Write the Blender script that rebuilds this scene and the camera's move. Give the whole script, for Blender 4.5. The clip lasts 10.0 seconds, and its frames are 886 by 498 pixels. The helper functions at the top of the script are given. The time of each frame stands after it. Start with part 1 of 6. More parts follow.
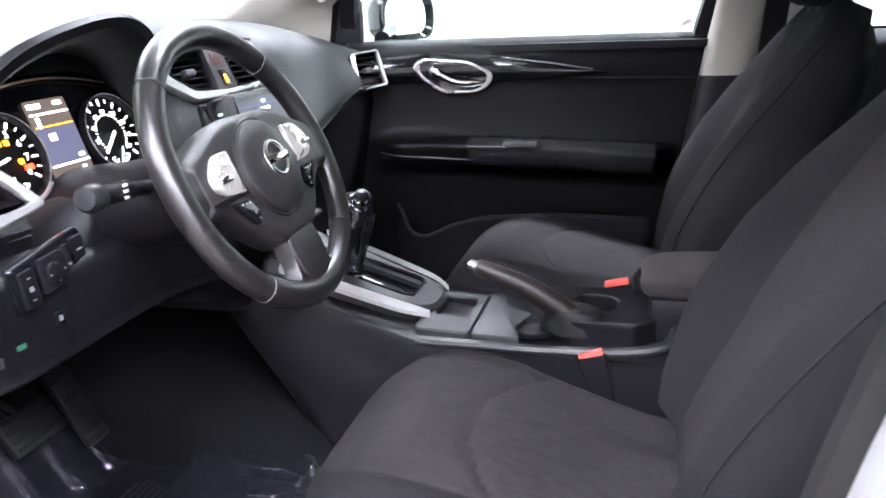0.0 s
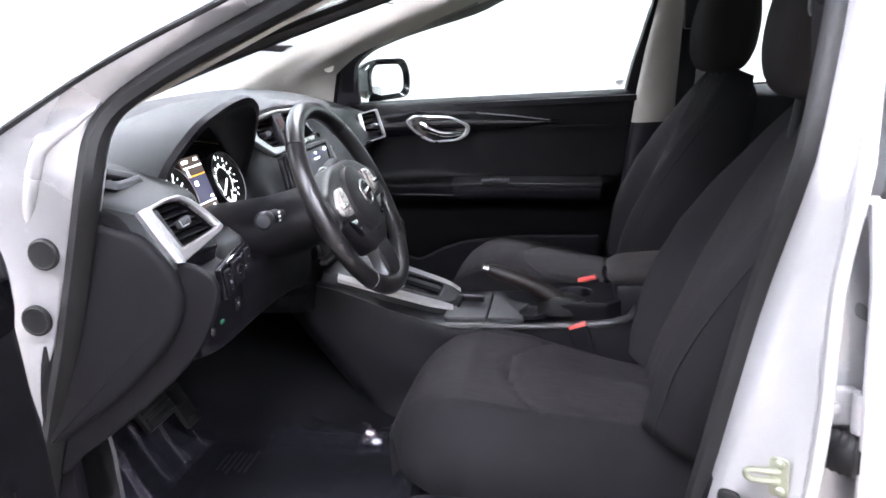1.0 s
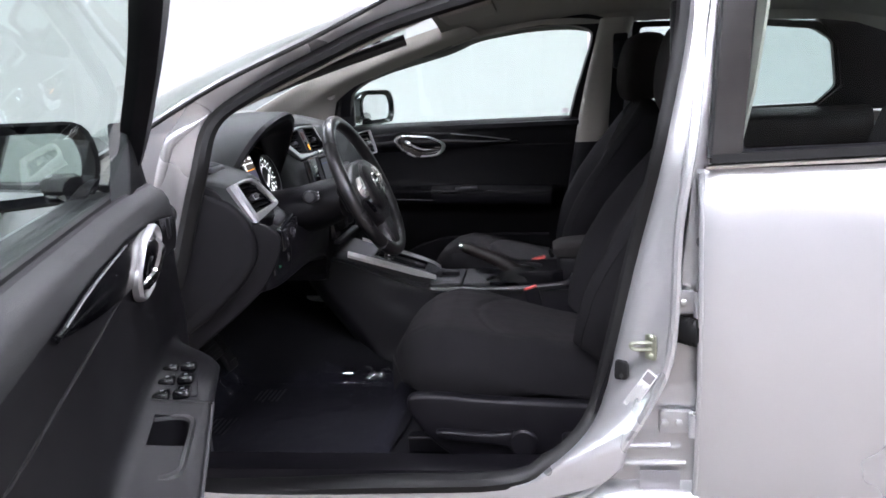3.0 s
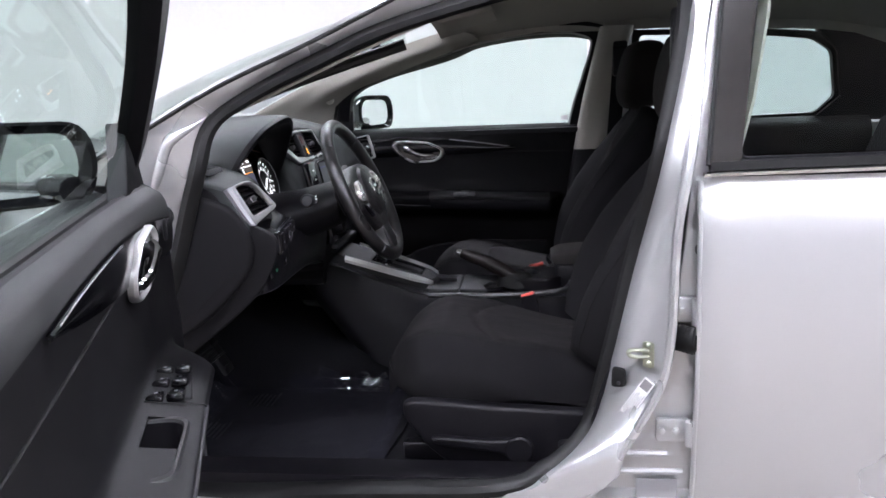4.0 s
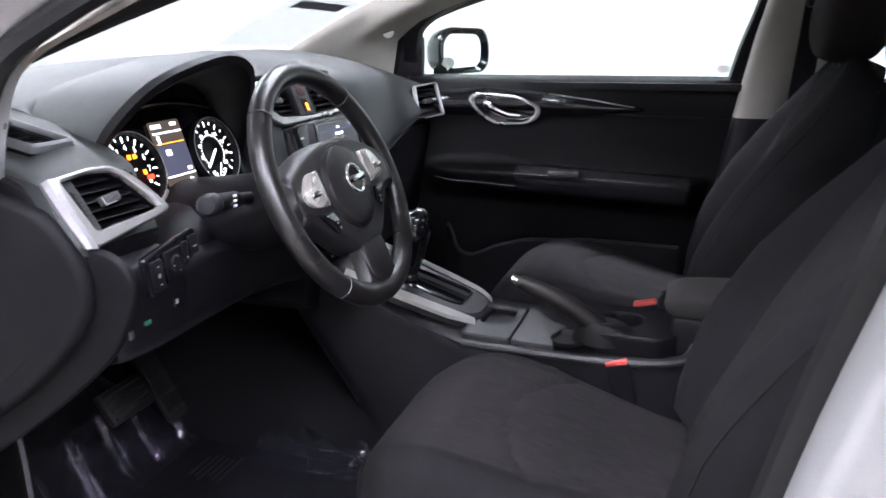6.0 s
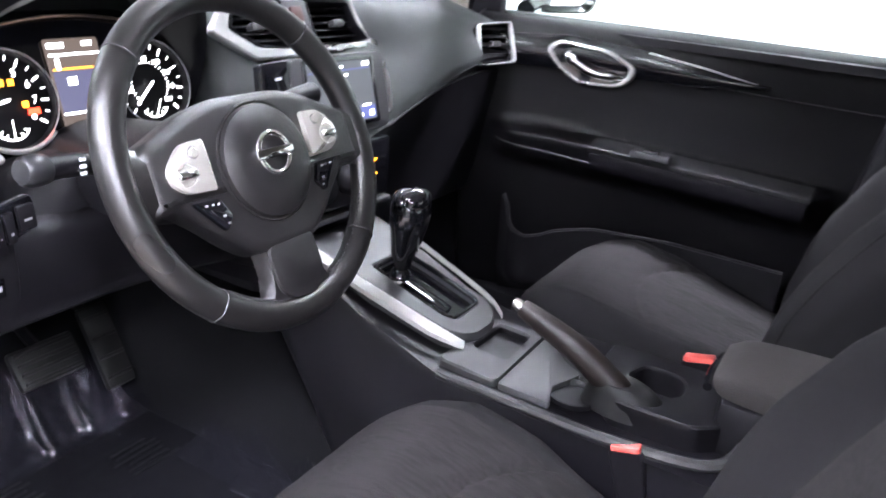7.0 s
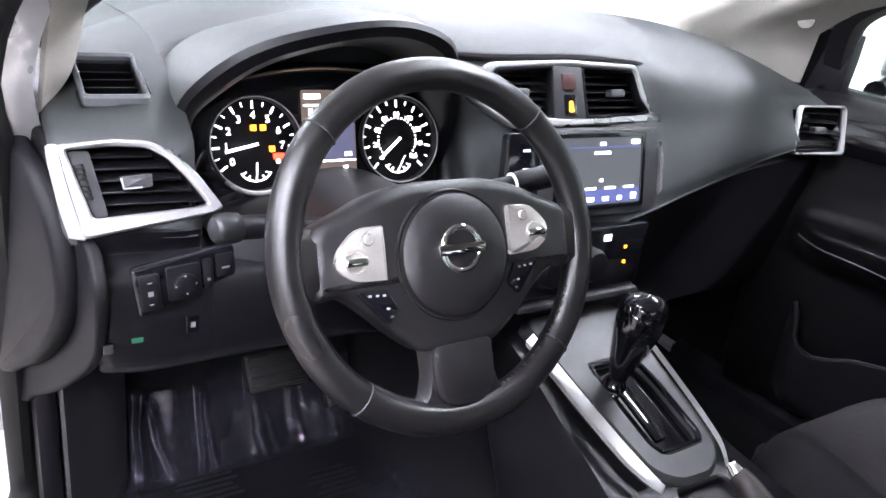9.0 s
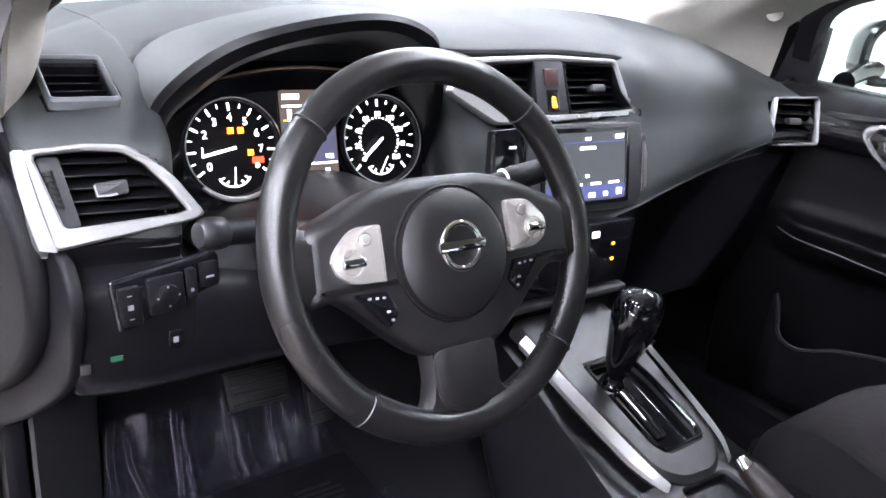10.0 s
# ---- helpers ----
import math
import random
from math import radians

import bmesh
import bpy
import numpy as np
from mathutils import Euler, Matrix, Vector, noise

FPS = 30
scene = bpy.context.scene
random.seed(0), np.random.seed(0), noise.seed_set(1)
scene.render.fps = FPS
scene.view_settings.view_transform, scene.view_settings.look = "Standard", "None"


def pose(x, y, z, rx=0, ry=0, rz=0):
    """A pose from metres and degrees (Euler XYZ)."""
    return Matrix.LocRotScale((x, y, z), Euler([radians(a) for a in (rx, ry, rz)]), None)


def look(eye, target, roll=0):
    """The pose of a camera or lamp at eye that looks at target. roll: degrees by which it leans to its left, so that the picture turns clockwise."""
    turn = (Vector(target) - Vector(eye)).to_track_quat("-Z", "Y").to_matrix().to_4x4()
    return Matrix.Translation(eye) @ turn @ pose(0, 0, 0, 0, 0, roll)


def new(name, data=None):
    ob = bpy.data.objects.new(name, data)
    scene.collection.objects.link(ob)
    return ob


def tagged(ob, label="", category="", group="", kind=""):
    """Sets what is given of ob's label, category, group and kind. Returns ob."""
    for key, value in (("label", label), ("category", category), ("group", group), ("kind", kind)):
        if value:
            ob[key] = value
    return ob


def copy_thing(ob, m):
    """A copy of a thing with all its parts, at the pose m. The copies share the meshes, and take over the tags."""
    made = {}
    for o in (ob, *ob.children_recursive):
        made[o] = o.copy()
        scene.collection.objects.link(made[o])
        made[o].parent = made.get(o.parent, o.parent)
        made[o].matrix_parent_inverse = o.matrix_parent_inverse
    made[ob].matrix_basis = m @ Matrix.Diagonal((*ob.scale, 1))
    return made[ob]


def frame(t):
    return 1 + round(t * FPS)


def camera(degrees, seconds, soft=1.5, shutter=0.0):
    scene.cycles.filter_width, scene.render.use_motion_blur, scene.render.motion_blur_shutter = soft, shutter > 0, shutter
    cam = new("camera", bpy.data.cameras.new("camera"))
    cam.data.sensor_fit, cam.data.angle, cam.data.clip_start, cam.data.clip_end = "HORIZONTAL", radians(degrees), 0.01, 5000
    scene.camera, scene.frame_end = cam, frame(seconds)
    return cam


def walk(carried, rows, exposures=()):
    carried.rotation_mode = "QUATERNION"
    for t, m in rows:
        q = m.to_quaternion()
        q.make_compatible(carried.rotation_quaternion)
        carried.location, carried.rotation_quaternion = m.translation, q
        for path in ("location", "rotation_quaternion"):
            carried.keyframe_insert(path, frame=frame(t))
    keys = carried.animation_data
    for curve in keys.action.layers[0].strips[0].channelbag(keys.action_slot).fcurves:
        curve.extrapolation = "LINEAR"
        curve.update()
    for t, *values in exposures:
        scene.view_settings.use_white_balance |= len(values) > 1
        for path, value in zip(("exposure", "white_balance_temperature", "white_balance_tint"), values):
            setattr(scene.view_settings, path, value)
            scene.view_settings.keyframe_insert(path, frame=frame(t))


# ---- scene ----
cam = camera(60.3, 10.0, soft=1.6, shutter=0.3)
PATH = [
    (0, (0.455, -1.186, 1.082), (-0.07, 0.645, 0.472), -2.5),
    (0.5, (0.445, -1.413, 1.116), (0.016, 0.457, 0.552), -2.3),
    (1, (0.37, -1.65, 1.15), (0.031, 0.254, 0.642), -3.6),
    (1.5, (0.367, -1.767, 1.166), (0.14, 0.149, 0.641), -3.1),
    (2, (0.373, -1.859, 1.163), (0.173, 0.048, 0.596), -2.7),
    (2.5, (0.404, -2.055, 1.129), (0.156, -0.122, 0.677), -3.3),
    (3, (0.398, -2.197, 1.14), (0.151, -0.258, 0.716), -3.0),
    (3.2, (0.394, -2.218, 1.141), (0.149, -0.276, 0.735), -2.8),
    (4.3, (0.397, -2.152, 1.126), (0.158, -0.208, 0.719), -2.3),
    (4.5, (0.385, -2.066, 1.116), (0.144, -0.128, 0.688), -2.5),
    (5, (0.362, -1.838, 1.142), (0.111, 0.095, 0.695), -3.6),
    (5.5, (0.405, -1.615, 1.131), (0.099, 0.295, 0.621), -4.2),
    (5.7, (0.443, -1.506, 1.118), (-0.005, 0.371, 0.592), -2.8),
    (6.8, (0.54, -0.999, 1.121), (-0.296, 0.692, 0.456), 3.1),
    (7, (0.548, -0.929, 1.128), (-0.363, 0.691, 0.389), 5.1),
    (7.5, (0.578, -0.794, 1.163), (-0.741, 0.419, 0.274), 9.7),
    (8, (0.56, -0.758, 1.194), (-0.896, 0.3, 0.322), 10.7),
    (8.5, (0.556, -0.751, 1.2), (-0.933, 0.307, 0.386), 8.0),
    (9, (0.554, -0.749, 1.2), (-0.951, 0.308, 0.414), 8.1),
    (9.5, (0.556, -0.75, 1.198), (-0.941, 0.33, 0.428), 8.2),
    (10, (0.513, -0.762, 1.169), (-0.948, 0.385, 0.427), 7.0),
]
EXPOSURES = [(0, 1.75), (0.5, 1.64), (1.0, 1.13), (1.8, 0.48), (2.5, 0.26), (3.2, 0.05), (4.5, -0.02), (5.0, 0.25), (5.5, 0.41), (7.0, 1.75), (7.5, 1.98), (8.0, 1.95), (8.5, 1.6), (9.0, 1.44), (10, 1.3)]
walk(cam, [(t, look(eye, target, roll)) for t, eye, target, roll in PATH], EXPOSURES)

# ---- world, lights ----
world = bpy.data.worlds.new("world")
scene.world = world
world.use_nodes = True
world.node_tree.nodes["Background"].inputs[0].default_value = (0.9, 0.95, 1.0, 1)
world.node_tree.nodes["Background"].inputs[1].default_value = 0.3


# ---- materials ----
def mat(name, col, rough=0.5, metal=0.0, var=0.15, scale=60.0, bump=0.0, bump_scale=400.0, spec=0.5, coat=0.0, emit=None, strength=0.0, stretch=None, big=4.0, tight=0.4):
    """A surface with grain and large stains: colour varies at two scales, relief by fine noise."""
    m = bpy.data.materials.new(name)
    m.use_nodes = True
    nt = m.node_tree
    b = nt.nodes["Principled BSDF"]
    tc = nt.nodes.new("ShaderNodeTexCoord")
    mp = nt.nodes.new("ShaderNodeMapping")
    nt.links.new(tc.outputs["Object"], mp.inputs["Vector"])
    if stretch:
        mp.inputs["Scale"].default_value = stretch
    n1 = nt.nodes.new("ShaderNodeTexNoise")
    n1.inputs["Scale"].default_value, n1.inputs["Detail"].default_value = scale, 4
    n2 = nt.nodes.new("ShaderNodeTexNoise")
    n2.inputs["Scale"].default_value, n2.inputs["Detail"].default_value = big, 3
    nt.links.new(mp.outputs[0], n1.inputs["Vector"])
    nt.links.new(tc.outputs["Object"], n2.inputs["Vector"])
    add = nt.nodes.new("ShaderNodeMath")
    add.operation = "ADD"
    nt.links.new(n1.outputs[0], add.inputs[0])
    nt.links.new(n2.outputs[0], add.inputs[1])
    ramp = nt.nodes.new("ShaderNodeMapRange")
    ramp.inputs["From Min"].default_value, ramp.inputs["From Max"].default_value = 1 - tight, 1 + tight
    ramp.inputs["To Min"].default_value, ramp.inputs["To Max"].default_value = 1 - var, 1 + var
    nt.links.new(add.outputs[0], ramp.inputs[0])
    mul = nt.nodes.new("ShaderNodeVectorMath")
    mul.operation = "SCALE"
    mul.inputs[0].default_value = col
    nt.links.new(ramp.outputs[0], mul.inputs["Scale"])
    nt.links.new(mul.outputs[0], b.inputs["Base Color"])
    rr = nt.nodes.new("ShaderNodeMapRange")
    rr.inputs["From Min"].default_value, rr.inputs["From Max"].default_value = 0.3, 0.7
    rr.inputs["To Min"].default_value, rr.inputs["To Max"].default_value = max(0.0, rough * 0.85), min(1.0, rough * 1.15)
    nt.links.new(n2.outputs[0], rr.inputs[0])
    nt.links.new(rr.outputs[0], b.inputs["Roughness"])
    b.inputs["Metallic"].default_value = metal
    b.inputs["Specular IOR Level"].default_value = spec
    b.inputs["Coat Weight"].default_value = coat
    b.inputs["Coat Roughness"].default_value = 0.04
    if bump:
        n3 = nt.nodes.new("ShaderNodeTexNoise")
        n3.inputs["Scale"].default_value, n3.inputs["Detail"].default_value = bump_scale, 2
        nt.links.new(mp.outputs[0], n3.inputs["Vector"])
        bp = nt.nodes.new("ShaderNodeBump")
        bp.inputs["Strength"].default_value, bp.inputs["Distance"].default_value = bump, 0.002
        nt.links.new(n3.outputs[0], bp.inputs["Height"])
        nt.links.new(bp.outputs[0], b.inputs["Normal"])
    if emit:
        b.inputs["Emission Color"].default_value = (*emit, 1)
        b.inputs["Emission Strength"].default_value = strength
    return m


def glass_mat(name, tint, gloss=1.0):
    m = bpy.data.materials.new(name)
    m.use_nodes = True
    nt = m.node_tree
    nt.nodes.clear()
    out = nt.nodes.new("ShaderNodeOutputMaterial")
    tr = nt.nodes.new("ShaderNodeBsdfTransparent")
    tr.inputs[0].default_value = (*tint, 1)
    gl = nt.nodes.new("ShaderNodeBsdfGlossy")
    gl.inputs["Roughness"].default_value = 0.02
    gl.inputs[0].default_value = (gloss, gloss, gloss, 1)
    lw = nt.nodes.new("ShaderNodeLayerWeight")
    lw.inputs[0].default_value = 0.5
    pw = nt.nodes.new("ShaderNodeMath")
    pw.operation, pw.inputs[1].default_value = "POWER", 5.0
    nt.links.new(lw.outputs["Facing"], pw.inputs[0])
    fr = nt.nodes.new("ShaderNodeMath")
    fr.operation, fr.inputs[1].default_value, fr.inputs[2].default_value = "MULTIPLY_ADD", 0.55, 0.04
    nt.links.new(pw.outputs[0], fr.inputs[0])
    mx = nt.nodes.new("ShaderNodeMixShader")
    nt.links.new(fr.outputs[0], mx.inputs[0])
    nt.links.new(tr.outputs[0], mx.inputs[1])
    nt.links.new(gl.outputs[0], mx.inputs[2])
    nt.links.new(mx.outputs[0], out.inputs[0])
    return m


def glow(name, col, strength):
    return mat(name, (0.02, 0.02, 0.02), 0.4, emit=col, strength=strength)


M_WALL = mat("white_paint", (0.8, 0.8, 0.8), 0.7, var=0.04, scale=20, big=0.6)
# dark tone given to unseen surfaces so that reflections gain contrast
M_DIM = mat("dim_unseen_paint", (0.28, 0.28, 0.28), 0.7, var=0.06, scale=20, big=0.6)
M_FLOOR = mat("studio_floor", (0.155, 0.133, 0.112), 0.35, var=0.08, scale=12, big=0.8)
M_LIGHT = mat("light_panel", (0.9, 0.9, 0.9), 0.6, emit=(0.96, 0.965, 1.10), strength=74.0)
M_SILVER = mat("silver_paint", (0.56, 0.56, 0.57), 0.30, metal=0.62, var=0.03, scale=900, coat=1.0, big=3)
M_RUBBER = mat("rubber_seal", (0.006, 0.006, 0.0065), 0.55, var=0.2, scale=80, spec=0.35)
M_DASH = mat("dash_soft_plastic", (0.031, 0.0345, 0.035), 0.54, var=0.12, bump=0.3, bump_scale=900, spec=0.46)
M_HARD = mat("hard_black_plastic", (0.0058, 0.0054, 0.0072), 0.45, var=0.15, bump=0.2, bump_scale=1200, spec=0.22)
M_VINYL = mat("armrest_vinyl", (0.022, 0.022, 0.023), 0.36, var=0.15, bump=0.2, bump_scale=900, spec=0.6)
M_GREY = mat("grey_plastic", (0.034, 0.034, 0.037), 0.5, var=0.12, bump=0.2, bump_scale=1200)
M_GLOSS = mat("piano_black", (0.006, 0.006, 0.008), 0.08, var=0.1, coat=0.6)
M_STRIP = mat("dark_trim_strip", (0.003, 0.003, 0.004), 0.13, var=0.1, coat=0.1)
M_ROLL = mat("door_top_vinyl", (0.021, 0.021, 0.022), 0.42, var=0.12, bump=0.3, bump_scale=900, spec=0.5)
M_SATIN = mat("satin_silver_trim", (0.56, 0.56, 0.56), 0.30, metal=0.75, var=0.05, scale=300)
M_BRIGHT = mat("bright_silver_strip", (0.85, 0.85, 0.84), 0.36, metal=0.7, var=0.04, scale=300)
M_POD = mat("satin_pod", (0.75, 0.71, 0.67), 0.28, metal=0.72, var=0.05, scale=300)
M_DULL = mat("dull_satin_trim", (0.72, 0.72, 0.72), 0.3, metal=1.0, var=0.06, scale=300)
M_MARK = mat("pale_mark", (0.24, 0.24, 0.25), 0.5, var=0.05)
M_CAP = mat("satin_silver_cap", (0.42, 0.42, 0.44), 0.42, metal=0.5, var=0.05, scale=300)
M_CHROME = mat("chrome", (0.85, 0.85, 0.85), 0.08, metal=1.0, var=0.03)
M_LEATHER = mat("black_leather", (0.0082, 0.0074, 0.0078), 0.30, var=0.2, bump=0.14, bump_scale=900, spec=0.7)
M_FABRIC = mat("black_woven_fabric", (0.0067, 0.0062, 0.0074), 0.9, var=0.3, scale=500, bump=0.6, bump_scale=1200, spec=0.2)
M_INSERT = mat("streaked_dark_fabric", (0.0116, 0.0104, 0.0114), 0.9, var=0.48, scale=170, bump=0.6, bump_scale=900, spec=0.2, stretch=(0.10, 1, 1), tight=0.16)
M_HEAD = mat("brownish_black_fabric", (0.0105, 0.0075, 0.007), 0.9, var=0.3, scale=500, bump=0.6, bump_scale=1200, spec=0.2)
M_CREAM = mat("cream_headliner", (0.34, 0.32, 0.285), 0.85, var=0.06, scale=300, bump=0.2)
M_CARPET = mat("dark_carpet", (0.007, 0.007, 0.0085), 0.95, var=0.4, scale=350, bump=0.8, bump_scale=700, spec=0.1)
M_RED = mat("red_button", (0.62, 0.085, 0.07), 0.4, emit=(0.9, 0.06, 0.03), strength=0.0)
M_GLASS = glass_mat("window_glass", (0.69, 0.81, 0.75))
M_TINT = glass_mat("tinted_glass", (0.68, 0.77, 0.74))
M_SHIELD = glass_mat("windshield_glass", (0.80, 0.86, 0.83))
M_FILM = glass_mat("clear_film", (0.86, 0.86, 0.90))
haze = M_FILM.node_tree.nodes.new("ShaderNodeBsdfDiffuse")
haze.inputs[0].default_value = (0.22, 0.22, 0.30, 1)
film_mix = M_FILM.node_tree.nodes.new("ShaderNodeMixShader")
film_mix.inputs[0].default_value = 0.015
M_FILM.node_tree.links.new(M_FILM.node_tree.nodes["Mix Shader"].outputs[0], film_mix.inputs[1])
M_FILM.node_tree.links.new(haze.outputs[0], film_mix.inputs[2])
M_FILM.node_tree.links.new(film_mix.outputs[0], M_FILM.node_tree.nodes["Material Output"].inputs[0])
M_FILM_THIN = M_FILM.copy()
M_FILM_THIN.name = "thin_clear_film"
M_FILM_THIN.node_tree.nodes[film_mix.name].inputs[0].default_value = 0.007
M_FILM_THIN.node_tree.nodes["Math.001"].inputs[1].default_value = 0.13
M_FILM_THIN.node_tree.nodes["Math.001"].inputs[2].default_value = 0.048
M_FILM_THIN.node_tree.nodes["Glossy BSDF"].inputs[0].default_value = (0.85, 0.80, 0.92, 1)
M_FILM_THIN.node_tree.nodes["Glossy BSDF"].inputs["Roughness"].default_value = 0.05
M_MIRROR = mat("mirror_glass", (0.9, 0.9, 0.9), 0.01, metal=1.0, var=0.01)


# ---- mesh helpers ----
def part(name, bm, material, parent=None, label="", sharp=38, at=None):
    bmesh.ops.recalc_face_normals(bm, faces=bm.faces)
    me = bpy.data.meshes.new(name)
    bm.to_mesh(me)
    bm.free()
    me.polygons.foreach_set("use_smooth", [True] * len(me.polygons))
    me.set_sharp_from_angle(angle=radians(sharp))
    me.materials.append(material)
    ob = new(name, me)
    if parent:
        ob.parent = parent
    if at is not None:
        ob.matrix_local = at
    return tagged(ob, label)


def thing(name, label, category, group="", at=None, kind=""):
    ob = new(name)
    ob.empty_display_size = 0.05
    if at is not None:
        ob.matrix_basis = at
    return tagged(ob, label, category, group, kind)


def crom(pts, n, closed=False):
    """Smooth curve through the points, n steps to each stretch."""
    p = [Vector(q) for q in pts]
    k = len(p)
    out = []
    for i in range(k if closed else k - 1):
        if closed:
            a, b, c, d = p[i - 1], p[i], p[(i + 1) % k], p[(i + 2) % k]
        else:
            a, b, c, d = p[max(i - 1, 0)], p[i], p[i + 1], p[min(i + 2, k - 1)]
        for j in range(n):
            t = j / n
            out.append(0.5 * (2 * b + (c - a) * t + (2 * a - 5 * b + 4 * c - d) * t * t + (3 * b - 3 * c + d - a) * t ** 3))
    if not closed:
        out.append(p[-1])
    return out


def rpoly(pts, r, seg=4):
    """A closed outline with rounded corners; r one radius or one per corner."""
    p = [Vector(q) for q in pts]
    out = []
    for i in range(len(p)):
        rr = r[i] if isinstance(r, (list, tuple)) else r
        a, b, c = p[i - 1], p[i], p[(i + 1) % len(p)]
        u, v = (a - b), (c - b)
        lim = min(rr, u.length * 0.49, v.length * 0.49)
        s, e = b + u.normalized() * lim, b + v.normalized() * lim
        for j in range(seg + 1):
            t = j / seg
            out.append(s * (1 - t) ** 2 + b * 2 * t * (1 - t) + e * t * t)
    return out


def loft(rings, caps=True, closed=True, bm=None):
    bm = bm or bmesh.new()
    vs = [[bm.verts.new(q) for q in r] for r in rings]
    n = len(vs[0])
    for a, b in zip(vs, vs[1:]):
        for i in range(n if closed else n - 1):
            j = (i + 1) % n
            bm.faces.new((a[i], a[j], b[j], b[i]))
    if caps and closed:
        bm.faces.new(vs[0])
        bm.faces.new(vs[-1][::-1])
    return bm


def sheet(rows, thick=0.0):
    bm = loft(rows, caps=False, closed=False)
    if thick:
        bmesh.ops.recalc_face_normals(bm, faces=bm.faces)
        bmesh.ops.solidify(bm, geom=bm.faces[:], thickness=thick)
    return bm


def tube(pts, r, n=8, closed=False, flat=1.0, bm=None):
    p = [Vector(q) for q in pts]
    k = len(p)
    up = None
    rings = []
    for i in range(k):
        d = (p[(i + 1) % k] - p[i - 1]) if closed else (p[min(i + 1, k - 1)] - p[max(i - 1, 0)])
        d.normalize()
        if up is None:
            up = Vector((0, 0, 1)) if abs(d.z) < 0.9 else Vector((1, 0, 0))
        s = d.cross(up).normalized()
        up = s.cross(d).normalized()
        rr = r[i] if isinstance(r, (list, tuple)) else r
        rings.append([p[i] + s * math.cos(2 * math.pi * j / n) * rr + up * math.sin(2 * math.pi * j / n) * rr * flat for j in range(n)])
    if closed:
        rings.append(rings[0])
        b = loft(rings, caps=False, bm=bm)
        bmesh.ops.remove_doubles(b, verts=b.verts, dist=1e-6)
        return b
    return loft(rings, bm=bm)


def box(sx, sy, sz, bev=0.003, m=None, seg=2, bm=None):
    bm2 = bmesh.new()
    bmesh.ops.create_cube(bm2, size=1.0, matrix=Matrix.Diagonal((sx, sy, sz, 1)))
    if bev:
        bmesh.ops.bevel(bm2, geom=bm2.edges[:], offset=bev, segments=seg, affect="EDGES", profile=0.5)
    if m is not None:
        bm2.transform(m)
    if bm is None:
        return bm2
    tmp = bpy.data.meshes.new("tmp")
    bm2.to_mesh(tmp)
    bm2.free()
    bm.from_mesh(tmp)
    bpy.data.meshes.remove(tmp)
    return bm


def slab(outline, depth, bev=0.0, m=None, seg=2):
    """A flat outline in x, y given depth along z, its rims bevelled, laid by m."""
    o = [Vector((q[0], q[1], 0)) for q in outline]
    c = sum(o, Vector()) / len(o)
    rings = []

    def inset(d):
        k = len(o)
        res = []
        for i in range(k):
            t = (o[(i + 1) % k] - o[i - 1]).normalized()
            nrm = Vector((t.y, -t.x, 0))
            if nrm.dot(o[i] - c) < 0:
                nrm = -nrm
            res.append(o[i] - nrm * d)
        return res

    steps = [(bev * (1 - math.sin(a)), bev * (1 - math.cos(a))) for a in [math.pi / 2 * j / seg for j in range(seg + 1)]] if bev else [(0, 0)]
    for d, z in steps:
        rings.append([q + Vector((0, 0, z)) for q in inset(d)])
    for d, z in reversed(steps):
        rings.append([q + Vector((0, 0, depth - z)) for q in inset(d)])
    bm = loft(rings)
    if m is not None:
        bm.transform(m)
    return bm


def band(outer, inner, depth, m=None, bev=0.0):
    """A flat frame between two outlines of equal count, given depth along z."""
    o = [Vector((q[0], q[1], 0)) for q in outer]
    i = [Vector((q[0], q[1], 0)) for q in inner]
    up = Vector((0, 0, depth))
    mid_o = [a + (b - a) * min(0.4, bev / max((b - a).length, 1e-6)) for a, b in zip(o, i)]
    mid_i = [b + (a - b) * min(0.4, bev / max((b - a).length, 1e-6)) for a, b in zip(o, i)]
    low = Vector((0, 0, depth - bev))
    rings = [o, [q + low for q in o], [q + up for q in mid_o], [q + up for q in mid_i], [q + low for q in i], i, o]
    bm = loft(rings, caps=False)
    bmesh.ops.remove_doubles(bm, verts=bm.verts, dist=1e-6)
    if m is not None:
        bm.transform(m)
    return bm


def lathe(profile, n=24, m=None):
    """Profile of (radius, z) turned round z."""
    rings = [[(r * math.cos(2 * math.pi * j / n), r * math.sin(2 * math.pi * j / n), z) for j in range(n)] for r, z in profile]
    bm = loft(rings)
    if m is not None:
        bm.transform(m)
    return bm


def plane_at(origin, xdir, ydir):
    """Pose whose x and y run along the given directions."""
    x = Vector(xdir).normalized()
    z = x.cross(Vector(ydir)).normalized()
    y = z.cross(x)
    m = Matrix((x, y, z)).transposed().to_4x4()
    m.translation = Vector(origin)
    return m


def ease(a, b, t):
    t = max(0.0, min(1.0, (t - a) / (b - a)))
    return t * t * (3 - 2 * t)


def lerp(xs, ys, t):
    return float(np.interp(t, xs, ys))


# ---- studio round the car ----
def room_wall(name, sx, sy, sz, at, material=M_WALL):
    ob = part(name, box(sx, sy, sz, 0.0), material, at=pose(*at))
    return tagged(ob, "plain painted studio wall", "wall", kind="structure")


tagged(part("floor", box(14, 12, 0.1, 0.0), M_FLOOR, at=pose(0, 0, -0.05)), "pale smooth studio floor", "floor", kind="structure")
room_wall("wall_north", 14, 0.2, 4.0, (0, 6.0, 2.0))
# out of view; darkened, like the ceiling, to keep reflections from flattening
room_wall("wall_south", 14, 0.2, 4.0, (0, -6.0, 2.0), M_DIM)
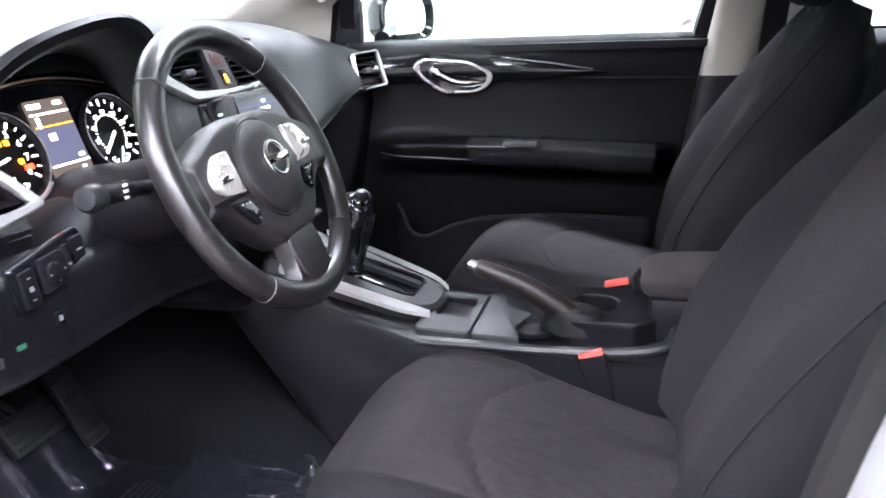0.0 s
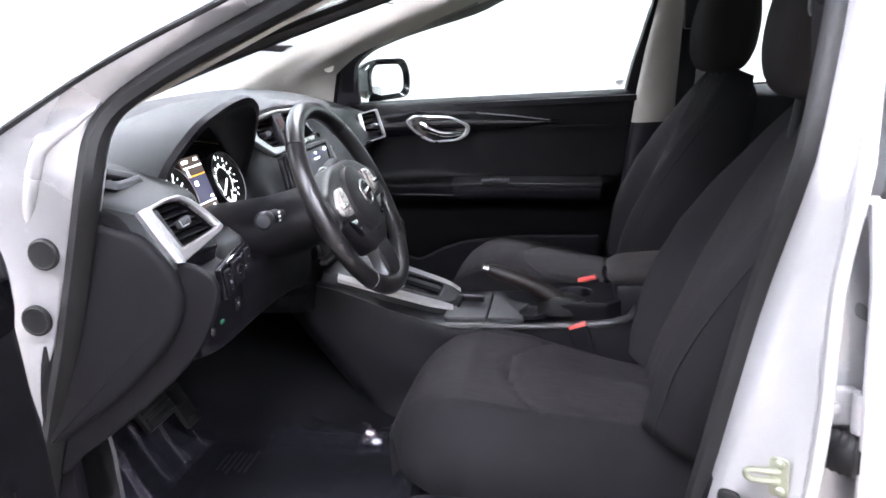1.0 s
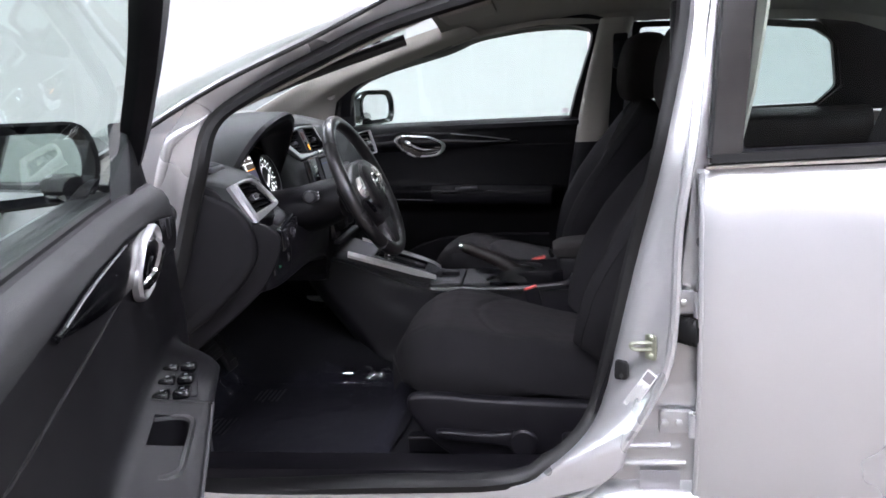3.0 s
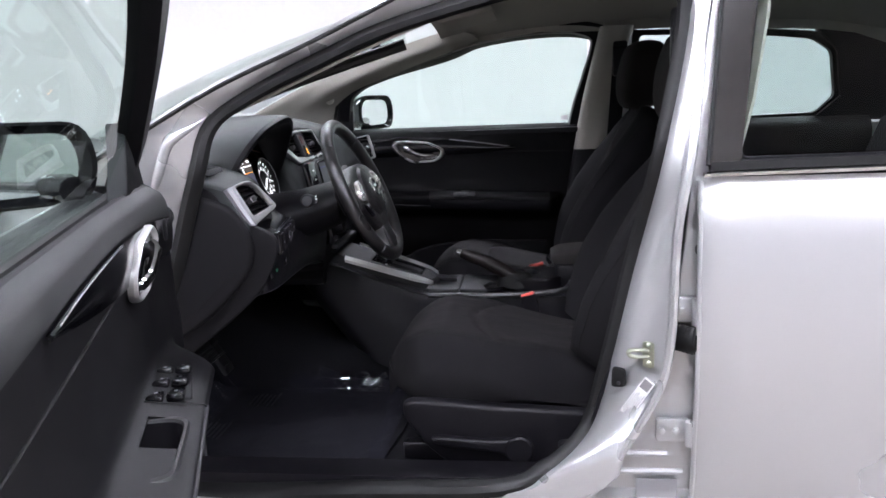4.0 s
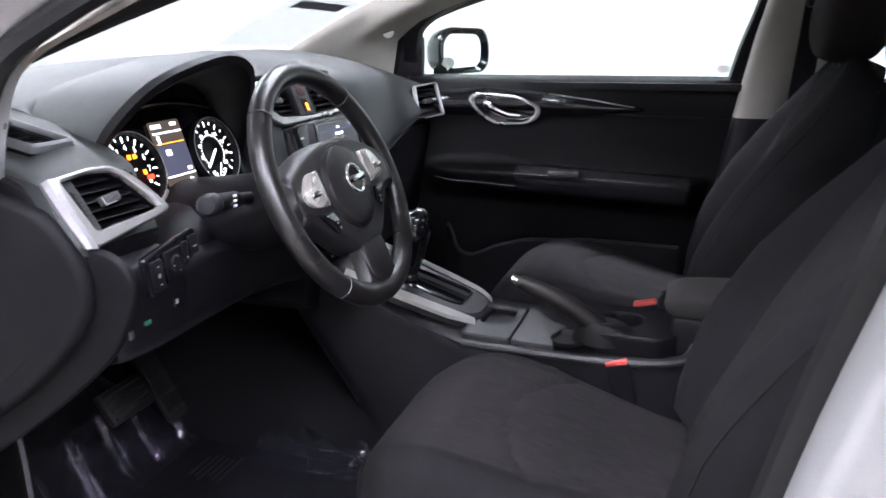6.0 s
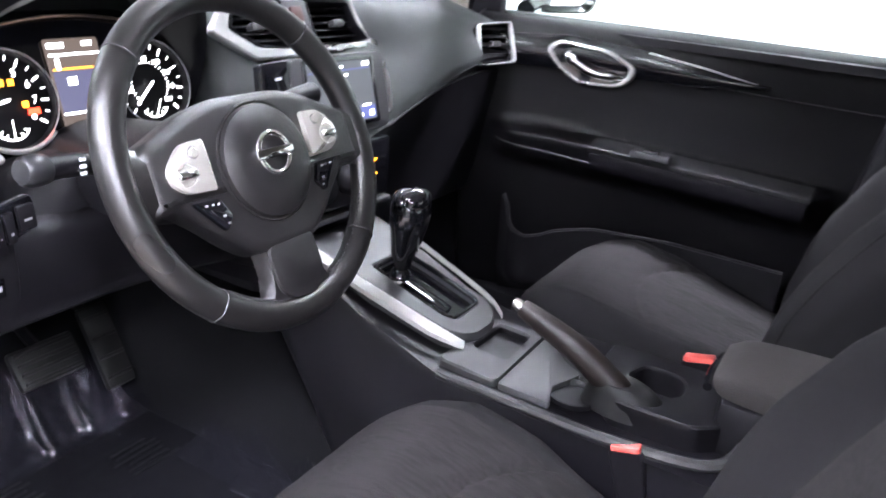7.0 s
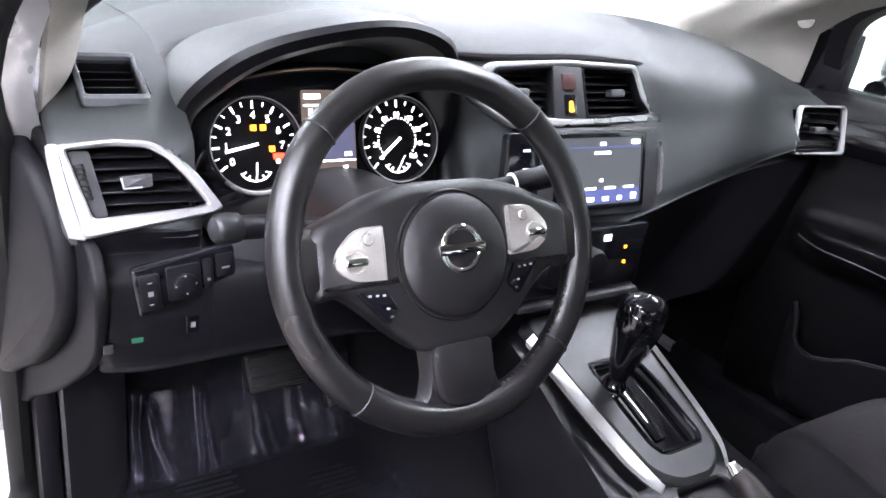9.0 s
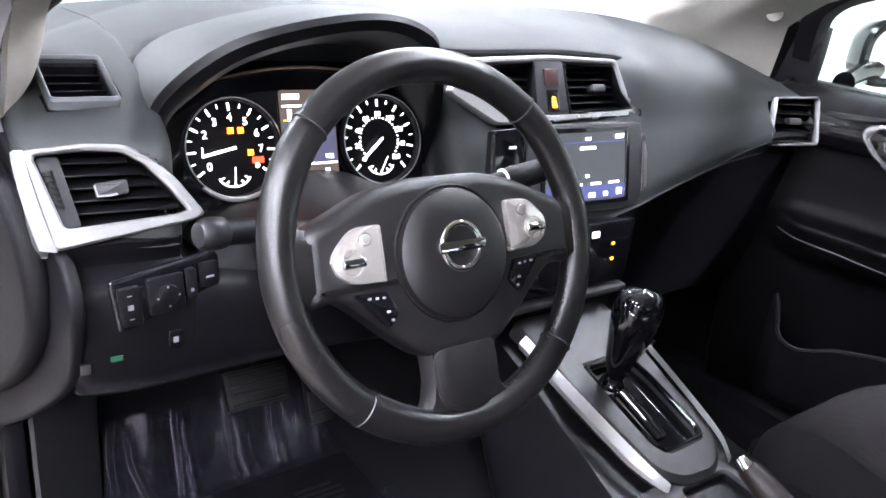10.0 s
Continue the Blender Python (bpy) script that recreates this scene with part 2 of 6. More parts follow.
room_wall("wall_east", 0.2, 11.8, 4.0, (7.0, 0, 2.0))
room_wall("wall_west", 0.2, 11.8, 4.0, (-7.0, 0, 2.0))
tagged(part("ceiling", box(14, 12, 0.1, 0.0), M_DIM, at=pose(0, 0, 4.05)), "unseen studio ceiling, darkened for contrast", "ceiling", kind="structure")


def ceiling_light(m):
    t = thing("ceiling_light", "long white glowing ceiling light panel", "light", "studio lights", m)
    part("frame", band(rpoly([(-1.6, -0.2), (1.6, -0.2), (1.6, 0.2), (-1.6, 0.2)], 0.02), rpoly([(-1.55, -0.15), (1.55, -0.15), (1.55, 0.15), (-1.55, 0.15)], 0.02), 0.06, pose(0, 0, -0.06)), M_WALL, t)
    part("diffuser", box(3.1, 0.3, 0.02, 0.0, pose(0, 0, -0.03)), M_LIGHT, t, "glowing white diffuser")
    return t


light = ceiling_light(pose(0, -2.6, 3.99))
for lx, ly in ((-4.2, -2.6), (4.2, -2.6), (-4.2, 2.4), (0, 2.4), (4.2, 2.4), (-4.2, -4.8), (0, -4.8), (4.2, -4.8)):
    copy_thing(light, pose(lx, ly, 3.99))

YC = 0.02  # the car's middle line


# ---- car body ----
body = thing("car_body", "silver painted car body with open front doorway", "car", kind="structure")
INNER = [(-0.405, 0.50), (-0.357, 0.66), (-0.305, 0.80), (-0.240, 0.99), (-0.196, 1.085), (-0.075, 1.19), (0.07, 1.265), (0.20, 1.31), (0.42, 1.335), (0.60, 1.325), (0.667, 1.27), (0.638, 1.05), (0.58, 0.83), (0.532, 0.62), (0.492, 0.479), (0.412, 0.387), (0.32, 0.345), (0.0, 0.335), (-0.30, 0.335), (-0.41, 0.38)]
OUTER = [(-0.72, 0.50), (-0.72, 0.70), (-0.68, 0.90), (-0.50, 1.035), (-0.36, 1.105), (-0.19, 1.19), (0.0, 1.28), (0.16, 1.34), (0.42, 1.385), (0.60, 1.39), (0.705, 1.35), (0.675, 1.05), (0.652, 0.87), (0.645, 0.70), (0.628, 0.58), (0.57, 0.455), (0.49, 0.34), (0.0, 0.25), (-0.40, 0.22), (-0.66, 0.26)]
XZ = Matrix(((1, 0, 0, 0), (0, 0, 1, 0), (0, 1, 0, 0), (0, 0, 0, 1)))  # outline (x, z) with depth along y


def tumble(p, s):
    """The upper body leans inwards above the waist."""
    k = 0.45 * max(0.0, p[2] - 1.0)
    f = k / 1.46 if s < 0 else -k / 2.94
    return Vector((0.40 + (p[0] - 0.40) * (1 + f), p[1] - s * k, 1.14 + (p[2] - 1.14) * (1 + f)))


def recess(p, s, t=0.0):
    """On the open side the jamb lies deeper than the outer skin: t runs from the doorway's edge, 0, to the outer rim, 1."""
    if s > 0:
        return p
    w = 0.087 * (1 - ease(-0.25, 0.15, p[0])) * (1 - ease(0.93, 1.08, p[2])) * ease(0.30, 0.42, p[2])
    w += 0.07 * (1 - t) * ease(0.22, 0.46, p[0]) * ease(0.33, 0.56, p[2]) * (1 - ease(0.85, 1.08, p[2]))
    w += 0.055 * (1 - t) * ease(0.93, 1.08, p[2]) * (1 - ease(0.40, 0.62, p[0]))
    return p + (p - Vector((0.38, -1.75, 1.15))) * w


def lean_in(bm, s):
    for v in bm.verts:
        v.co = tumble(v.co, s)
    return bm


SEAL = [(-0.035, 0.735), (-0.012, 0.815), (-0.006, 0.828), (0.006, 0.832), (0.016, 0.826), (0.021, 0.812), (0.018, 0.798), (0.0, 0.765), (-0.025, 0.735)]

SEAL_F = [(-0.020, 0.792), (-0.013, 0.815), (-0.006, 0.828), (0.006, 0.832), (0.016, 0.826), (0.021, 0.814), (0.018, 0.804), (0.006, 0.797), (-0.012, 0.792)]
SEAL_B = [(-0.010, 0.745), (-0.012, 0.790), (-0.006, 0.800), (0.006, 0.803), (0.016, 0.800), (0.021, 0.792), (0.018, 0.785), (0.006, 0.770), (0.002, 0.745)]


PILLAR = [(-0.50, 1.012), (-0.36, 1.083), (-0.19, 1.168), (0.0, 1.243), (0.16, 1.312), (0.42, 1.385)]  # outer edge of the open side's windscreen pillar


def side_frame(s):
    y0 = YC + s * 0.77
    hole, rim = list(INNER), list(OUTER)
    if s < 0:
        hole[3:9] = [(-0.243, 0.985), (-0.207, 1.09), (-0.125, 1.146), (0.025, 1.211), (0.16, 1.260), (0.42, 1.318)]
        rim[3:9] = PILLAR
    o = crom([(*q, 0) for q in rim], 5, True)
    if s > 0:  # the shut door shows its sail panel further forward
        hole[3], hole[4], hole[5], hole[2] = (-0.39, 0.985), (-0.36, 1.12), (-0.19, 1.20), (-0.40, 0.85)
    i = crom([(*q, 0) for q in hole], 5, True)
    b = band(o, i, 0.055, bev=0.012)
    ts = []
    for v in b.verts:
        di, do = min((v.co.xy - q.xy).length for q in i), min((v.co.xy - q.xy).length for q in o)
        ts.append(di / max(di + do, 1e-6))
    b.transform(Matrix.Translation((0, y0, 0)) @ Matrix.Diagonal((1, s, 1, 1)) @ XZ)
    lean_in(b, s)
    for v, t in zip(b.verts, ts):
        v.co = recess(v.co, s, t)
    part("side_frame", b, M_SILVER, body, sharp=50)
    ring = [Vector((q.x, 0, q.y)) for q in i]
    n = len(ring)
    rows = []
    for k in range(n):
        d = (ring[(k + 1) % n] - ring[k - 1]).normalized()
        inw = Vector((d.z, 0, -d.x)) * (1.0 if ring[k].z > 0.40 else 1.2)
        rear = ease(0.28, 0.50, ring[k].x) * (1 - ease(1.20, 1.31, ring[k].z))
        fore = (1 - ease(-0.10, 0.12, ring[k].x)) * ease(0.37, 0.47, ring[k].z) * (s < 0)
        profile = [(a * (1 - rear - fore) + c * rear + e * fore, b * (1 - rear - fore) + d * rear + g * fore) for (a, b), (c, d), (e, g) in zip(SEAL, SEAL_B, SEAL_F)]
        rows.append([recess(tumble(ring[k] + inw * a + Vector((0, YC + s * w, 0)), s), s) for a, w in profile])
    rows.append(rows[0])
    b = loft(rows, caps=False)
    bmesh.ops.remove_doubles(b, verts=b.verts, dist=1e-6)
    part("door_seal", b, M_RUBBER, body, "black rubber door seal")


for s in (-1, 1):
    side_frame(s)

# pressed edge in the hinge pillar's panel
pe = crom([(-0.335, 0.88, 0.5), (-0.321, 0.961, 0.5), (-0.310, 1.003, 0.55), (-0.296, 1.050, 0.6), (-0.278, 1.068, 0.55), (-0.240, 1.087, 0.42), (-0.210, 1.104, 0.36)], 5)
part("pressed_edge", tube([recess(tumble(Vector((q.x, YC - 0.8150, q.y)), -1), -1, q.z) for q in pe], [0.011 - 0.009 * ease(0.6, 1.0, k / (len(pe) - 1)) for k in range(len(pe))], 12), M_SILVER, body, "pressed edge in the silver pillar")
# narrow black moulding along the open side's windscreen pillar
mo = []
for q in crom([(*q, 0) for q in PILLAR[:5]], 8):
    p = Vector((q.x + 0.006, YC - 0.827, q.y - 0.010))
    mo.append(recess(tumble(p, -1), -1, 0.92))
part("pillar_moulding", tube(mo, 0.0045, 8), M_RUBBER, body, "thin black moulding along the windscreen pillar")

# roof and headliner
rows = []
for i in range(13):
    x = 0.08 + i * (1.72 / 12)
    zc = lerp([0.08, 0.3, 0.8, 1.4, 1.8], [1.395, 1.435, 1.455, 1.42, 1.34], x)
    rows.append([(x, YC + v * 0.62, zc - 0.06 * abs(v) ** 3) for v in [k / 8 - 1 for k in range(17)]])
part("roof", sheet(rows, 0.012), M_SILVER, body)
part("headliner", sheet([[(x, y * 0.985, z - 0.035) for x, y, z in r] for r in rows], 0.012), M_CREAM, body, "cream fabric headliner")


def windshield_point(u, v):
    """u across -1..1, v up 0..1."""
    x0, z0 = -1.0 + 0.22 * u * u, 0.995
    x1, z1 = 0.08 + 0.05 * u * u, 1.392 - 0.06 * abs(u) ** 3
    half = 0.70 - 0.15 * v
    bow = 0.03 * math.sin(math.pi * v)
    roll = (0.098 + 0.045 * (1 - v)) * max(0.0, -u) ** 1.5
    return Vector((x0 + (x1 - x0) * v - bow, YC + u * half, z0 + (z1 - z0) * v + bow - roll))


pane = part("windshield", sheet([[windshield_point(-1 + 2 * i / 16, j / 10) for i in range(17)] for j in range(11)]), M_SHIELD, body, "clear windshield glass")
pane.visible_shadow = False
part("windshield_band", sheet([[windshield_point(-1 + 2 * i / 24, j * 0.02) + Vector((0.004, 0, -0.004)) for i in range(25)] for j in range(3)], 0.001), M_RUBBER, body, "black band along the windshield base")
for s in (-1, 1):
    part("windshield_moulding", tube([windshield_point(s * 1.0, j / 16) + Vector((0, s * 0.012, 0.0)) for j in range(17)], 0.012, 8), M_RUBBER, body, "black windshield moulding")
    rows = []
    for j in range(15):
        v = j / 14
        p = windshield_point(s * 0.94, v)
        q = Vector((lerp([0, 0.2, 0.45, 0.75, 1], [-0.40, -0.265, -0.10, 0.08, 0.20], v), YC + s * (0.735 if s > 0 else 0.715), lerp([0, 0.2, 0.45, 0.75, 1], [0.99, 1.045, 1.18, 1.275, 1.318], v)))
        if s > 0:
            q.x = lerp([0, 0.15, 0.3, 0.45, 0.75, 1], [-0.39, -0.365, -0.285, -0.16, 0.06, 0.20], v)
            q.z = lerp([0, 0.15, 0.3, 0.45, 0.75, 1], [0.99, 1.10, 1.155, 1.20, 1.272, 1.318], v)
        else:
            q.x = lerp([0, 0.2, 0.45, 0.75, 1], [-0.285, -0.24, -0.115, 0.065, 0.195], v)
            q.z = lerp([0, 0.2, 0.45, 0.75, 1], [0.985, 1.07, 1.185, 1.278, 1.32], v)
            q.y = YC - 0.722
        q = tumble(q, s)
        m = (p + q) / 2 + Vector((0.03, -s * 0.035, -0.005))
        if s < 0:
            m = m.lerp(q + Vector((-0.04, 0.038, 0.010)), 1 - ease(0.25, 0.7, v))
        rows.append(crom([p, p.lerp(m, 0.6) + Vector((0, -s * 0.008, 0)), m, q.lerp(m, 0.4), q], 4))
    if s < 0:
        edge = crom([(-0.52, -0.655, 0.93), (-0.42, -0.634, 0.995), (-0.40, -0.624, 1.03), (-0.37, -0.618, 1.075), (-0.22, -0.60, 1.16), (0.0, -0.56, 1.27), (0.16, -0.53, 1.335)], 4)
        seal = crom([(-0.33, -0.672, 0.955), (-0.30, -0.668, 1.00), (-0.285, -0.664, 1.045), (-0.245, -0.658, 1.095), (-0.13, -0.648, 1.145), (0.05, -0.625, 1.222), (0.20, -0.605, 1.278)], 4)
        rows = [crom([p, p.lerp(q, 0.3) + Vector((0.012, 0.010, 0.0)), p.lerp(q, 0.7) + Vector((0.010, 0.008, 0.0)), q], 4) for p, q in zip(edge, seal)]
    trim = part("pillar_trim", sheet(rows, 0.006), M_CREAM, body, "cream front pillar trim")
    if s > 0:
        part("trim_clip", lathe([(0.0165, -0.004), (0.0165, 0.003), (0.013, 0.004), (0.001, 0.004)], 20, plane_at(rows[3][12] + Vector((0.004, -0.006, 0)), (0.9, 0.3, 0.4), (-0.35, 0.1, 0.9))), M_CREAM, trim, "round cream clip cover")

# roof rail lining above the doors
for s in (-1, 1):
    rows = [[(x, YC + s * 0.735, lerp([0.10, 0.2, 0.42, 0.60, 0.9, 1.5, 1.75], [1.272, 1.306, 1.333, 1.325, 1.325, 1.29, 1.2], x)), (x, YC + s * 0.70, lerp([0.1, 0.4, 0.8, 1.4, 1.8], [1.33, 1.37, 1.38, 1.345, 1.26], x)), (x, YC + s * 0.66, lerp([0.1, 0.4, 0.8, 1.4, 1.8], [1.345, 1.385, 1.395, 1.36, 1.27], x))] for x in [0.1 + k * 0.11 for k in range(16)]]
    rows = [[tumble(r[0], s), Vector(r[1]) + Vector((0, -s * 0.10, 0)), Vector(r[2]) + Vector((0, -s * 0.10, 0.01))] for r in rows]
    part("rail_lining", sheet(rows, 0.006), M_CREAM, body, "cream lining above the doors")

# paper sheet behind the windshield on the passenger side
paper = thing("paper_sheet", "grey printed paper sheet behind the windshield", "paper")
M_PAPER = mat("grey_paper", (0.42, 0.47, 0.47), 0.7, var=0.08, scale=30)
leak = M_PAPER.node_tree.nodes.new("ShaderNodeBsdfTranslucent")
leak.inputs[0].default_value = (0.36, 0.38, 0.38, 1)
both = M_PAPER.node_tree.nodes.new("ShaderNodeMixShader")
both.inputs[0].default_value = 0.6
M_PAPER.node_tree.links.new(M_PAPER.node_tree.nodes["Principled BSDF"].outputs[0], both.inputs[1])
M_PAPER.node_tree.links.new(leak.outputs[0], both.inputs[2])
M_PAPER.node_tree.links.new(both.outputs[0], M_PAPER.node_tree.nodes["Material Output"].inputs[0])
M_PRINT = mat("dark_print", (0.22, 0.21, 0.22), 0.7, var=0.2)


def on_shield(u, v, off=0.006):
    return windshield_point(u, v) + Vector((0.5, 0, -0.85)) * off


U0, U1, V0, V1 = 0.56, 0.90, 0.20, 0.48
part("sheet", sheet([[on_shield(U0 + (U1 - U0) * i / 6, V0 + (V1 - V0) * j / 6) for i in range(7)] for j in range(7)]), M_PAPER, paper)
part("printed_block", sheet([[on_shield(U0 + (U1 - U0) * (0.15 + 0.7 * i / 4), V0 + (V1 - V0) * (0.78 + 0.14 * j / 3), 0.008) for i in range(5)] for j in range(4)], 0.0006), M_PRINT, paper, "dark printed block")

# bonnet and wings ahead of the doors
rows = []
for i in range(15):
    u = i / 14
    x = -0.98 - 1.02 * u
    z = lerp([0, 0.3, 0.6, 0.85, 1.0], [0.965, 0.955, 0.915, 0.84, 0.74], u)
    half = lerp([0, 0.5, 1.0], [0.72, 0.70, 0.60], u)
    rows.append([Vector((x + 0.20 * v * v * (1 - u), YC + v * half, z - 0.035 * abs(v) ** 3 + 0.006 * math.exp(-((abs(v) - 0.62) / 0.06) ** 2))) for v in [k / 10 - 1 for k in range(21)]])
part("bonnet", sheet(rows, 0.006), M_SILVER, body, "silver painted bonnet")
for s in (-1, 1):
    rows = []
    for i in range(13):
        u = i / 12
        x = -0.725 - 1.25 * u
        top = lerp([0, 0.25, 0.6, 1.0], [0.935, 0.925, 0.885, 0.72], u)
        wide = lerp([0, 0.3, 0.7, 1.0], [0.80, 0.845, 0.835, 0.66], u)
        arch = 0.36 + 0.30 * max(0.0, 1 - ((x + 1.42) / 0.36) ** 2) ** 0.5 if abs(x + 1.42) < 0.36 else 0.24
        rows.append(crom([Vector((x, YC + s * (wide - 0.10), top + 0.012)), Vector((x, YC + s * (wide - 0.03), top)), Vector((x, YC + s * wide, top - 0.10)), Vector((x, YC + s * (wide + 0.005), max(arch + 0.02, top - 0.32))), Vector((x, YC + s * (wide - 0.01), arch))], 4))
    part("front_wing", sheet(rows, 0.006), M_SILVER, body, "silver painted front wing")

# pillars, sills and rear of the shell
for s in (-1, 1):
    b = slab(rpoly([(0.40, 0.20), (1.9, 0.20), (1.9, 0.40), (0.755, 0.55), (0.755, 1.34), (0.715, 1.34), (0.68, 0.85), (0.645, 0.56), (0.45, 0.30)], 0.03), 0.02, 0.004)
    b.transform(Matrix.Translation((0, YC + s * 0.735, 0)) @ Matrix.Diagonal((1, s, 1, 1)) @ XZ)
    part("pillar_recess", lean_in(b, s), M_SILVER, body)
    ridge = crom([(0.69, YC + s * 0.815, 1.33), (0.678, YC + s * 0.82, 1.05), (0.653, YC + s * 0.822, 0.87), (0.647, YC + s * 0.822, 0.70), (0.63, YC + s * 0.82, 0.58), (0.57, YC + s * 0.815, 0.455), (0.49, YC + s * 0.81, 0.335), (0.36, YC + s * 0.81, 0.27)], 5)
    part("pillar_ridge", tube([tumble(q, s) for q in ridge], 0.009, 8), M_SILVER, body)
    part("sill", loft([[Vector((x, YC + s * w, z)) for w, z in ((0.665, 0.24), (0.665, 0.32), (0.70, 0.33), (0.765, 0.325), (0.80, 0.30), (0.815, 0.26), (0.81, 0.16), (0.70, 0.14))] for x in (-0.60, -0.2, 0.3, 0.75)]), M_SILVER, body, "silver door sill")
    part("sill_trim", loft([[Vector((x, YC + s * w, z)) for w, z in ((0.655, 0.28), (0.66, 0.325), (0.69, 0.346), (0.765, 0.346), (0.772, 0.30))] for x in (-0.46, -0.2, 0.2, 0.42)]), M_HARD, body, "black plastic sill trim")
    # cream centre pillar trim with the belt
    rows = []
    for z in (0.40, 0.70, 0.90, 0.93, 1.10, 1.25, 1.34):
        f = lerp([0.40, 0.62, 0.83, 1.05, 1.27, 1.34], [0.48, 0.565, 0.61, 0.668, 0.695, 0.69] if s < 0 else [0.44, 0.50, 0.535, 0.572, 0.628, 0.645], z)
        d = 0.125
        rows.append([(f, YC + s * 0.745, z), (f + 0.004, YC + s * 0.705, z), (f + d * 0.3, YC + s * 0.69, z), (f + d * 0.8, YC + s * 0.70, z), (f + d, YC + s * 0.745, z)])
    part("pillar_trim", lean_in(sheet([crom(r, 3) for r in rows[2:]], 0.006), s), M_CREAM, body, "cream centre pillar trim")
    part("pillar_trim", sheet([crom(r, 3) for r in rows[:3]], 0.006), M_HARD, body, "black lower pillar trim")
    belt = [(0.70, YC + s * 0.56, 1.26), (0.695, YC + s * 0.61, 1.10), (0.68, YC + s * 0.645, 0.85), (0.655, YC + s * 0.63, 0.55), (0.62, YC + s * 0.62, 0.36)]
    bt = thing("seat_belt", "black seat belt hanging down the centre pillar", "seat belt", "seat belts")
    part("webbing", sheet([[p + Vector((-0.024, 0, 0)), p, p + Vector((0.024, 0, 0))] for p in crom(belt, 5)], 0.002), M_FABRIC, bt)
    part("belt_guide", box(0.05, 0.03, 0.12, 0.008, pose(0.70, YC + s * 0.575, 1.22)), M_HARD, bt, "black plastic belt guide")
    part("belt_tongue", box(0.03, 0.014, 0.05, 0.004, pose(0.667, YC + s * 0.632, 0.70)), M_HARD, bt)

# door latch striker, stop, labels and plugs on the doorway
M_BRASS = mat("yellow_zinc", (0.46, 0.48, 0.38), 0.28, metal=0.9, var=0.2)
M_LABEL = mat("white_label", (0.8, 0.8, 0.8), 0.5, var=0.03)
striker = thing("door_striker", "yellow zinc-plated door latch striker loop", "striker")
ST = plane_at((0.606, -0.790, 0.632), (0.88, -0.47, 0.05), (0.0, 0.05, 1.0))
part("plate", slab(rpoly([(-0.011, -0.024), (0.011, -0.026), (0.012, 0.024), (-0.010, 0.026)], 0.006), 0.004, 0.001, ST), M_BRASS, striker)
part("loop", tube(crom([ST @ Vector(q) for q in ((0.002, 0.008, 0.002), (-0.016, 0.009, 0.010), (-0.030, 0.008, 0.014), (-0.034, 0.003, 0.015), (-0.030, -0.003, 0.013), (-0.014, -0.004, 0.009), (0.002, -0.004, 0.002))], 4), 0.0042, 8), M_BRASS, striker)
for z in (-0.017, 0.018):
    part("screw", lathe([(0.0058, 0), (0.0058, 0.003), (0.003, 0.005), (0.001, 0.005)], 12, ST @ pose(0.002, z, 0.003)), M_BRASS, striker)
stop = thing("rubber_stop", "black rounded rubber stop on the door pillar", "rubber stop")
SP_B = plane_at((0.556, -0.766, 0.579), (0.88, -0.47, 0.05), (0.0, 0.05, 1.0))
part("pad", slab(rpoly([(-0.015, -0.021), (0.014, -0.018), (0.015, 0.018), (-0.012, 0.021)], 0.009), 0.012, 0.004, SP_B), M_RUBBER, stop)
part("pin", lathe([(0.004, 0), (0.004, 0.003), (0.001, 0.003)], 12, SP_B @ pose(0.002, -0.010, 0.011)), M_GREY, stop)
LB = plane_at((0.584, -0.7885, 0.541), (0.49, -0.22, 0.85), (-0.76, 0.42, 0.50))
lab = thing("certification_label", "white printed label stuck on the door pillar", "label")
part("paper", slab([(-0.050, -0.0135), (0.050, -0.0115), (0.050, 0.0115), (-0.044, 0.0115)], 0.001, 0, LB), M_LABEL, lab)
bar_b = bmesh.new()
for k in range(6):
    box(0.058 - 0.008 * (k % 3), 0.0009, 0.0006, 0, LB @ pose(-0.012, -0.009 + k * 0.0036, 0.0016), bm=bar_b)
tagged(part("printed_bars", bar_b, M_GREY, lab, "fine grey printed bars"), kind="stuff")
part("dark_square", slab([(-0.010, -0.009), (0.010, -0.009), (0.010, 0.009), (-0.010, 0.009)], 0.0012, 0, LB @ pose(0.037, 0, 0.0012)), M_PRINT, lab)
for x0, x1, z in ((0.545, 0.645, 0.425), (0.555, 0.675, 0.388)):
    part("sill_rib", tube(crom([(x0 - 0.03, -0.772, z - 0.022), (x0, -0.778, z - 0.003), (x0 + 0.03, -0.780, z), (x1, -0.780, z)], 5), 0.006, 8), M_SILVER, body)
lab2 = thing("sill_label", "pale grey printed label on the sill", "label")
part("paper", slab([(-0.04, -0.02), (0.04, -0.02), (0.04, 0.02), (-0.04, 0.02)], 0.001, 0, Matrix.Translation((0.63, -0.757, 0.338)) @ XZ), M_CAP, lab2)


def plug(x, z, r, m, label):
    at = recess(Vector((x, -0.8125, z)), -1)
    t = thing("body_plug", label, "plug", "body plugs", pose(at.x, at.y, at.z, 90))
    part("cap", lathe([(r, -0.004), (r, 0.001), (r * 0.85, 0.003), (r * 0.8, 0.002), (0.001, 0.002)], 24), m, t)


plug(-0.299, 0.926, 0.023, M_RUBBER, "round black rubber plug in silver panel")
plug(-0.328, 0.836, 0.023, M_RUBBER, "round black rubber plug in silver panel")
plug(0.515, 0.315, 0.011, M_SILVER, "small silver plug in the sill")
plug(0.62, 0.30, 0.011, M_SILVER, "small silver plug in the sill")
hinge = thing("hinge_bracket", "silver bolted hinge of the rear door", "bracket", "rear door hinges")
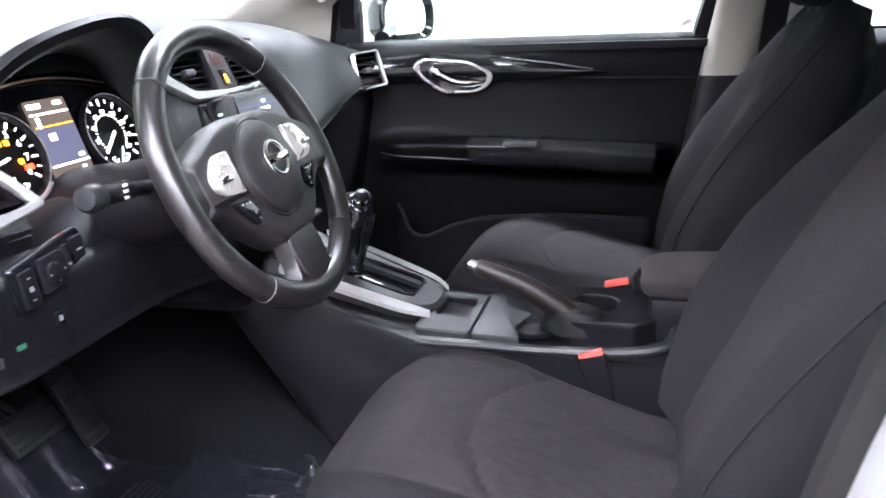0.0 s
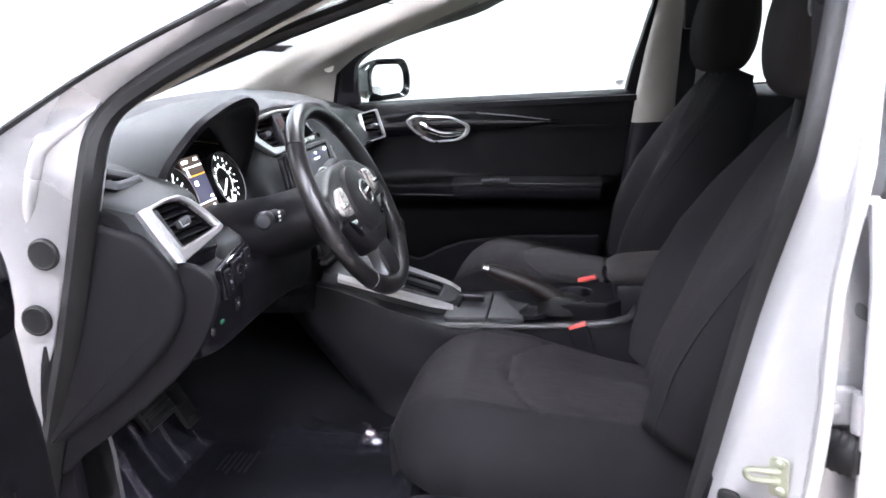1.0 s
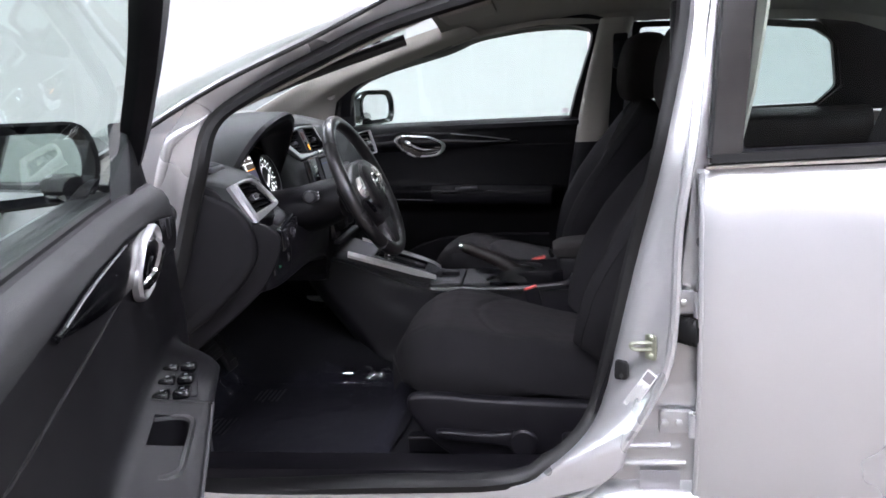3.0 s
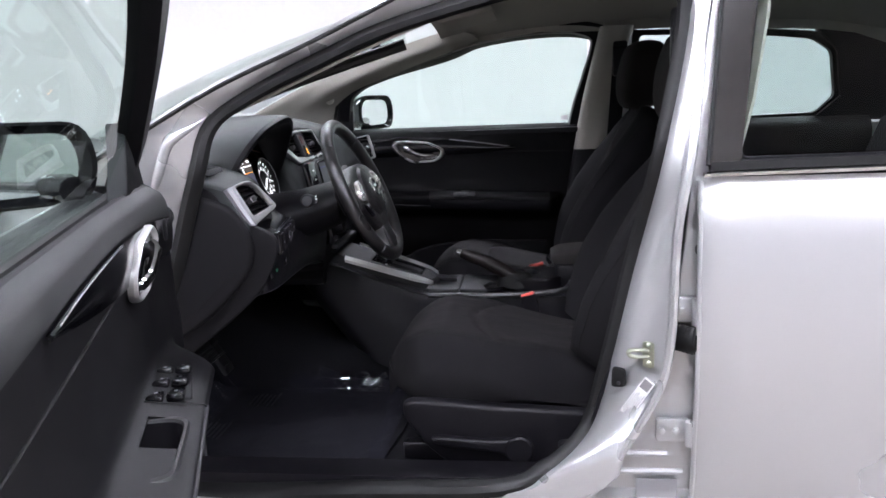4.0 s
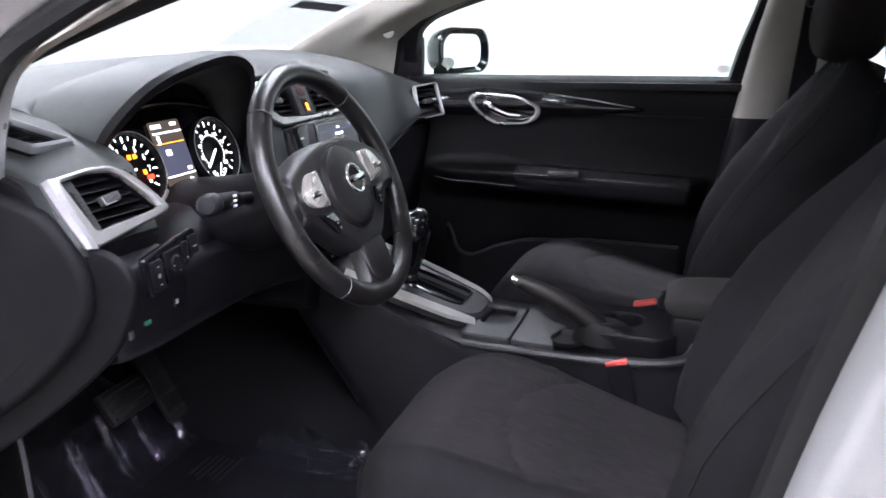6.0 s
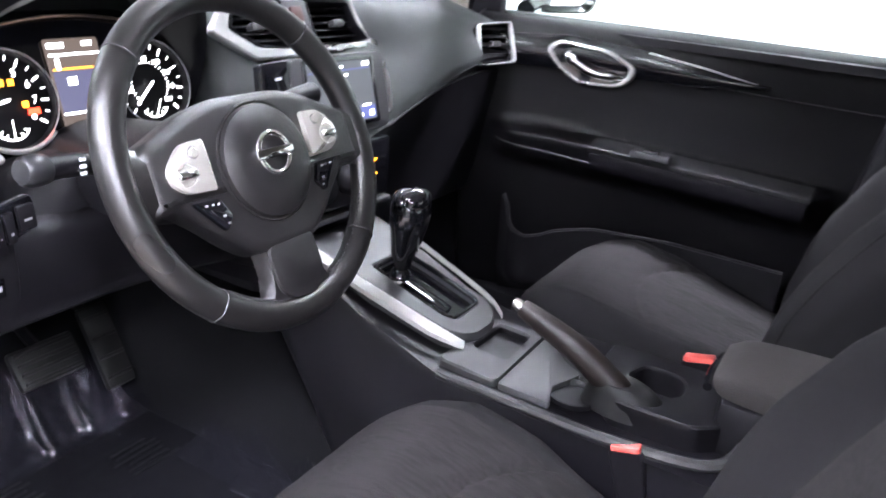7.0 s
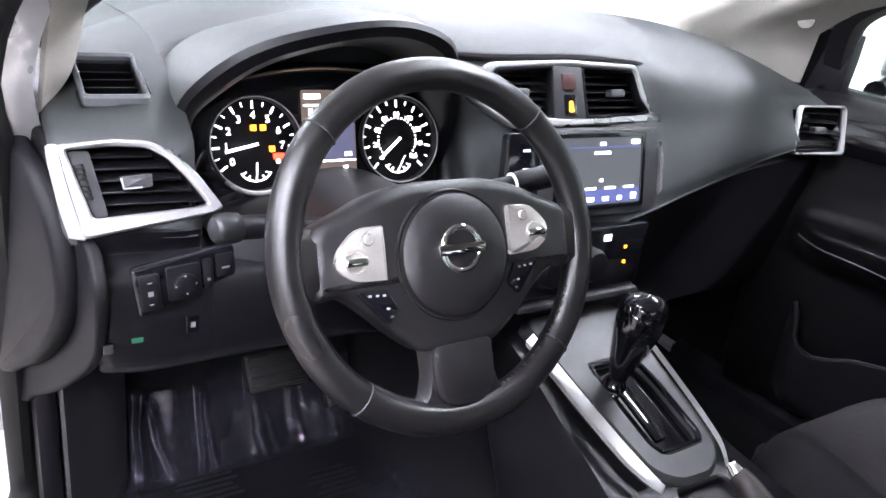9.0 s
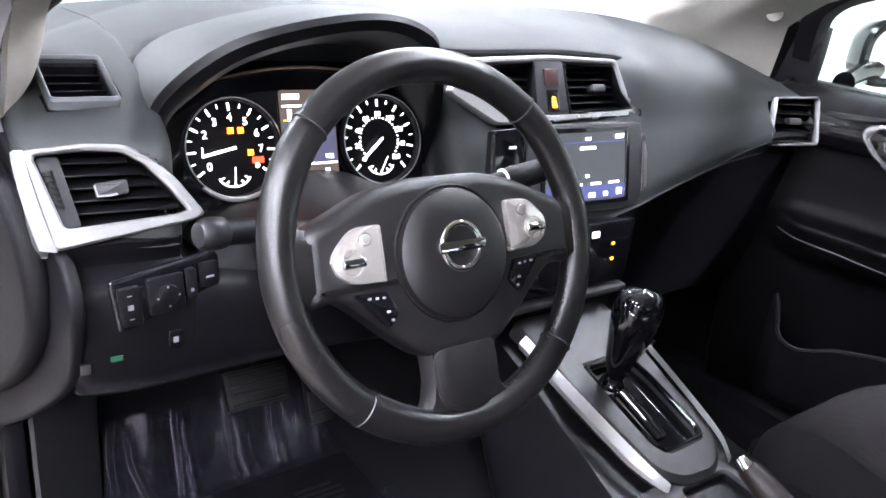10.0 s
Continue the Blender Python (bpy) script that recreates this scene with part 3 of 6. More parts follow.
part("leaf", slab(rpoly([(-0.03, -0.024), (0.035, -0.024), (0.035, 0.024), (-0.03, 0.024)], 0.008), 0.012, 0.003, Matrix.Translation((0.657, -0.762, 0.465)) @ XZ), M_SILVER, hinge)
for k in (-0.014, 0.014):
    part("bolt", lathe([(0.008, 0), (0.008, 0.006), (0.005, 0.008), (0.001, 0.008)], 6, pose(0.65 + k, -0.763, 0.465, 90)), M_SATIN, hinge)
part("knuckle", tube([(0.69, -0.775, 0.44), (0.69, -0.775, 0.49)], 0.010, 12), M_SILVER, hinge)
copy_thing(hinge, pose(0.006, 0, 0.245))
check = thing("door_check", "black rubber cable boot between pillar and door", "cable boot")
part("boot", tube(crom([(0.664, -0.752, 0.655), (0.682, -0.772, 0.655), (0.70, -0.785, 0.655)], 6), [0.016, 0.0145] * 6 + [0.016], 12, flat=1.8), M_RUBBER, check)


# ---- doors ----
W_OF_X = ([-0.40, -0.30, -0.20, -0.10, 0.06, 0.3, 0.7], [0.60, 0.615, 0.637, 0.672, 0.70, 0.715, 0.725])
P_Z = ([0.34, 0.40, 0.50, 0.60, 0.655, 0.675, 0.69, 0.728, 0.736, 0.741, 0.753, 0.80, 0.88, 0.93, 0.965, 0.985, 0.998], [0.03, 0.015, 0.005, 0.0, -0.004, -0.028, -0.045, -0.054, -0.053, -0.046, -0.002, 0.004, 0.006, 0.0, 0.002, 0.012, 0.035])


W_DRIVER = ([-0.40, -0.30, -0.20, -0.10, 0.06], [0.640, 0.645, 0.655, 0.664, 0.668])
P_D = ([0.34, 0.40, 0.50, 0.58, 0.64, 0.69, 0.72, 0.735, 0.742, 0.748, 0.756, 0.766, 0.80, 0.88, 0.93, 0.965, 0.985, 0.998], [0.03, 0.015, 0.0, -0.015, -0.04, -0.07, -0.083, -0.087, -0.082, -0.046, -0.008, 0.0, 0.004, 0.006, 0.0, 0.002, 0.012, 0.035])


def panel_w(x, z, driver=False):
    arm = ease(-0.26, -0.15, x) * (1 - ease(0.45, 0.51, x))
    fall = (0.735 - lerp([-0.22, 0.45], [0.752, 0.722], x)) * ease(0.50, 0.62, z) * (1 - ease(0.80, 0.88, z))
    d = lerp(*P_Z, z + fall)
    if d < 0:
        d *= arm
    plan = lerp(*W_DRIVER, x) if driver else lerp(*W_OF_X, x)
    if driver:
        d = lerp(*P_D, z)
        if d < 0:
            d *= ease(-0.23, -0.05, x) * (1 - ease(0.45, 0.52, x))
    return plan + d + 0.05 * ease(0.60, 0.68, x) + 0.10 * (1 - ease(-0.345, -0.30, x))


def front_door(s, m, driver):
    """Built shut, in place; m then swings it open."""
    side = "driver" if driver else "passenger"
    name = "open silver car door with black inner panel" if driver else "shut car door with black inner panel and armrest"
    t = thing("car_door", name, "car door", "front doors", m)

    def on(x, z, off=0.0):
        return Vector((x, YC + s * (panel_w(x, z, driver) - off), z))

    def lay(bm, off=0.0):
        """Wraps a flat shape (x, z, height) onto the panel."""
        for v in bm.verts:
            v.co = on(v.co.x, v.co.y, off + v.co.z)
        return bm

    zs = [0.345 + k * (0.653 / 44) for k in range(45)]
    if driver:
        zs = sorted([z for z in zs if not 0.735 < z < 0.766] + [0.735, 0.739, 0.742, 0.7435, 0.745, 0.7465, 0.748, 0.7495, 0.751, 0.7535, 0.756, 0.761, 0.766])
    else:
        zs = sorted(zs + [0.713, 0.719, 0.724, 0.728, 0.733, 0.737, 0.741, 0.745, 0.749, 0.754, 0.76])
    xs = [-0.345, -0.34, -0.33, -0.32, -0.31, -0.30] + [-0.29 + k * (0.96 / 76) for k in range(77)]
    skin = sheet([[on(x, z) for z in zs] for x in xs])
    if driver:  # opening of the pull cup in the armrest's top
        cut_cup = [f for f in skin.faces if 0.138 < f.calc_center_median().x < 0.232 and -0.634 < f.calc_center_median().y < -0.588 and f.calc_center_median().z > 0.735]
        bmesh.ops.delete(skin, geom=cut_cup, context="FACES")
    bmesh.ops.solidify(skin, geom=skin.faces[:], thickness=0.004)
    part("inner_panel", skin, M_DOOR, t, sharp=60)
    # soft upper roll and seam under it
    part("panel_seam", tube([on(x, 0.905 - 0.012 * ease(-0.1, 0.6, x), 0.0005) for x in [0.02 + k * 0.04 for k in range(16)]], 0.0022, 6), M_RUBBER, t)
    if driver:  # soft roll along the top of the open door
        part("top_roll", sheet([[on(x, z, 0.003) for z in (lerp([-0.30, -0.17, 0.08, 0.24, 0.34, 0.44, 0.7], [0.941, 0.955, 0.965, 0.965, 0.963, 0.958, 0.95], x) * (1 - k / 6) + 0.996 * k / 6 for k in range(7))] for x in [-0.335 + i * 0.025 for i in range(40)]], 0.002), M_ROLL, t, "dark grey soft upper roll")
    # armrest pad: its top is coloured lighter than its face for grazing sheen
    if not driver:
        def crest(x):
            return lerp([-0.22, 0.45], [0.752, 0.722], x)
        pad = [[on(x, crest(x) + h, 0.003 + 0.003 * math.sin(math.pi * k / 9)) for k, h in enumerate((-0.008, -0.005, -0.002, 0.0, 0.002, 0.004, 0.007, 0.010, 0.013, 0.016))] for x in [0.0 + i * 0.024 for i in range(20)]]
        face = [[on(x, crest(x) + h, 0.002 + 0.003 * math.sin(math.pi * k / 5)) for k, h in enumerate((-0.052, -0.044, -0.034, -0.024, -0.016, -0.011))] for x in [0.004 + i * 0.0235 for i in range(20)]]
        part("armrest_face", sheet(face, 0.004), M_HARD, t, "dark padded armrest face")
        part("armrest_pad", sheet(pad, 0.004), M_VINYL, t, "padded armrest top, lightened for its sheen")
        plate = part("switch_plate", box(0.085, 0.030, 0.016, 0.004, Matrix.Translation(on(0.135, 0.742, 0.012) + Vector((0, 0, 0.006)))), M_GREY, t, "dark grey window switch plate")
        part("window_switch", box(0.032, 0.018, 0.008, 0.003, Matrix.Translation(on(0.135, 0.742, 0.012) + Vector((0, 0, 0.015)))), M_HARD, plate, "black window switch")
        part("armrest_edge", tube([on(x, lerp([-0.22, 0.40], [0.727, 0.668], x), 0.001) for x in [-0.22 + k * 0.02 for k in range(31)]], 0.0016, 6), M_GREY, t, "thin grey edge line")
    # black gloss strip
    top = ([-0.30, -0.2, -0.1, 0.05, 0.2, 0.33], [0.945, 0.962, 0.968, 0.958, 0.938, 0.916])
    low = ([-0.30, -0.2, -0.1, 0.05, 0.2, 0.33], [0.90, 0.897, 0.895, 0.895, 0.898, 0.913])
    if driver:
        top = ([-0.30, -0.17, 0.08, 0.24, 0.34, 0.44], [0.938, 0.952, 0.962, 0.962, 0.960, 0.955])
        low = ([-0.30, -0.15, 0.12, 0.26, 0.35, 0.44], [0.885, 0.887, 0.906, 0.923, 0.936, 0.951])
    long = 0.73 if driver else 0.615
    part("gloss_strip", sheet([[on(x, lerp(*low, x) + (lerp(*top, x) - lerp(*low, x)) * k / 6, 0.003 + (0.002 if driver else 0.006) * math.sin(math.pi * min(1, k / 5))) for k in range(7)] for x in [-0.285 + i * long / 40 for i in range(41)]], 0.003), M_STRIP, t, "glossy black trim strip")
    # silver tube draws the bright reflection along the gloss strip's upper edge
    part("edge_glint", tube([on(x, lerp(*top, x) - 0.002, 0.007) for x in [0.08 + i * (0.028 if driver else 0.02) for i in range(13)]], 0.0008 if driver else 0.0017, 6), M_SATIN, t, "silver line for the glint along the strip edge")
    # handle
    hs = [(-0.137, 0.938), (-0.118, 0.957), (0.0, 0.947), (0.062, 0.916), (0.052, 0.884), (0.02, 0.868), (-0.065, 0.868), (-0.112, 0.90)]
    c = Vector((-0.035, 0.91, 0))
    o = rpoly([(*q, 0) for q in hs], 0.02, 4)
    i = [c + (q - c) * 0.85 for q in o]
    hd = part("handle_bezel", lay(band(o, i, 0.012, bev=0.004), 0.004), M_SATIN, t, "satin silver handle surround")
    bowl = bmesh.new()
    loft([[Vector((*q.xy, 0.010)) for q in i], [Vector((*(c + (q - c) * 0.9).xy, -0.018)) for q in i], [Vector((*(c + (q - c) * 0.4).xy, -0.03)) for q in i]], bm=bowl)
    part("handle_bowl", lay(bowl), M_GLOSS, hd, "black handle recess")
    part("lever", tube(crom([on(-0.088, 0.928, 0.012), on(-0.075, 0.918, 0.020), on(-0.03, 0.896, 0.019), on(0.02, 0.892, 0.014), on(0.035, 0.893, 0.008)], 5), [0.010] * 6 + [0.0075] * 9 + [0.005] * 6, 10, flat=1.3), M_CHROME, hd, "chrome pull lever")
    # pocket low on the shut door, its lip rising towards the rear
    if not driver:
        lip = ([-0.19, -0.175, -0.16, -0.135, -0.11, -0.08, -0.05, 0.03, 0.2, 0.44], [0.590, 0.572, 0.530, 0.513, 0.508, 0.518, 0.535, 0.556, 0.566, 0.560])
        px = [-0.19 + k * 0.0158 for k in range(41)]
        part("door_pocket", sheet([[on(x, 0.345 + (lerp(*lip, x) - 0.345) * k / 8, 0.055 * ease(-0.2, -0.13, x) * ease(0, 0.3, k / 8) + 0.004) for k in range(9)] for x in px], 0.006), M_DOOR, t, "black door pocket")
        part("pocket_lip", tube([on(x, lerp(*lip, x), 0.055 * ease(-0.2, -0.13, x) + 0.003) for x in px], 0.0045, 8), M_HARD, t, "smooth lip of the door pocket")
    if driver:
        sw = part("switch_plate", slab(rpoly([(-0.085, -0.636), (0.075, -0.640), (0.082, -0.580), (-0.06, -0.590)], 0.012), 0.014, 0.004, pose(0, 0, 0.734)), M_HARD, t, "black window switch plate")
        for x, y, w in ((-0.034, -0.625, 0.034), (-0.034, -0.600, 0.034), (0.014, -0.625, 0.050), (0.014, -0.600, 0.050), (0.068, -0.627, 0.048), (0.068, -0.601, 0.048)):
            part("window_switch", box(w, 0.022, 0.012, 0.004, pose(x, y, 0.750, 0, -12, 0), 3), M_STRIP, sw, "glossy black window switch")
            part("switch_mark", box(0.006, 0.004, 0.0008, 0, pose(x, y, 0.7565, 0, -12, 0)), M_MARK, sw, "pale switch mark")
        cup = rpoly([(0.128, -0.676, 0), (0.300, -0.662, 0), (0.318, -0.582, 0), (0.136, -0.576, 0)], 0.034, 6)
        cc = Vector((0.220, -0.624, 0))
        rim_c = part("pull_cup", band(cup, [cc + (q - cc) * 0.84 for q in cup], 0.010, pose(0, 0, 0.739), 0.003), M_VINYL, t, "black pull cup rim")
        part("cup_well", loft([[cc + (q - cc) * f + Vector((0, 0, z)) for q in cup] for f, z in ((0.84, 0.746), (0.80, 0.728), (0.70, 0.706), (0.5, 0.700), (0.05, 0.699))], caps=False), M_HARD, rim_c, "black cup recess")
        part("armrest_edge", tube([on(x, 0.737, 0.001) for x in [0.09 + k * 0.02 for k in range(19)]], 0.0022, 6), M_GREY, t, "thin grey edge line")
        part("armrest_split", tube([on(0.095, z, 0.001) for z in (0.756, 0.750, 0.746, 0.742, 0.737, 0.72, 0.69, 0.65)], 0.0018, 6), M_RUBBER, t)
        part("panel_split", tube([on(-0.20 + 0.02 * math.sin(k / 5), 0.735 - k * 0.028, 0.001) for k in range(13)], 0.002, 6), M_RUBBER, t)
    # lock knob hole at the front of the strip
    if driver:
        part("lock_knob", box(0.016, 0.006, 0.034, 0.004, Matrix.Translation(on(-0.19, 0.935, 0.014))), M_HARD, t)
    # outer skin with rolled edge
    sk = []
    for x in [-0.38 + k * 1.065 / 14 for k in range(15)]:
        sk.append([Vector((x, YC + s * w, z)) for w, z in ((0.80, 0.985), (0.812, 0.94), (0.835, 0.80), (0.85, 0.60), (0.845, 0.42), (0.82, 0.27))])
    part("outer_skin", sheet([crom(r, 4) for r in sk], 0.004), M_SILVER, t, "silver painted outer skin")
    edge = [(0.73, 0.97), (0.80, 0.985), (0.835, 0.80), (0.85, 0.60), (0.845, 0.42), (0.82, 0.27), (0.74, 0.33), (0.73, 0.5)]
    part("door_shell", loft([[Vector((x, YC + s * (0.74 + (w - 0.74) * kk), 0.62 + (z - 0.62) * kk)) for w, z in edge] for x, kk in ((-0.385, 0.96), (-0.375, 1.0), (-0.33, 1.0))]), M_SILVER, t, "silver door edge")
    part("belt_strip", tube([Vector((x, YC + s * (0.725 if driver else 0.775), 0.985)) for x in (-0.33, 0.0, 0.4, 0.68)], 0.012, 8), M_RUBBER, t, "black window sealing strip")
    wf = 0.722 if driver else 0.765
    fr = [(-0.315, 0.985), (-0.27, 1.06), (-0.20, 1.112), (-0.075, 1.20), (0.07, 1.276), (0.20, 1.32), (0.42, 1.346), (0.60, 1.336), (0.68, 1.28), (0.66, 1.10), (0.635, 0.985)]
    if not driver:
        fr = [(-0.335, 0.985), (-0.328, 1.09), (-0.30, 1.145), (-0.20, 1.202), (-0.055, 1.252), (0.095, 1.297), (0.22, 1.328), (0.42, 1.348)] + [(0.56, 1.342), (0.635, 1.295), (0.605, 1.17), (0.572, 1.07), (0.55, 0.985)]
    pth = crom([(x, 0, z) for x, z in fr], 6)
    rings = []
    for k, q in enumerate(pth):
        d = (pth[min(k + 1, len(pth) - 1)] - pth[max(k - 1, 0)]).normalized()
        nrm = Vector((d.z, 0, -d.x))
        rings.append([tumble(Vector((q.x, YC + s * wf, q.z)) + nrm * a + Vector((0, s * b2, 0)), s) for a, b2 in ((-0.022, -0.02), (0.018, -0.022), (0.024, 0.0), (0.018, 0.02), (-0.022, 0.02))])
    part("window_frame", loft(rings), M_HARD, t, "black window frame")
    part("belt_fill", loft([[Vector((x, YC + s * w, z)) for w, z in ((0.70, 0.965), (0.70, 0.982), (0.80, 0.984), (0.80, 0.965))] for x in (-0.36, 0.66)]), M_HARD, t)
    g = part("window_pane", sheet([[Vector((x, YC + s * wf, 0.97)), tumble(Vector((x, YC + s * wf, 1.0)), s), tumble(Vector((x, YC + s * wf, lerp([-0.32, -0.27, -0.2, -0.075, 0.07, 0.2, 0.42, 0.6, 0.68], [0.975, 1.06, 1.112, 1.2, 1.276, 1.32, 1.346, 1.336, 1.2] if driver else [1.13, 1.165, 1.202, 1.25, 1.29, 1.325, 1.348, 1.32, 1.2], x))), s)] for x in [-0.32 + k * 0.04 for k in range(25 if driver else 24)]]), M_GLASS, t, "greenish window glass")
    g.visible_shadow = False
    if not driver:
        part("glass_mark", slab([(0.500, 1.008), (0.525, 1.008), (0.528, 1.026), (0.503, 1.026)], 0.001, 0, Matrix.Translation((0, YC + s * (wf - 0.003) - 0.012, 0)) @ XZ), M_DULL, g, "small grey glass marking")
    part("sail_panel", slab([(-0.36, 0.975), (-0.15, 0.985), (-0.19, 1.04), (-0.22, 1.105), (-0.30, 1.05)] if driver else [(-0.38, 0.975), (-0.30, 0.985), (-0.297, 1.05), (-0.298, 1.10), (-0.35, 1.10)], 0.03, 0.004, Matrix.Translation((0, YC + s * (wf - 0.02) - 0.015, 0)) @ XZ), M_HARD, t, "black mirror sail panel")
    if driver:  # two hinges reach back to the pillar
        back = m.inverted()
        for z in (0.46, 0.80):
            part("hinge", tube([(-0.37, -0.79, z), (-0.43, -0.80, z), (-0.497, -0.815, z), back @ Vector((-0.515, -0.79, z)), back @ Vector((-0.53, -0.70, z))], [0.018, 0.016, 0.014, 0.016, 0.018], 10, flat=1.5), M_SILVER, t, "silver door hinge")
    return t


M_DOOR = mat("door_panel_plastic", (0.0053, 0.0050, 0.0064), 0.46, var=0.15, bump=0.3, bump_scale=900, spec=0.27)


def wing_mirror(c, nrm, parent_m, s, label):
    t = thing("wing_mirror", label, "mirror", "wing mirrors", parent_m)
    z = Vector(nrm).normalized()
    x = Vector((0, 0, 1)).cross(z).normalized()
    m = Matrix((x, z.cross(x), z)).transposed().to_4x4()
    m.translation = Vector(c)
    o = rpoly([(-0.10, -0.045), (-0.07, -0.066), (0.085, -0.062), (0.102, 0.0), (0.085, 0.062), (-0.07, 0.066), (-0.10, 0.03)], 0.03, 4)
    rings = [[Vector((q.x * a, q.y * a, zz)) for q in o] for a, zz in ((0.35, -0.105), (0.72, -0.09), (0.98, -0.05), (1.10, 0.0), (1.11, 0.016), (1.02, 0.020), (0.80, 0.004))]
    b = loft(rings)
    b.transform(m)
    part("housing", b, M_STRIP, t, "black mirror housing")
    b = slab([(q.x * 0.81, q.y * 0.81) for q in o], 0.002)
    b.transform(m @ pose(0, 0, 0.005))
    part("mirror_glass", b, M_MIRROR, t, "reflecting mirror glass")
    foot = Vector((-0.26, YC + s * 0.785, 1.0))
    part("foot", tube([Vector(c) + z * -0.05 + Vector((0, 0, -0.03)), (Vector(c) + foot) / 2 + Vector((-0.03, 0, -0.02)), foot], [0.022, 0.024, 0.022], 10), M_STRIP, t)
    return t


SWING = Matrix.Translation((-0.497, -0.831, 0)) @ pose(0, 0, 0, 0, 0, -69.5) @ Matrix.Translation((0.497, 0.831, 0))
front_door(-1, SWING, True)
front_door(1, Matrix(), False)
wing_mirror((-0.280, YC + 1.05, 1.055), (0.85, -0.5, 0.03), Matrix(), 1, "black wing mirror outside the shut door")
wing_mirror((-0.32, YC - 0.865, 1.04), (0.95, 0.25, 0.03), SWING, -1, "black wing mirror on the open door")


def rear_door(s):
    t = thing("rear_door", "shut silver rear car door with tinted window", "car door", "rear doors")
    sk = []
    for k in range(25):
        x = 0.692 + k * 1.0 / 24
        roll = -0.022 * (1 - ease(0.0, 0.02, x - 0.692))
        sk.append(crom([Vector((x, YC + s * (w + roll), z)) for w, z in ((0.786, 0.962), (0.797, 0.945), (0.824, 0.880), (0.834, 0.70), (0.834, 0.55), (0.820, 0.38), (0.790, 0.24))], 6))
    part("outer_skin", sheet(sk, 0.004), M_SILVER, t)
    part("door_edge", tube([Vector((0.697, YC + s * w, z)) for w, z in ((0.782, 0.955), (0.803, 0.87), (0.812, 0.70), (0.812, 0.55), (0.798, 0.38), (0.770, 0.24))], 0.006, 8), M_SILVER, t)
    part("belt_moulding", loft([[Vector((x, YC + s * w, z + 0.015 * (x - 0.7))) for w, z in ((0.785, 0.962), (0.803, 0.964), (0.806, 0.970), (0.795, 0.973))] for x in [0.70 + k * 0.1 for k in range(11)]]), M_CHROME, t, "thin chrome belt moulding")
    part("belt_seal", loft([[Vector((x, YC + s * w, z + 0.015 * (x - 0.7))) for w, z in ((0.78, 0.973), (0.798, 0.974), (0.797, 0.99), (0.775, 0.992))] for x in [0.712 + k * 0.1 for k in range(11)]]), M_RUBBER, t, "black belt seal")
    part("pillar_cover", sheet([[tumble(Vector((x + 0.055 * (z - 0.98), YC + s * 0.797, z)), s) for x in (0.708, 0.714, 0.735, 0.758, 0.764)] for z in [0.985 + k * 0.05 for k in range(8)]], 0.01), M_COVER, t, "brownish black pillar cover film")
    part("pillar_edge", tube([tumble(Vector((0.707 + 0.055 * (z - 0.98), YC + s * 0.80, z)), s) for z in (0.985, 1.15, 1.35)], 0.005, 6), M_RUBBER, t)
    fr = [(0.745, 0.98), (1.44, 0.985), (1.52, 1.05), (1.50, 1.25), (1.42, 1.29), (1.15, 1.315), (0.765, 1.325)]
    inn = [(0.768, 0.995), (1.42, 1.0), (1.485, 1.06), (1.465, 1.22), (1.40, 1.265), (1.15, 1.295), (0.79, 1.305)]
    b = band(rpoly([(*q, 0) for q in fr], 0.02), rpoly([(*q, 0) for q in inn], 0.02), 0.03, bev=0.004)
    b.transform(Matrix.Translation((0, YC + s * 0.755, 0)) @ Matrix.Diagonal((1, s, 1, 1)) @ XZ)
    part("window_frame", lean_in(b, s), M_HARD, t, "black window frame")
    g = bmesh.new()
    g.faces.new([g.verts.new(tumble((x, YC + s * 0.775, z + 0.02), s)) for x, z in fr])
    pane = part("window_pane", g, M_TINT, t, "dark tinted window glass")
    pane.visible_shadow = False
    part("inner_panel", sheet([crom([Vector((x, YC + s * w, z)) for w, z in ((0.76, 0.992), (0.735, 0.985), (0.70, 0.94), (0.70, 0.80), (0.66, 0.70), (0.70, 0.62), (0.71, 0.36))], 4) for x in (0.78, 1.0, 1.3, 1.6)], 0.004), M_DOOR, t, "black inner panel")
    part("quarter_pillar", lean_in(slab([(1.40, 0.97), (1.9, 0.97), (1.9, 1.15), (1.62, 1.30), (1.38, 1.33), (1.48, 1.22), (1.50, 1.06)], 0.03, 0.005, Matrix.Translation((0, YC + s * 0.76 - 0.015, 0)) @ XZ), s), M_HARD, t)
    return t


M_COVER = mat("pillar_film", (0.014, 0.0120, 0.0112), 0.2, var=0.35, scale=6, big=3, stretch=(1, 1, 4), spec=0.28)
rear_door(-1)
rear_door(1)
part("rear_quarter", box(0.5, 0.06, 0.75, 0.02, pose(1.95, YC - 0.80, 0.60)), M_SILVER, body)
part("rear_quarter", box(0.5, 0.06, 0.75, 0.02, pose(1.95, YC + 0.80, 0.60)), M_SILVER, body)

part("tail_panel", loft([[Vector((x, YC + v * 0.82, z)) for v in (-1, -0.5, 0, 0.5, 1)] + [Vector((x + 0.03, YC + v * 0.82, z)) for v in (1, 0.5, 0, -0.5, -1)] for x, z in ((2.18, 0.22), (2.22, 0.60), (2.20, 0.97))]), M_SILVER, body, "plain silver tail panel")

# rear bench and shelf, seen through the windows
bench = thing("rear_bench", "black cloth rear bench seat", "car seat")
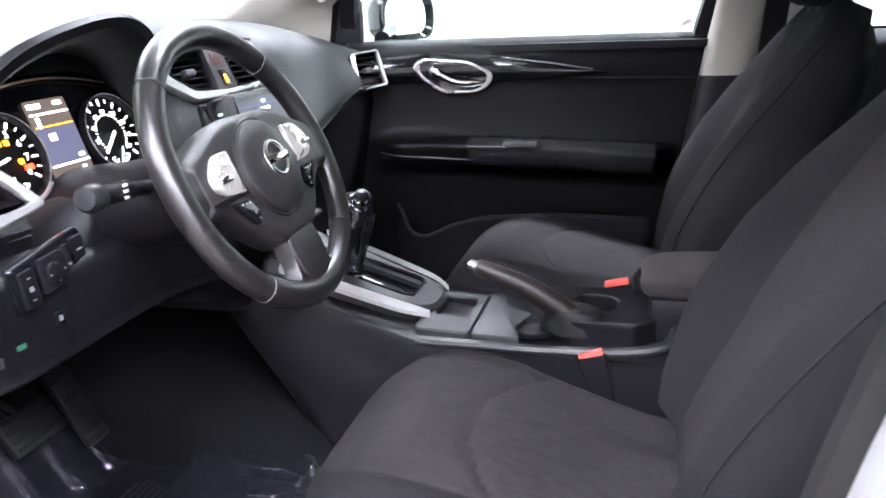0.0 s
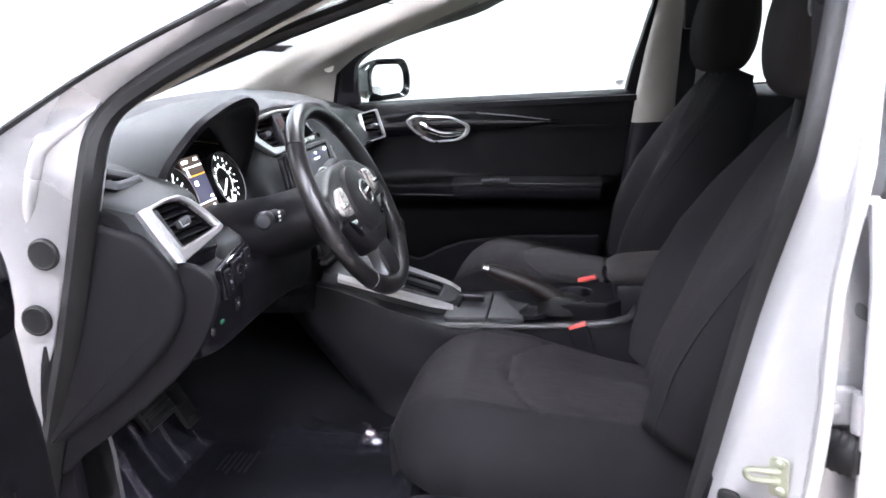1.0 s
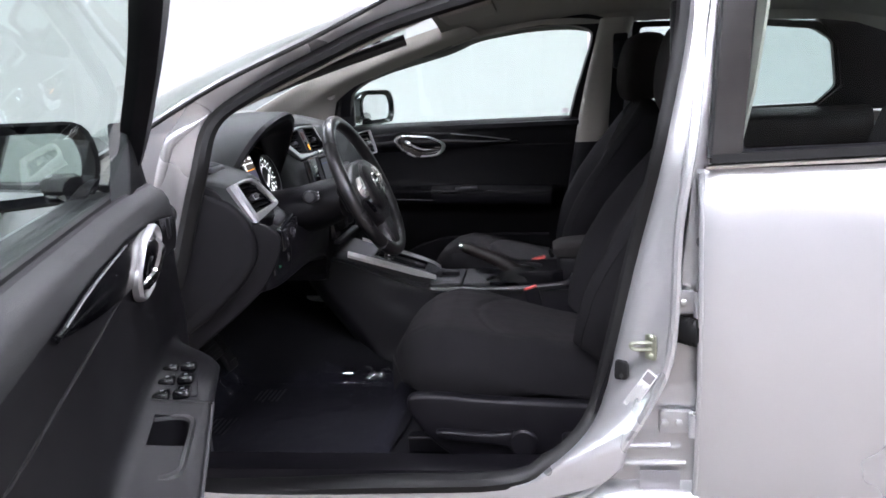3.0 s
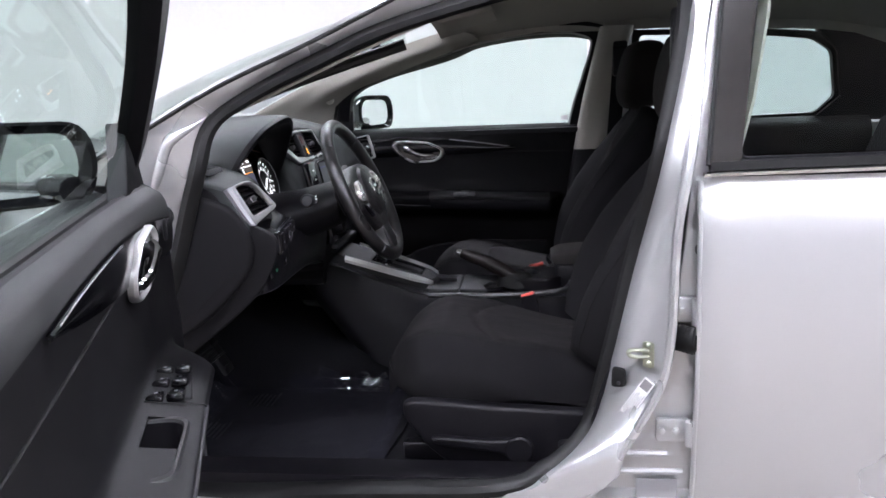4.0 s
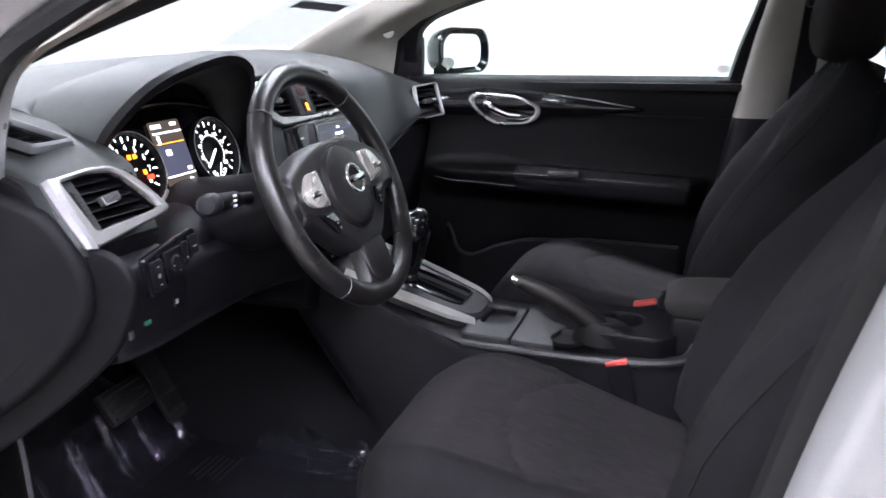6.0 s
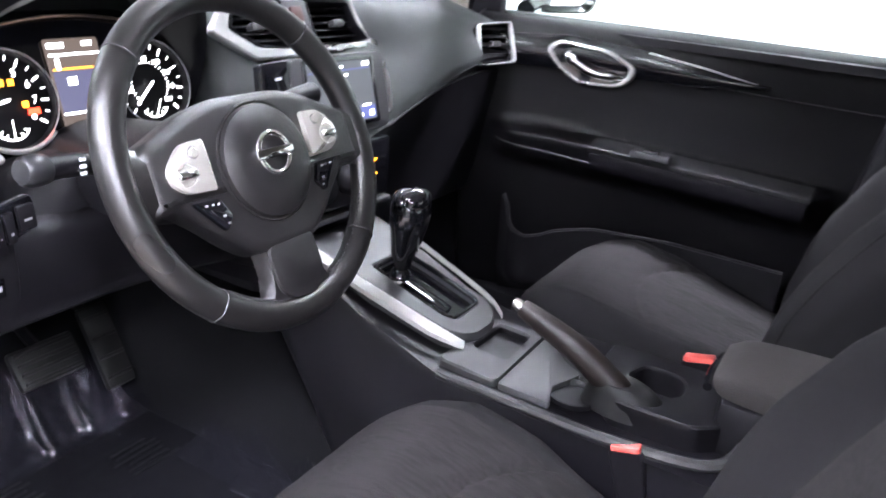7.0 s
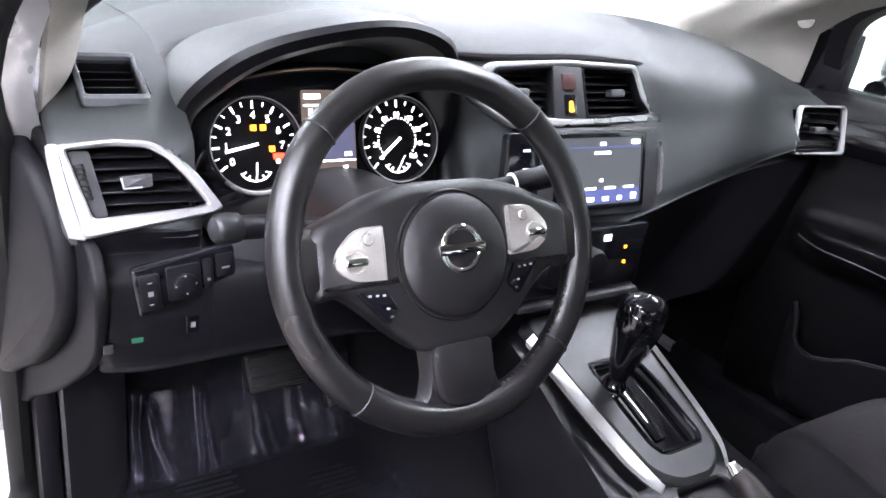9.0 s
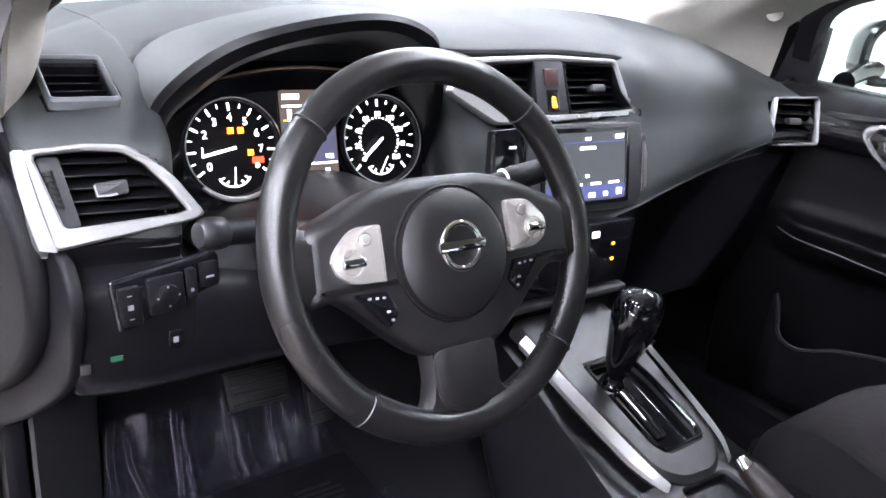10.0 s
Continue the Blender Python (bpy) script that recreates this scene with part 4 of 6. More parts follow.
part("cushion", loft([[Vector((x, YC + v * 0.66, z + 0.03 * math.cos(v * 5))) for v in [k / 8 - 1 for k in range(17)]] + [Vector((x, YC + 0.66, 0.35)), Vector((x, YC - 0.66, 0.35))] for x, z in ((0.98, 0.50), (1.02, 0.57), (1.2, 0.58), (1.45, 0.55))]), M_FABRIC, bench)
part("backrest", loft([[Vector((x, YC + v * 0.64, z)) for v in [k / 8 - 1 for k in range(17)]] + [Vector((x + 0.14, YC + 0.64, z)), Vector((x + 0.14, YC - 0.64, z))] for x, z in ((1.42, 0.52), (1.44, 0.60), (1.55, 0.85), (1.60, 0.98), (1.63, 1.0))]), M_FABRIC, bench)
for k in (-0.36, 0.36):
    part("headrest", box(0.09, 0.24, 0.15, 0.035, pose(1.68, YC + k, 1.07, 0, 12, 0), 3), M_FABRIC, bench)
part("rear_shelf", box(0.5, 1.3, 0.03, 0.01, pose(1.95, YC, 0.985)), M_HARD, body, "black parcel shelf")
rg = sheet([[(1.80 + 0.45 * v, YC + u * (0.62 + 0.05 * v), 1.30 - 0.29 * v) for u in (-1, -0.5, 0, 0.5, 1)] for v in (0, 0.5, 1)])
rw = part("rear_window", rg, M_TINT, body, "tinted rear window")
rw.visible_shadow = False

# inner mirror under the windshield head
im = thing("inner_mirror", "black-framed rear-view mirror under the roof", "mirror")
mm = look((-0.035, 0.0, 1.268), (0.6, -0.10, 1.18)) @ pose(0, 0, 0, 0, 180, 0)
o = rpoly([(-0.066, -0.016), (0.066, -0.016), (0.07, 0.017), (-0.07, 0.017)], 0.015)
b = slab([(q.x, q.y) for q in o], 0.03, 0.01)
b.transform(mm)
part("frame", b, M_HARD, im)
b = slab([(q.x * 0.94, q.y * 0.88) for q in o], 0.001)
b.transform(mm @ pose(0, 0, 0.0305))
part("mirror_glass", b, M_MIRROR, im)
part("stem", tube([(-0.055, 0.002, 1.275), (-0.068, 0.01, 1.33)], 0.007), M_HARD, im)
for s in (-1, 1):
    sv = thing("sun_visor", "cream folded sun visor", "sun visor", "sun visors")
    part("panel", box(0.17, 0.42, 0.018, 0.008, pose(0.20, YC + s * 0.34, 1.352, 0, -10, 0)), M_CREAM, sv)


# ---- dashboard ----
dash = thing("dashboard", "dark grey soft-touch dashboard with silver-rimmed vents", "dashboard")
YS = [-0.668, -0.655, -0.60, -0.535, -0.515, -0.35, -0.165, -0.148, 0.0, 0.15, 0.22, 0.32, 0.45, 0.58, 0.68, 0.71]
W_X = [-0.80, -0.81, -0.85, -0.89, -0.90, -0.97, -1.0, -1.0, -1.01, -1.0, -0.99, -0.97, -0.94, -0.88, -0.82, -0.80]
T2Z = [0.978, 0.988, 1.004, 1.020, 1.028, 1.058, 1.066, 1.066, 1.068, 1.07, 1.07, 1.068, 1.060, 1.040, 1.010, 0.995]
F1 = [(-0.262, 0.950), (-0.258, 0.958), (-0.250, 0.964), (-0.250, 0.966), (-0.40, 1.0), (-0.42, 1.02), (-0.40, 1.02), (-0.33, 1.03), (-0.315, 1.035), (-0.315, 1.035), (-0.288, 1.030), (-0.290, 1.022), (-0.288, 1.012), (-0.275, 0.993), (-0.255, 0.97), (-0.255, 0.96)]
F2 = [(-0.236, 0.918), (-0.230, 0.920), (-0.226, 0.922), (-0.222, 0.918), (-0.36, 0.92), (-0.37, 0.92), (-0.36, 0.92), (-0.28, 0.95), (-0.275, 0.955), (-0.265, 0.955), (-0.245, 0.94), (-0.242, 0.945), (-0.245, 0.955), (-0.25, 0.955), (-0.235, 0.94), (-0.235, 0.94)]
F3 = [(-0.210, 0.866), (-0.204, 0.866), (-0.201, 0.868), (-0.200, 0.866), (-0.30, 0.85), (-0.30, 0.85), (-0.30, 0.85), (-0.22, 0.82), (-0.215, 0.80), (-0.20, 0.836), (-0.205, 0.848), (-0.21, 0.868), (-0.215, 0.897), (-0.22, 0.910), (-0.205, 0.905), (-0.205, 0.905)]
L1 = [(-0.18, 0.82), (-0.172, 0.825), (-0.172, 0.825), (-0.172, 0.825), (-0.172, 0.82), (-0.17, 0.81), (-0.18, 0.80), (-0.20, 0.77), (-0.205, 0.74), (-0.215, 0.765), (-0.235, 0.785), (-0.242, 0.815), (-0.245, 0.838), (-0.247, 0.848), (-0.24, 0.845), (-0.24, 0.845)]
L2 = [(-0.20, 0.735), (-0.185, 0.735), (-0.175, 0.735), (-0.175, 0.735), (-0.175, 0.735), (-0.18, 0.73), (-0.19, 0.70), (-0.20, 0.64), (-0.21, 0.62), (-0.22, 0.62), (-0.26, 0.62), (-0.27, 0.62), (-0.28, 0.62), (-0.28, 0.62), (-0.28, 0.62), (-0.28, 0.62)]


def dash_ring(k, lower):
    y = YS[k]
    if lower:
        y = max(y, -0.640 + 0.001 * k)
        c = [(F3[k][0] - 0.035, F3[k][1] + 0.012), (0.5 * (F3[k][0] + L1[k][0]) - 0.016, 0.5 * (F3[k][1] + L1[k][1])), L1[k], L2[k], (L2[k][0] - 0.05, L2[k][1] - 0.03), (-0.62, 0.64), (-0.62, F3[k][1] - 0.02)]
    else:
        c = [(W_X[k], 0.985), (-0.62, T2Z[k] + 0.003), (-0.44, T2Z[k]), F1[k], F2[k], F3[k], (F3[k][0] - 0.05, F3[k][1] - 0.01), (-0.64, 0.80)]
    return [Vector((q.x, y, q.y)) for q in crom([(*q, 0) for q in c], 5, True)]


def smooth_rings(rings, n):
    """More rings between the stations, eased by curves through them."""
    cols = [crom([r[i] for r in rings], n) for i in range(len(rings[0]))]
    return [[c[j] for c in cols] for j in range(len(cols[0]))]


LV = plane_at((-0.2142, -0.59, 0.9199), (0.0737, 0.9973, 0), (-0.39, 0, 0.92))
LV_OUT = [(-0.078, 0.037), (-0.024, 0.042), (0.009, 0.040), (0.032, 0.029), (0.055, 0.005), (0.080, -0.032), (0.066, -0.037), (-0.059, -0.056)]
LV_IN = [(-0.068, 0.032), (-0.024, 0.036), (0.007, 0.0335), (0.026, 0.022), (0.045, 0.000), (0.064, -0.0265), (0.052, -0.029), (-0.048, -0.036)]
CV = plane_at((-0.282, 0.02, 0.99), (0, 1, 0), (-0.38, 0, 0.92))
CV_OUT = [(-0.185, 0.0), (-0.142, 0.044), (0.0, 0.05), (0.144, 0.045), (0.16, -0.005), (0.192, -0.042), (0.0, -0.046), (-0.11, -0.046)]
CV_IN = [(-0.15, 0.002), (-0.132, 0.035), (0.0, 0.042), (0.136, 0.037), (0.146, -0.006), (0.17, -0.031), (0.0, -0.036), (-0.10, -0.028)]
RV = plane_at((-0.222, 0.597, 0.938), (0.25, 0.97, 0), (-0.25, 0, 0.97))
RV_OUT = [(-0.055, 0.043), (0.05, 0.047), (0.058, -0.043), (-0.062, -0.046)]
DF = plane_at((-0.345, -0.592, 0.993), (0.0, 1, 0), (-0.97, 0, 0.2))
DF_OUT = [(-0.038, -0.055), (0.03, -0.055), (0.036, 0.062), (-0.034, 0.062)]


def inside(q, outline):
    hit = False
    for (x0, y0), (x1, y1) in zip(outline, outline[1:] + outline[:1]):
        if (y0 > q.y) != (y1 > q.y) and q.x < (x1 - x0) * (q.y - y0) / (y1 - y0) + x0:
            hit = not hit
    return hit


def cut(bm, m, outline, reach):
    """Opens the surface where a vent sits."""
    inv = m.inverted()
    gone = []
    for f in bm.faces:
        q = inv @ f.calc_center_median()
        if abs(q.z) < reach and inside(q, outline):
            gone.append(f)
    bmesh.ops.delete(bm, geom=gone, context="FACES")


pad_rings = [[q for q in r] for r in smooth_rings([dash_ring(k, False) for k in range(len(YS))], 10)]
pad = loft([crom(r, 2, True) for r in pad_rings])
for m, out in ((LV, LV_OUT), (CV, CV_OUT), (RV, RV_OUT), (DF, DF_OUT)):
    cut(pad, m, [(x * (0.93 if m is CV else 0.97), y * 0.95) for x, y in out], 0.07 if m is RV else 0.035)
part("upper_pad", pad, M_DASH, dash)
part("lower_panel", loft(smooth_rings([dash_ring(k, True) for k in range(len(YS))], 3)), M_HARD, dash, "black hard plastic lower panel")

# instrument hood
ARC = [(-0.548, 0.90), (-0.545, 0.950), (-0.532, 1.000), (-0.477, 1.052), (-0.392, 1.081), (-0.302, 1.092), (-0.236, 1.077), (-0.203, 1.047), (-0.165, 0.97), (-0.15, 0.88)]


def hood_ring(x, shrink, drop, flat=1.0, rake=0.10):
    out = []
    for q in crom([(0, y, z) for y, z in ARC], 5):
        y = -0.35 + (q.y + 0.35) * (1 - shrink / 0.2)
        z = 0.93 + (q.z - 0.93) * flat - drop * ease(0.90, 1.05, q.z)
        out.append(Vector((x - rake * (1.09 - q.z) / 0.2, y, z)))
    return out


hood = [hood_ring(-0.62, -0.012, 0.03, 0.66, 0.0), hood_ring(-0.50, -0.008, 0.015, 0.80, 0.02), hood_ring(-0.36, 0.0, 0.0, 0.94, 0.06), hood_ring(-0.26, 0.0, 0.0, 1.0, 0.085), hood_ring(-0.225, 0.002, 0.002), hood_ring(-0.217, 0.008, 0.008), hood_ring(-0.222, 0.018, 0.020), hood_ring(-0.25, 0.024, 0.032, 1.0, 0.07), hood_ring(-0.32, 0.028, 0.05, 1.0, 0.02)]
part("instrument_hood", loft(hood[:5], caps=False, closed=False), M_DASH, dash, "dark grey arched instrument hood")
part("hood_lip", loft(hood[4:], caps=False, closed=False), M_HARD, dash, "black lip and lining of the hood")

# instrument cluster: plane leaning back
CL = plane_at((-0.313, -0.34, 0.922), (0, 1, 0), (-0.30, 0, 0.95))  # x right, y up, z towards the driver
cluster = part("cluster_panel", slab(rpoly([(-0.185, -0.075), (0.165, -0.075), (0.17, 0.06), (0.09, 0.10), (-0.11, 0.10), (-0.19, 0.06)], 0.03), 0.01, 0.002, CL @ pose(0, 0, -0.012)), M_GLOSS, dash, "black instrument cluster face")
M_DIAL = glow("dial_marks", (0.95, 0.97, 1.0), 2.6)
M_ORANGE = glow("orange_lamp", (1.0, 0.35, 0.02), 2.6)
M_REDLAMP = glow("red_lamp", (1.0, 0.05, 0.02), 2.6)
M_LCD = glow("lcd_dim", (0.23, 0.175, 0.155), 0.32)
M_LCDW = glow("lcd_white", (0.9, 0.93, 1.0), 3.0)


def text_mesh(word, size, m):
    """A word in the built-in font as a flat mesh, centred, laid by m."""
    cu = bpy.data.curves.new("word", "FONT")
    cu.body, cu.size, cu.align_x, cu.align_y, cu.offset = word, size, "CENTER", "CENTER", size * 0.012
    tmp = bpy.data.objects.new("word", cu)
    bm = bmesh.new()
    me = tmp.to_mesh()
    bm.from_mesh(me)
    tmp.to_mesh_clear()
    bpy.data.objects.remove(tmp)
    bpy.data.curves.remove(cu)
    bm.transform(m)
    return bm


def dial(cx, cy, r, ticks, start, sweep, needle):
    c = CL @ pose(cx, cy, 0.0)
    ring = part("dial_ring", lathe([(r, 0.0), (r, 0.010), (r + 0.002, 0.012), (r + 0.003, 0.008), (r + 0.003, 0.0)], 40, c), M_HARD, dash, "black dial with a grey rim")
    part("dial_rim", tube([c @ Vector(((r + 0.002) * math.cos(radians(q)), (r + 0.002) * math.sin(radians(q)), 0.0122)) for q in range(0, 360, 6)], 0.0009, 6, True), M_CAP, ring, "thin grey rim")
    b = bmesh.new()
    for k in range(ticks):
        a = radians(start - sweep * k / (ticks - 1))
        long = k % 2 == 0
        ln = 0.009 if long else 0.005
        box(ln, 0.0021 if long else 0.0013, 0.001, 0.0, c @ pose(math.cos(a) * (r - 0.003 - ln / 2), math.sin(a) * (r - 0.003 - ln / 2), 0.001, 0, 0, math.degrees(a)), bm=b)
    tagged(part("dial_print", b, M_DIAL, ring, "glowing white dial marks"), kind="stuff")
    for k in range(0, ticks, 2):
        a = radians(start - sweep * k / (ticks - 1))
        rr = r - (0.020 if cx < 0 else 0.022)
        part("dial_number", text_mesh(str(k // 2 if cx < 0 else k * 10), 0.0125 if cx < 0 else 0.0088, c @ pose(math.cos(a) * rr, math.sin(a) * rr, 0.0015)), M_DIAL, ring, "glowing white number")
    g = part("small_gauge", tube([c @ Vector((r * 0.36 * math.cos(radians(q)), -r * 0.52 + r * 0.36 * math.sin(radians(q)) * 0.8, 0.001)) for q in range(200, 341, 14)], 0.0009, 6), M_DIAL, ring, "small glowing gauge arc")
    part("gauge_needle", tube([c @ Vector((0.0, -r * 0.74, 0.0015)), c @ Vector((r * (0.03 if cx < 0 else 0.20), -r * 0.40, 0.0015))], 0.0008, 6), M_DIAL, g)
    for q in (205, 235, 270, 305, 335):
        part("gauge_mark", box(0.004, 0.0016, 0.001, 0, c @ pose(r * 0.29 * math.cos(radians(q)), -r * 0.52 + r * 0.23 * math.sin(radians(q)), 0.001, 0, 0, q)), M_DIAL, g)
    if cx < 0:
        part("ring_shine", tube([c @ Vector(((r + 0.004) * math.cos(radians(q)), (r + 0.004) * math.sin(radians(q)), 0.013)) for q in range(225, 316, 10)], 0.003, 6), M_SATIN, ring)
    else:
        b = bmesh.new()
        for k in range(26):
            q = radians(225 - 270 * k / 25)
            box(0.002, 0.002, 0.001, 0, c @ pose(math.cos(q) * r * 0.52, math.sin(q) * r * 0.52, 0.001), bm=b)
        tagged(part("inner_print", b, M_DIAL, ring), kind="stuff")
    a = radians(needle)
    part("needle", box(r * 0.75, 0.003, 0.002, 0.0, c @ pose(math.cos(a) * r * 0.32, math.sin(a) * r * 0.32, 0.006, 0, 0, needle)), M_DIAL, ring, "glowing white needle")


dial(-0.099, 0.0, 0.055, 17, 215, 250, 192)
dial(0.099, 0.0, 0.055, 17, 225, 270, 220)
lcd = part("info_display", slab(rpoly([(-0.036, -0.05), (0.036, -0.05), (0.036, 0.065), (-0.036, 0.065)], 0.004), 0.003, 0.0005, CL), M_LCD, dash, "lit warm grey trip display")
part("display_field", slab([(-0.034, -0.026), (0.034, -0.026), (0.034, 0.026), (-0.034, 0.026)], 0.0008, 0, CL @ pose(0, 0, 0.003)), glow("lcd_blue_grey", (0.15, 0.15, 0.27), 0.42), lcd, "dim blue grey middle field")
part("display_line", box(0.066, 0.0014, 0.0008, 0, CL @ pose(0, 0.029, 0.0036)), M_ORANGE, lcd, "thin lit orange line")


def bars(name, items, m, material, parent, label=""):
    b = bmesh.new()
    for x, y, w, h in items:
        box(w, h, 0.0008, 0.0, m @ pose(x, y, 0.0036), bm=b)
    return part(name, b, material, parent, label)


for bx in [(-0.022, 0.057, 0.022, 0.006), (0.02, 0.058, 0.014, 0.005), (-0.025, 0.035, 0.005, 0.014), (-0.012, 0.014, 0.012, 0.009), (0.024, -0.016, 0.01, 0.005), (0.02, -0.034, 0.006, 0.006), (0.012, -0.044, 0.036, 0.006), (0, -0.024, 0.068, 0.0022), (0, 0.046, 0.068, 0.0022)]:
    bars("display_text", [bx], CL, M_LCDW, lcd, "white display text bar")
for bx in [(-0.100, 0.02, 0.007, 0.007), (-0.088, 0.02, 0.007, 0.007), (-0.078, -0.006, 0.007, 0.007)]:
    bars("warning_lamp", [bx], CL, M_ORANGE, dash, "orange warning lamp")
bars("warning_lamp", [(-0.070, -0.015, 0.014, 0.007)], CL, M_REDLAMP, dash, "red warning lamp")
arcp = [CL @ Vector((-0.17 + 0.34 * k / 24, 0.062 + 0.03 * math.sin(math.pi * k / 24), 0.003)) for k in range(25)]
part("cluster_bow", tube(arcp, 0.0016, 6), mat("copper_line", (0.5, 0.35, 0.25), 0.3, metal=0.8), dash, "thin copper line over the dials")


# dark ledge under the dials, sweeping out to the column
rows = []
for k in range(21):
    v = k / 10 - 1
    rows.append([Vector((x, -0.345 + v * w, z - 0.030 * abs(v) ** 4)) for x, w, z in ((-0.312, 0.172, 0.862), (-0.290, 0.172, 0.868), (-0.262, 0.170, 0.874), (-0.23, 0.166, 0.872), (-0.20, 0.162, 0.858), (-0.185, 0.16, 0.83))])
part("cluster_ledge", sheet(rows, 0.003), M_HARD, dash, "black ledge under the dials")


# vents: a silver rim, a dark box and slats
def vent(outline, m, rim, slats, rad, louvre=True, depth=0.045, rim_mat=M_SATIN, slat_angle=20, hole=None):
    n = len(outline)
    o = [Vector((*q, 0)) for q in outline]
    c = sum(o, Vector()) / n
    rims = rim if isinstance(rim, (list, tuple)) else [rim] * n
    inner = [Vector((*q, 0)) for q in hole] if hole else [q + (c - q).normalized() * d for q, d in zip(o, rims)]
    a, b = rpoly(o, rad, 4), rpoly(inner, rad * 0.7, 4)
    v = part("vent", loft([[q + Vector((0, 0, -depth)) for q in b], [q + Vector((0, 0, -0.002)) for q in b]], caps=False), M_HARD, dash, "black air vent")
    bb = bmesh.new()
    bb.faces.new([bb.verts.new(q + Vector((0, 0, -depth))) for q in b])
    bb.transform(m)
    part("vent_back", bb, M_GLOSS, v)
    v.data.transform(m)
    part("vent_rim", band(a, b, 0.012, m @ pose(0, 0, -0.006), 0.003), rim_mat, v, "satin silver vent rim" if rim_mat is M_SATIN else "")
    ys = [q.y for q in b]
    lo, hi = min(ys), max(ys)
    for k in range(slats):
        y = lo + (hi - lo) * (k + 0.5) / slats
        xs = []
        for p, q in zip(b, b[1:] + b[:1]):
            if (p.y - y) * (q.y - y) < 0:
                xs.append(p.x + (q.x - p.x) * (y - p.y) / (q.y - p.y))
        if len(xs) > 1:
            x0, x1 = min(xs), max(xs)
            part("slat", box(x1 - x0, 0.002, 0.022, 0.0008, m @ pose((x0 + x1) / 2, y, -0.018, slat_angle), 1), M_HARD, v)
    if louvre:
        cx = sum(q.x for q in b) / len(b)
        part("louvre_tab", box(0.028, 0.012, 0.016, 0.003, m @ pose(cx, (lo + hi) / 2, -0.004)), M_GREY, v, "grey louvre tab")
    return v


lv = vent(LV_OUT, LV, 0.006, 6, 0.007, louvre=False, hole=LV_IN, slat_angle=28)
part("side_plate", slab(rpoly([(-0.066, 0.031), (-0.047, 0.032), (-0.033, -0.034), (-0.049, -0.036)], 0.004), 0.004, 0.001, LV @ pose(0, 0, -0.007)), M_GREY, lv, "grey plate beside the slats")
part("thumb_wheel", tube([LV @ Vector((-0.0575, 0.018, -0.004)), LV @ Vector((-0.0505, -0.018, -0.004))], 0.0052, 10), M_RUBBER, lv, "ribbed black thumb wheel")
for g in range(6):
    part("rib", box(0.010, 0.0016, 0.003, 0.0005, LV @ pose(-0.0568 + g * 0.0012, 0.014 - g * 0.0057, 0.0006), 1), M_HARD, lv)
tab = part("louvre_tab", slab(rpoly([(-0.020, 0.005), (0.010, 0.008), (0.011, -0.006), (-0.018, -0.009)], 0.003), 0.012, 0.003, LV @ pose(0, 0, -0.010)), M_GREY, lv, "grey louvre tab")
part("tab_lip", tube([LV @ Vector(q) for q in ((-0.0195, 0.003, 0.002), (-0.0175, -0.0075, 0.002), (0.000, -0.0065, 0.002))], 0.0011, 6), M_SATIN, tab, "bright lip of the tab")
front = crom([LV @ Vector(q) for q in ((-0.0755, 0.0375, 0.005), (-0.0735, 0.020, 0.006), (-0.0675, -0.012, 0.006), (-0.061, -0.040, 0.006), (-0.0565, -0.0565, 0.005))], 4)
back = crom([(-0.264, -0.669, 0.940), (-0.253, -0.671, 0.928), (-0.238, -0.672, 0.909), (-0.223, -0.671, 0.891), (-0.209, -0.668, 0.873)], 4)
part("end_cap", sheet([[p, p.lerp(q, 0.25) + Vector((0.003, -0.006, 0.002)), p.lerp(q, 0.6) + Vector((0.002, -0.007, 0.001)), q] for p, q in ((p, p.lerp(q, 0.62)) for p, q in zip(front, back))], 0.002), M_CAP, lv, "satin silver end of the vent trim")
part("centre_rim", band(rpoly([(*q, 0) for q in CV_OUT], 0.01), rpoly([(*q, 0) for q in CV_IN], 0.008), 0.012, CV @ pose(0, 0, -0.006), 0.003), M_SATIN, dash, "satin silver rim round the centre vents")
vent([(0.028, 0.038), (0.134, 0.034), (0.146, -0.006), (0.166, -0.03), (0.032, -0.034)], CV, 0.003, 6, 0.006, rim_mat=M_HARD)
vent([(-0.146, 0.003), (-0.13, 0.033), (-0.028, 0.039), (-0.032, -0.033), (-0.098, -0.027)], CV, 0.003, 6, 0.006, rim_mat=M_HARD)
strip = part("centre_strip", slab(rpoly([(-0.031, -0.036), (0.031, -0.036), (0.028, 0.041), (-0.028, 0.041)], 0.004), 0.008, 0.002, CV @ pose(0, 0, -0.004)), M_GREY, dash, "grey strip between the vents")
part("hazard_button", slab(rpoly([(-0.013, 0.006), (0.013, 0.006), (0.013, 0.03), (-0.013, 0.03)], 0.003), 0.004, 0.001, CV @ pose(0, 0, 0.003)), mat("dull_red_plastic", (0.05, 0.018, 0.018), 0.4), strip, "dark red hazard button")
part("airbag_lamp_window", slab(rpoly([(-0.011, -0.031), (0.011, -0.031), (0.011, 0.0), (-0.011, 0.0)], 0.003), 0.003, 0.001, CV @ pose(0, 0, 0.003)), M_GLOSS, strip)
part("amber_lamp", slab(rpoly([(-0.004, -0.026), (0.005, -0.026), (0.003, -0.01), (-0.003, -0.01)], 0.002), 0.001, 0, CV @ pose(0, 0, 0.0065)), M_ORANGE, strip, "small lit amber lamp")
vent(RV_OUT, RV, [0.006, 0.006, 0.010, 0.006], 5, 0.01)
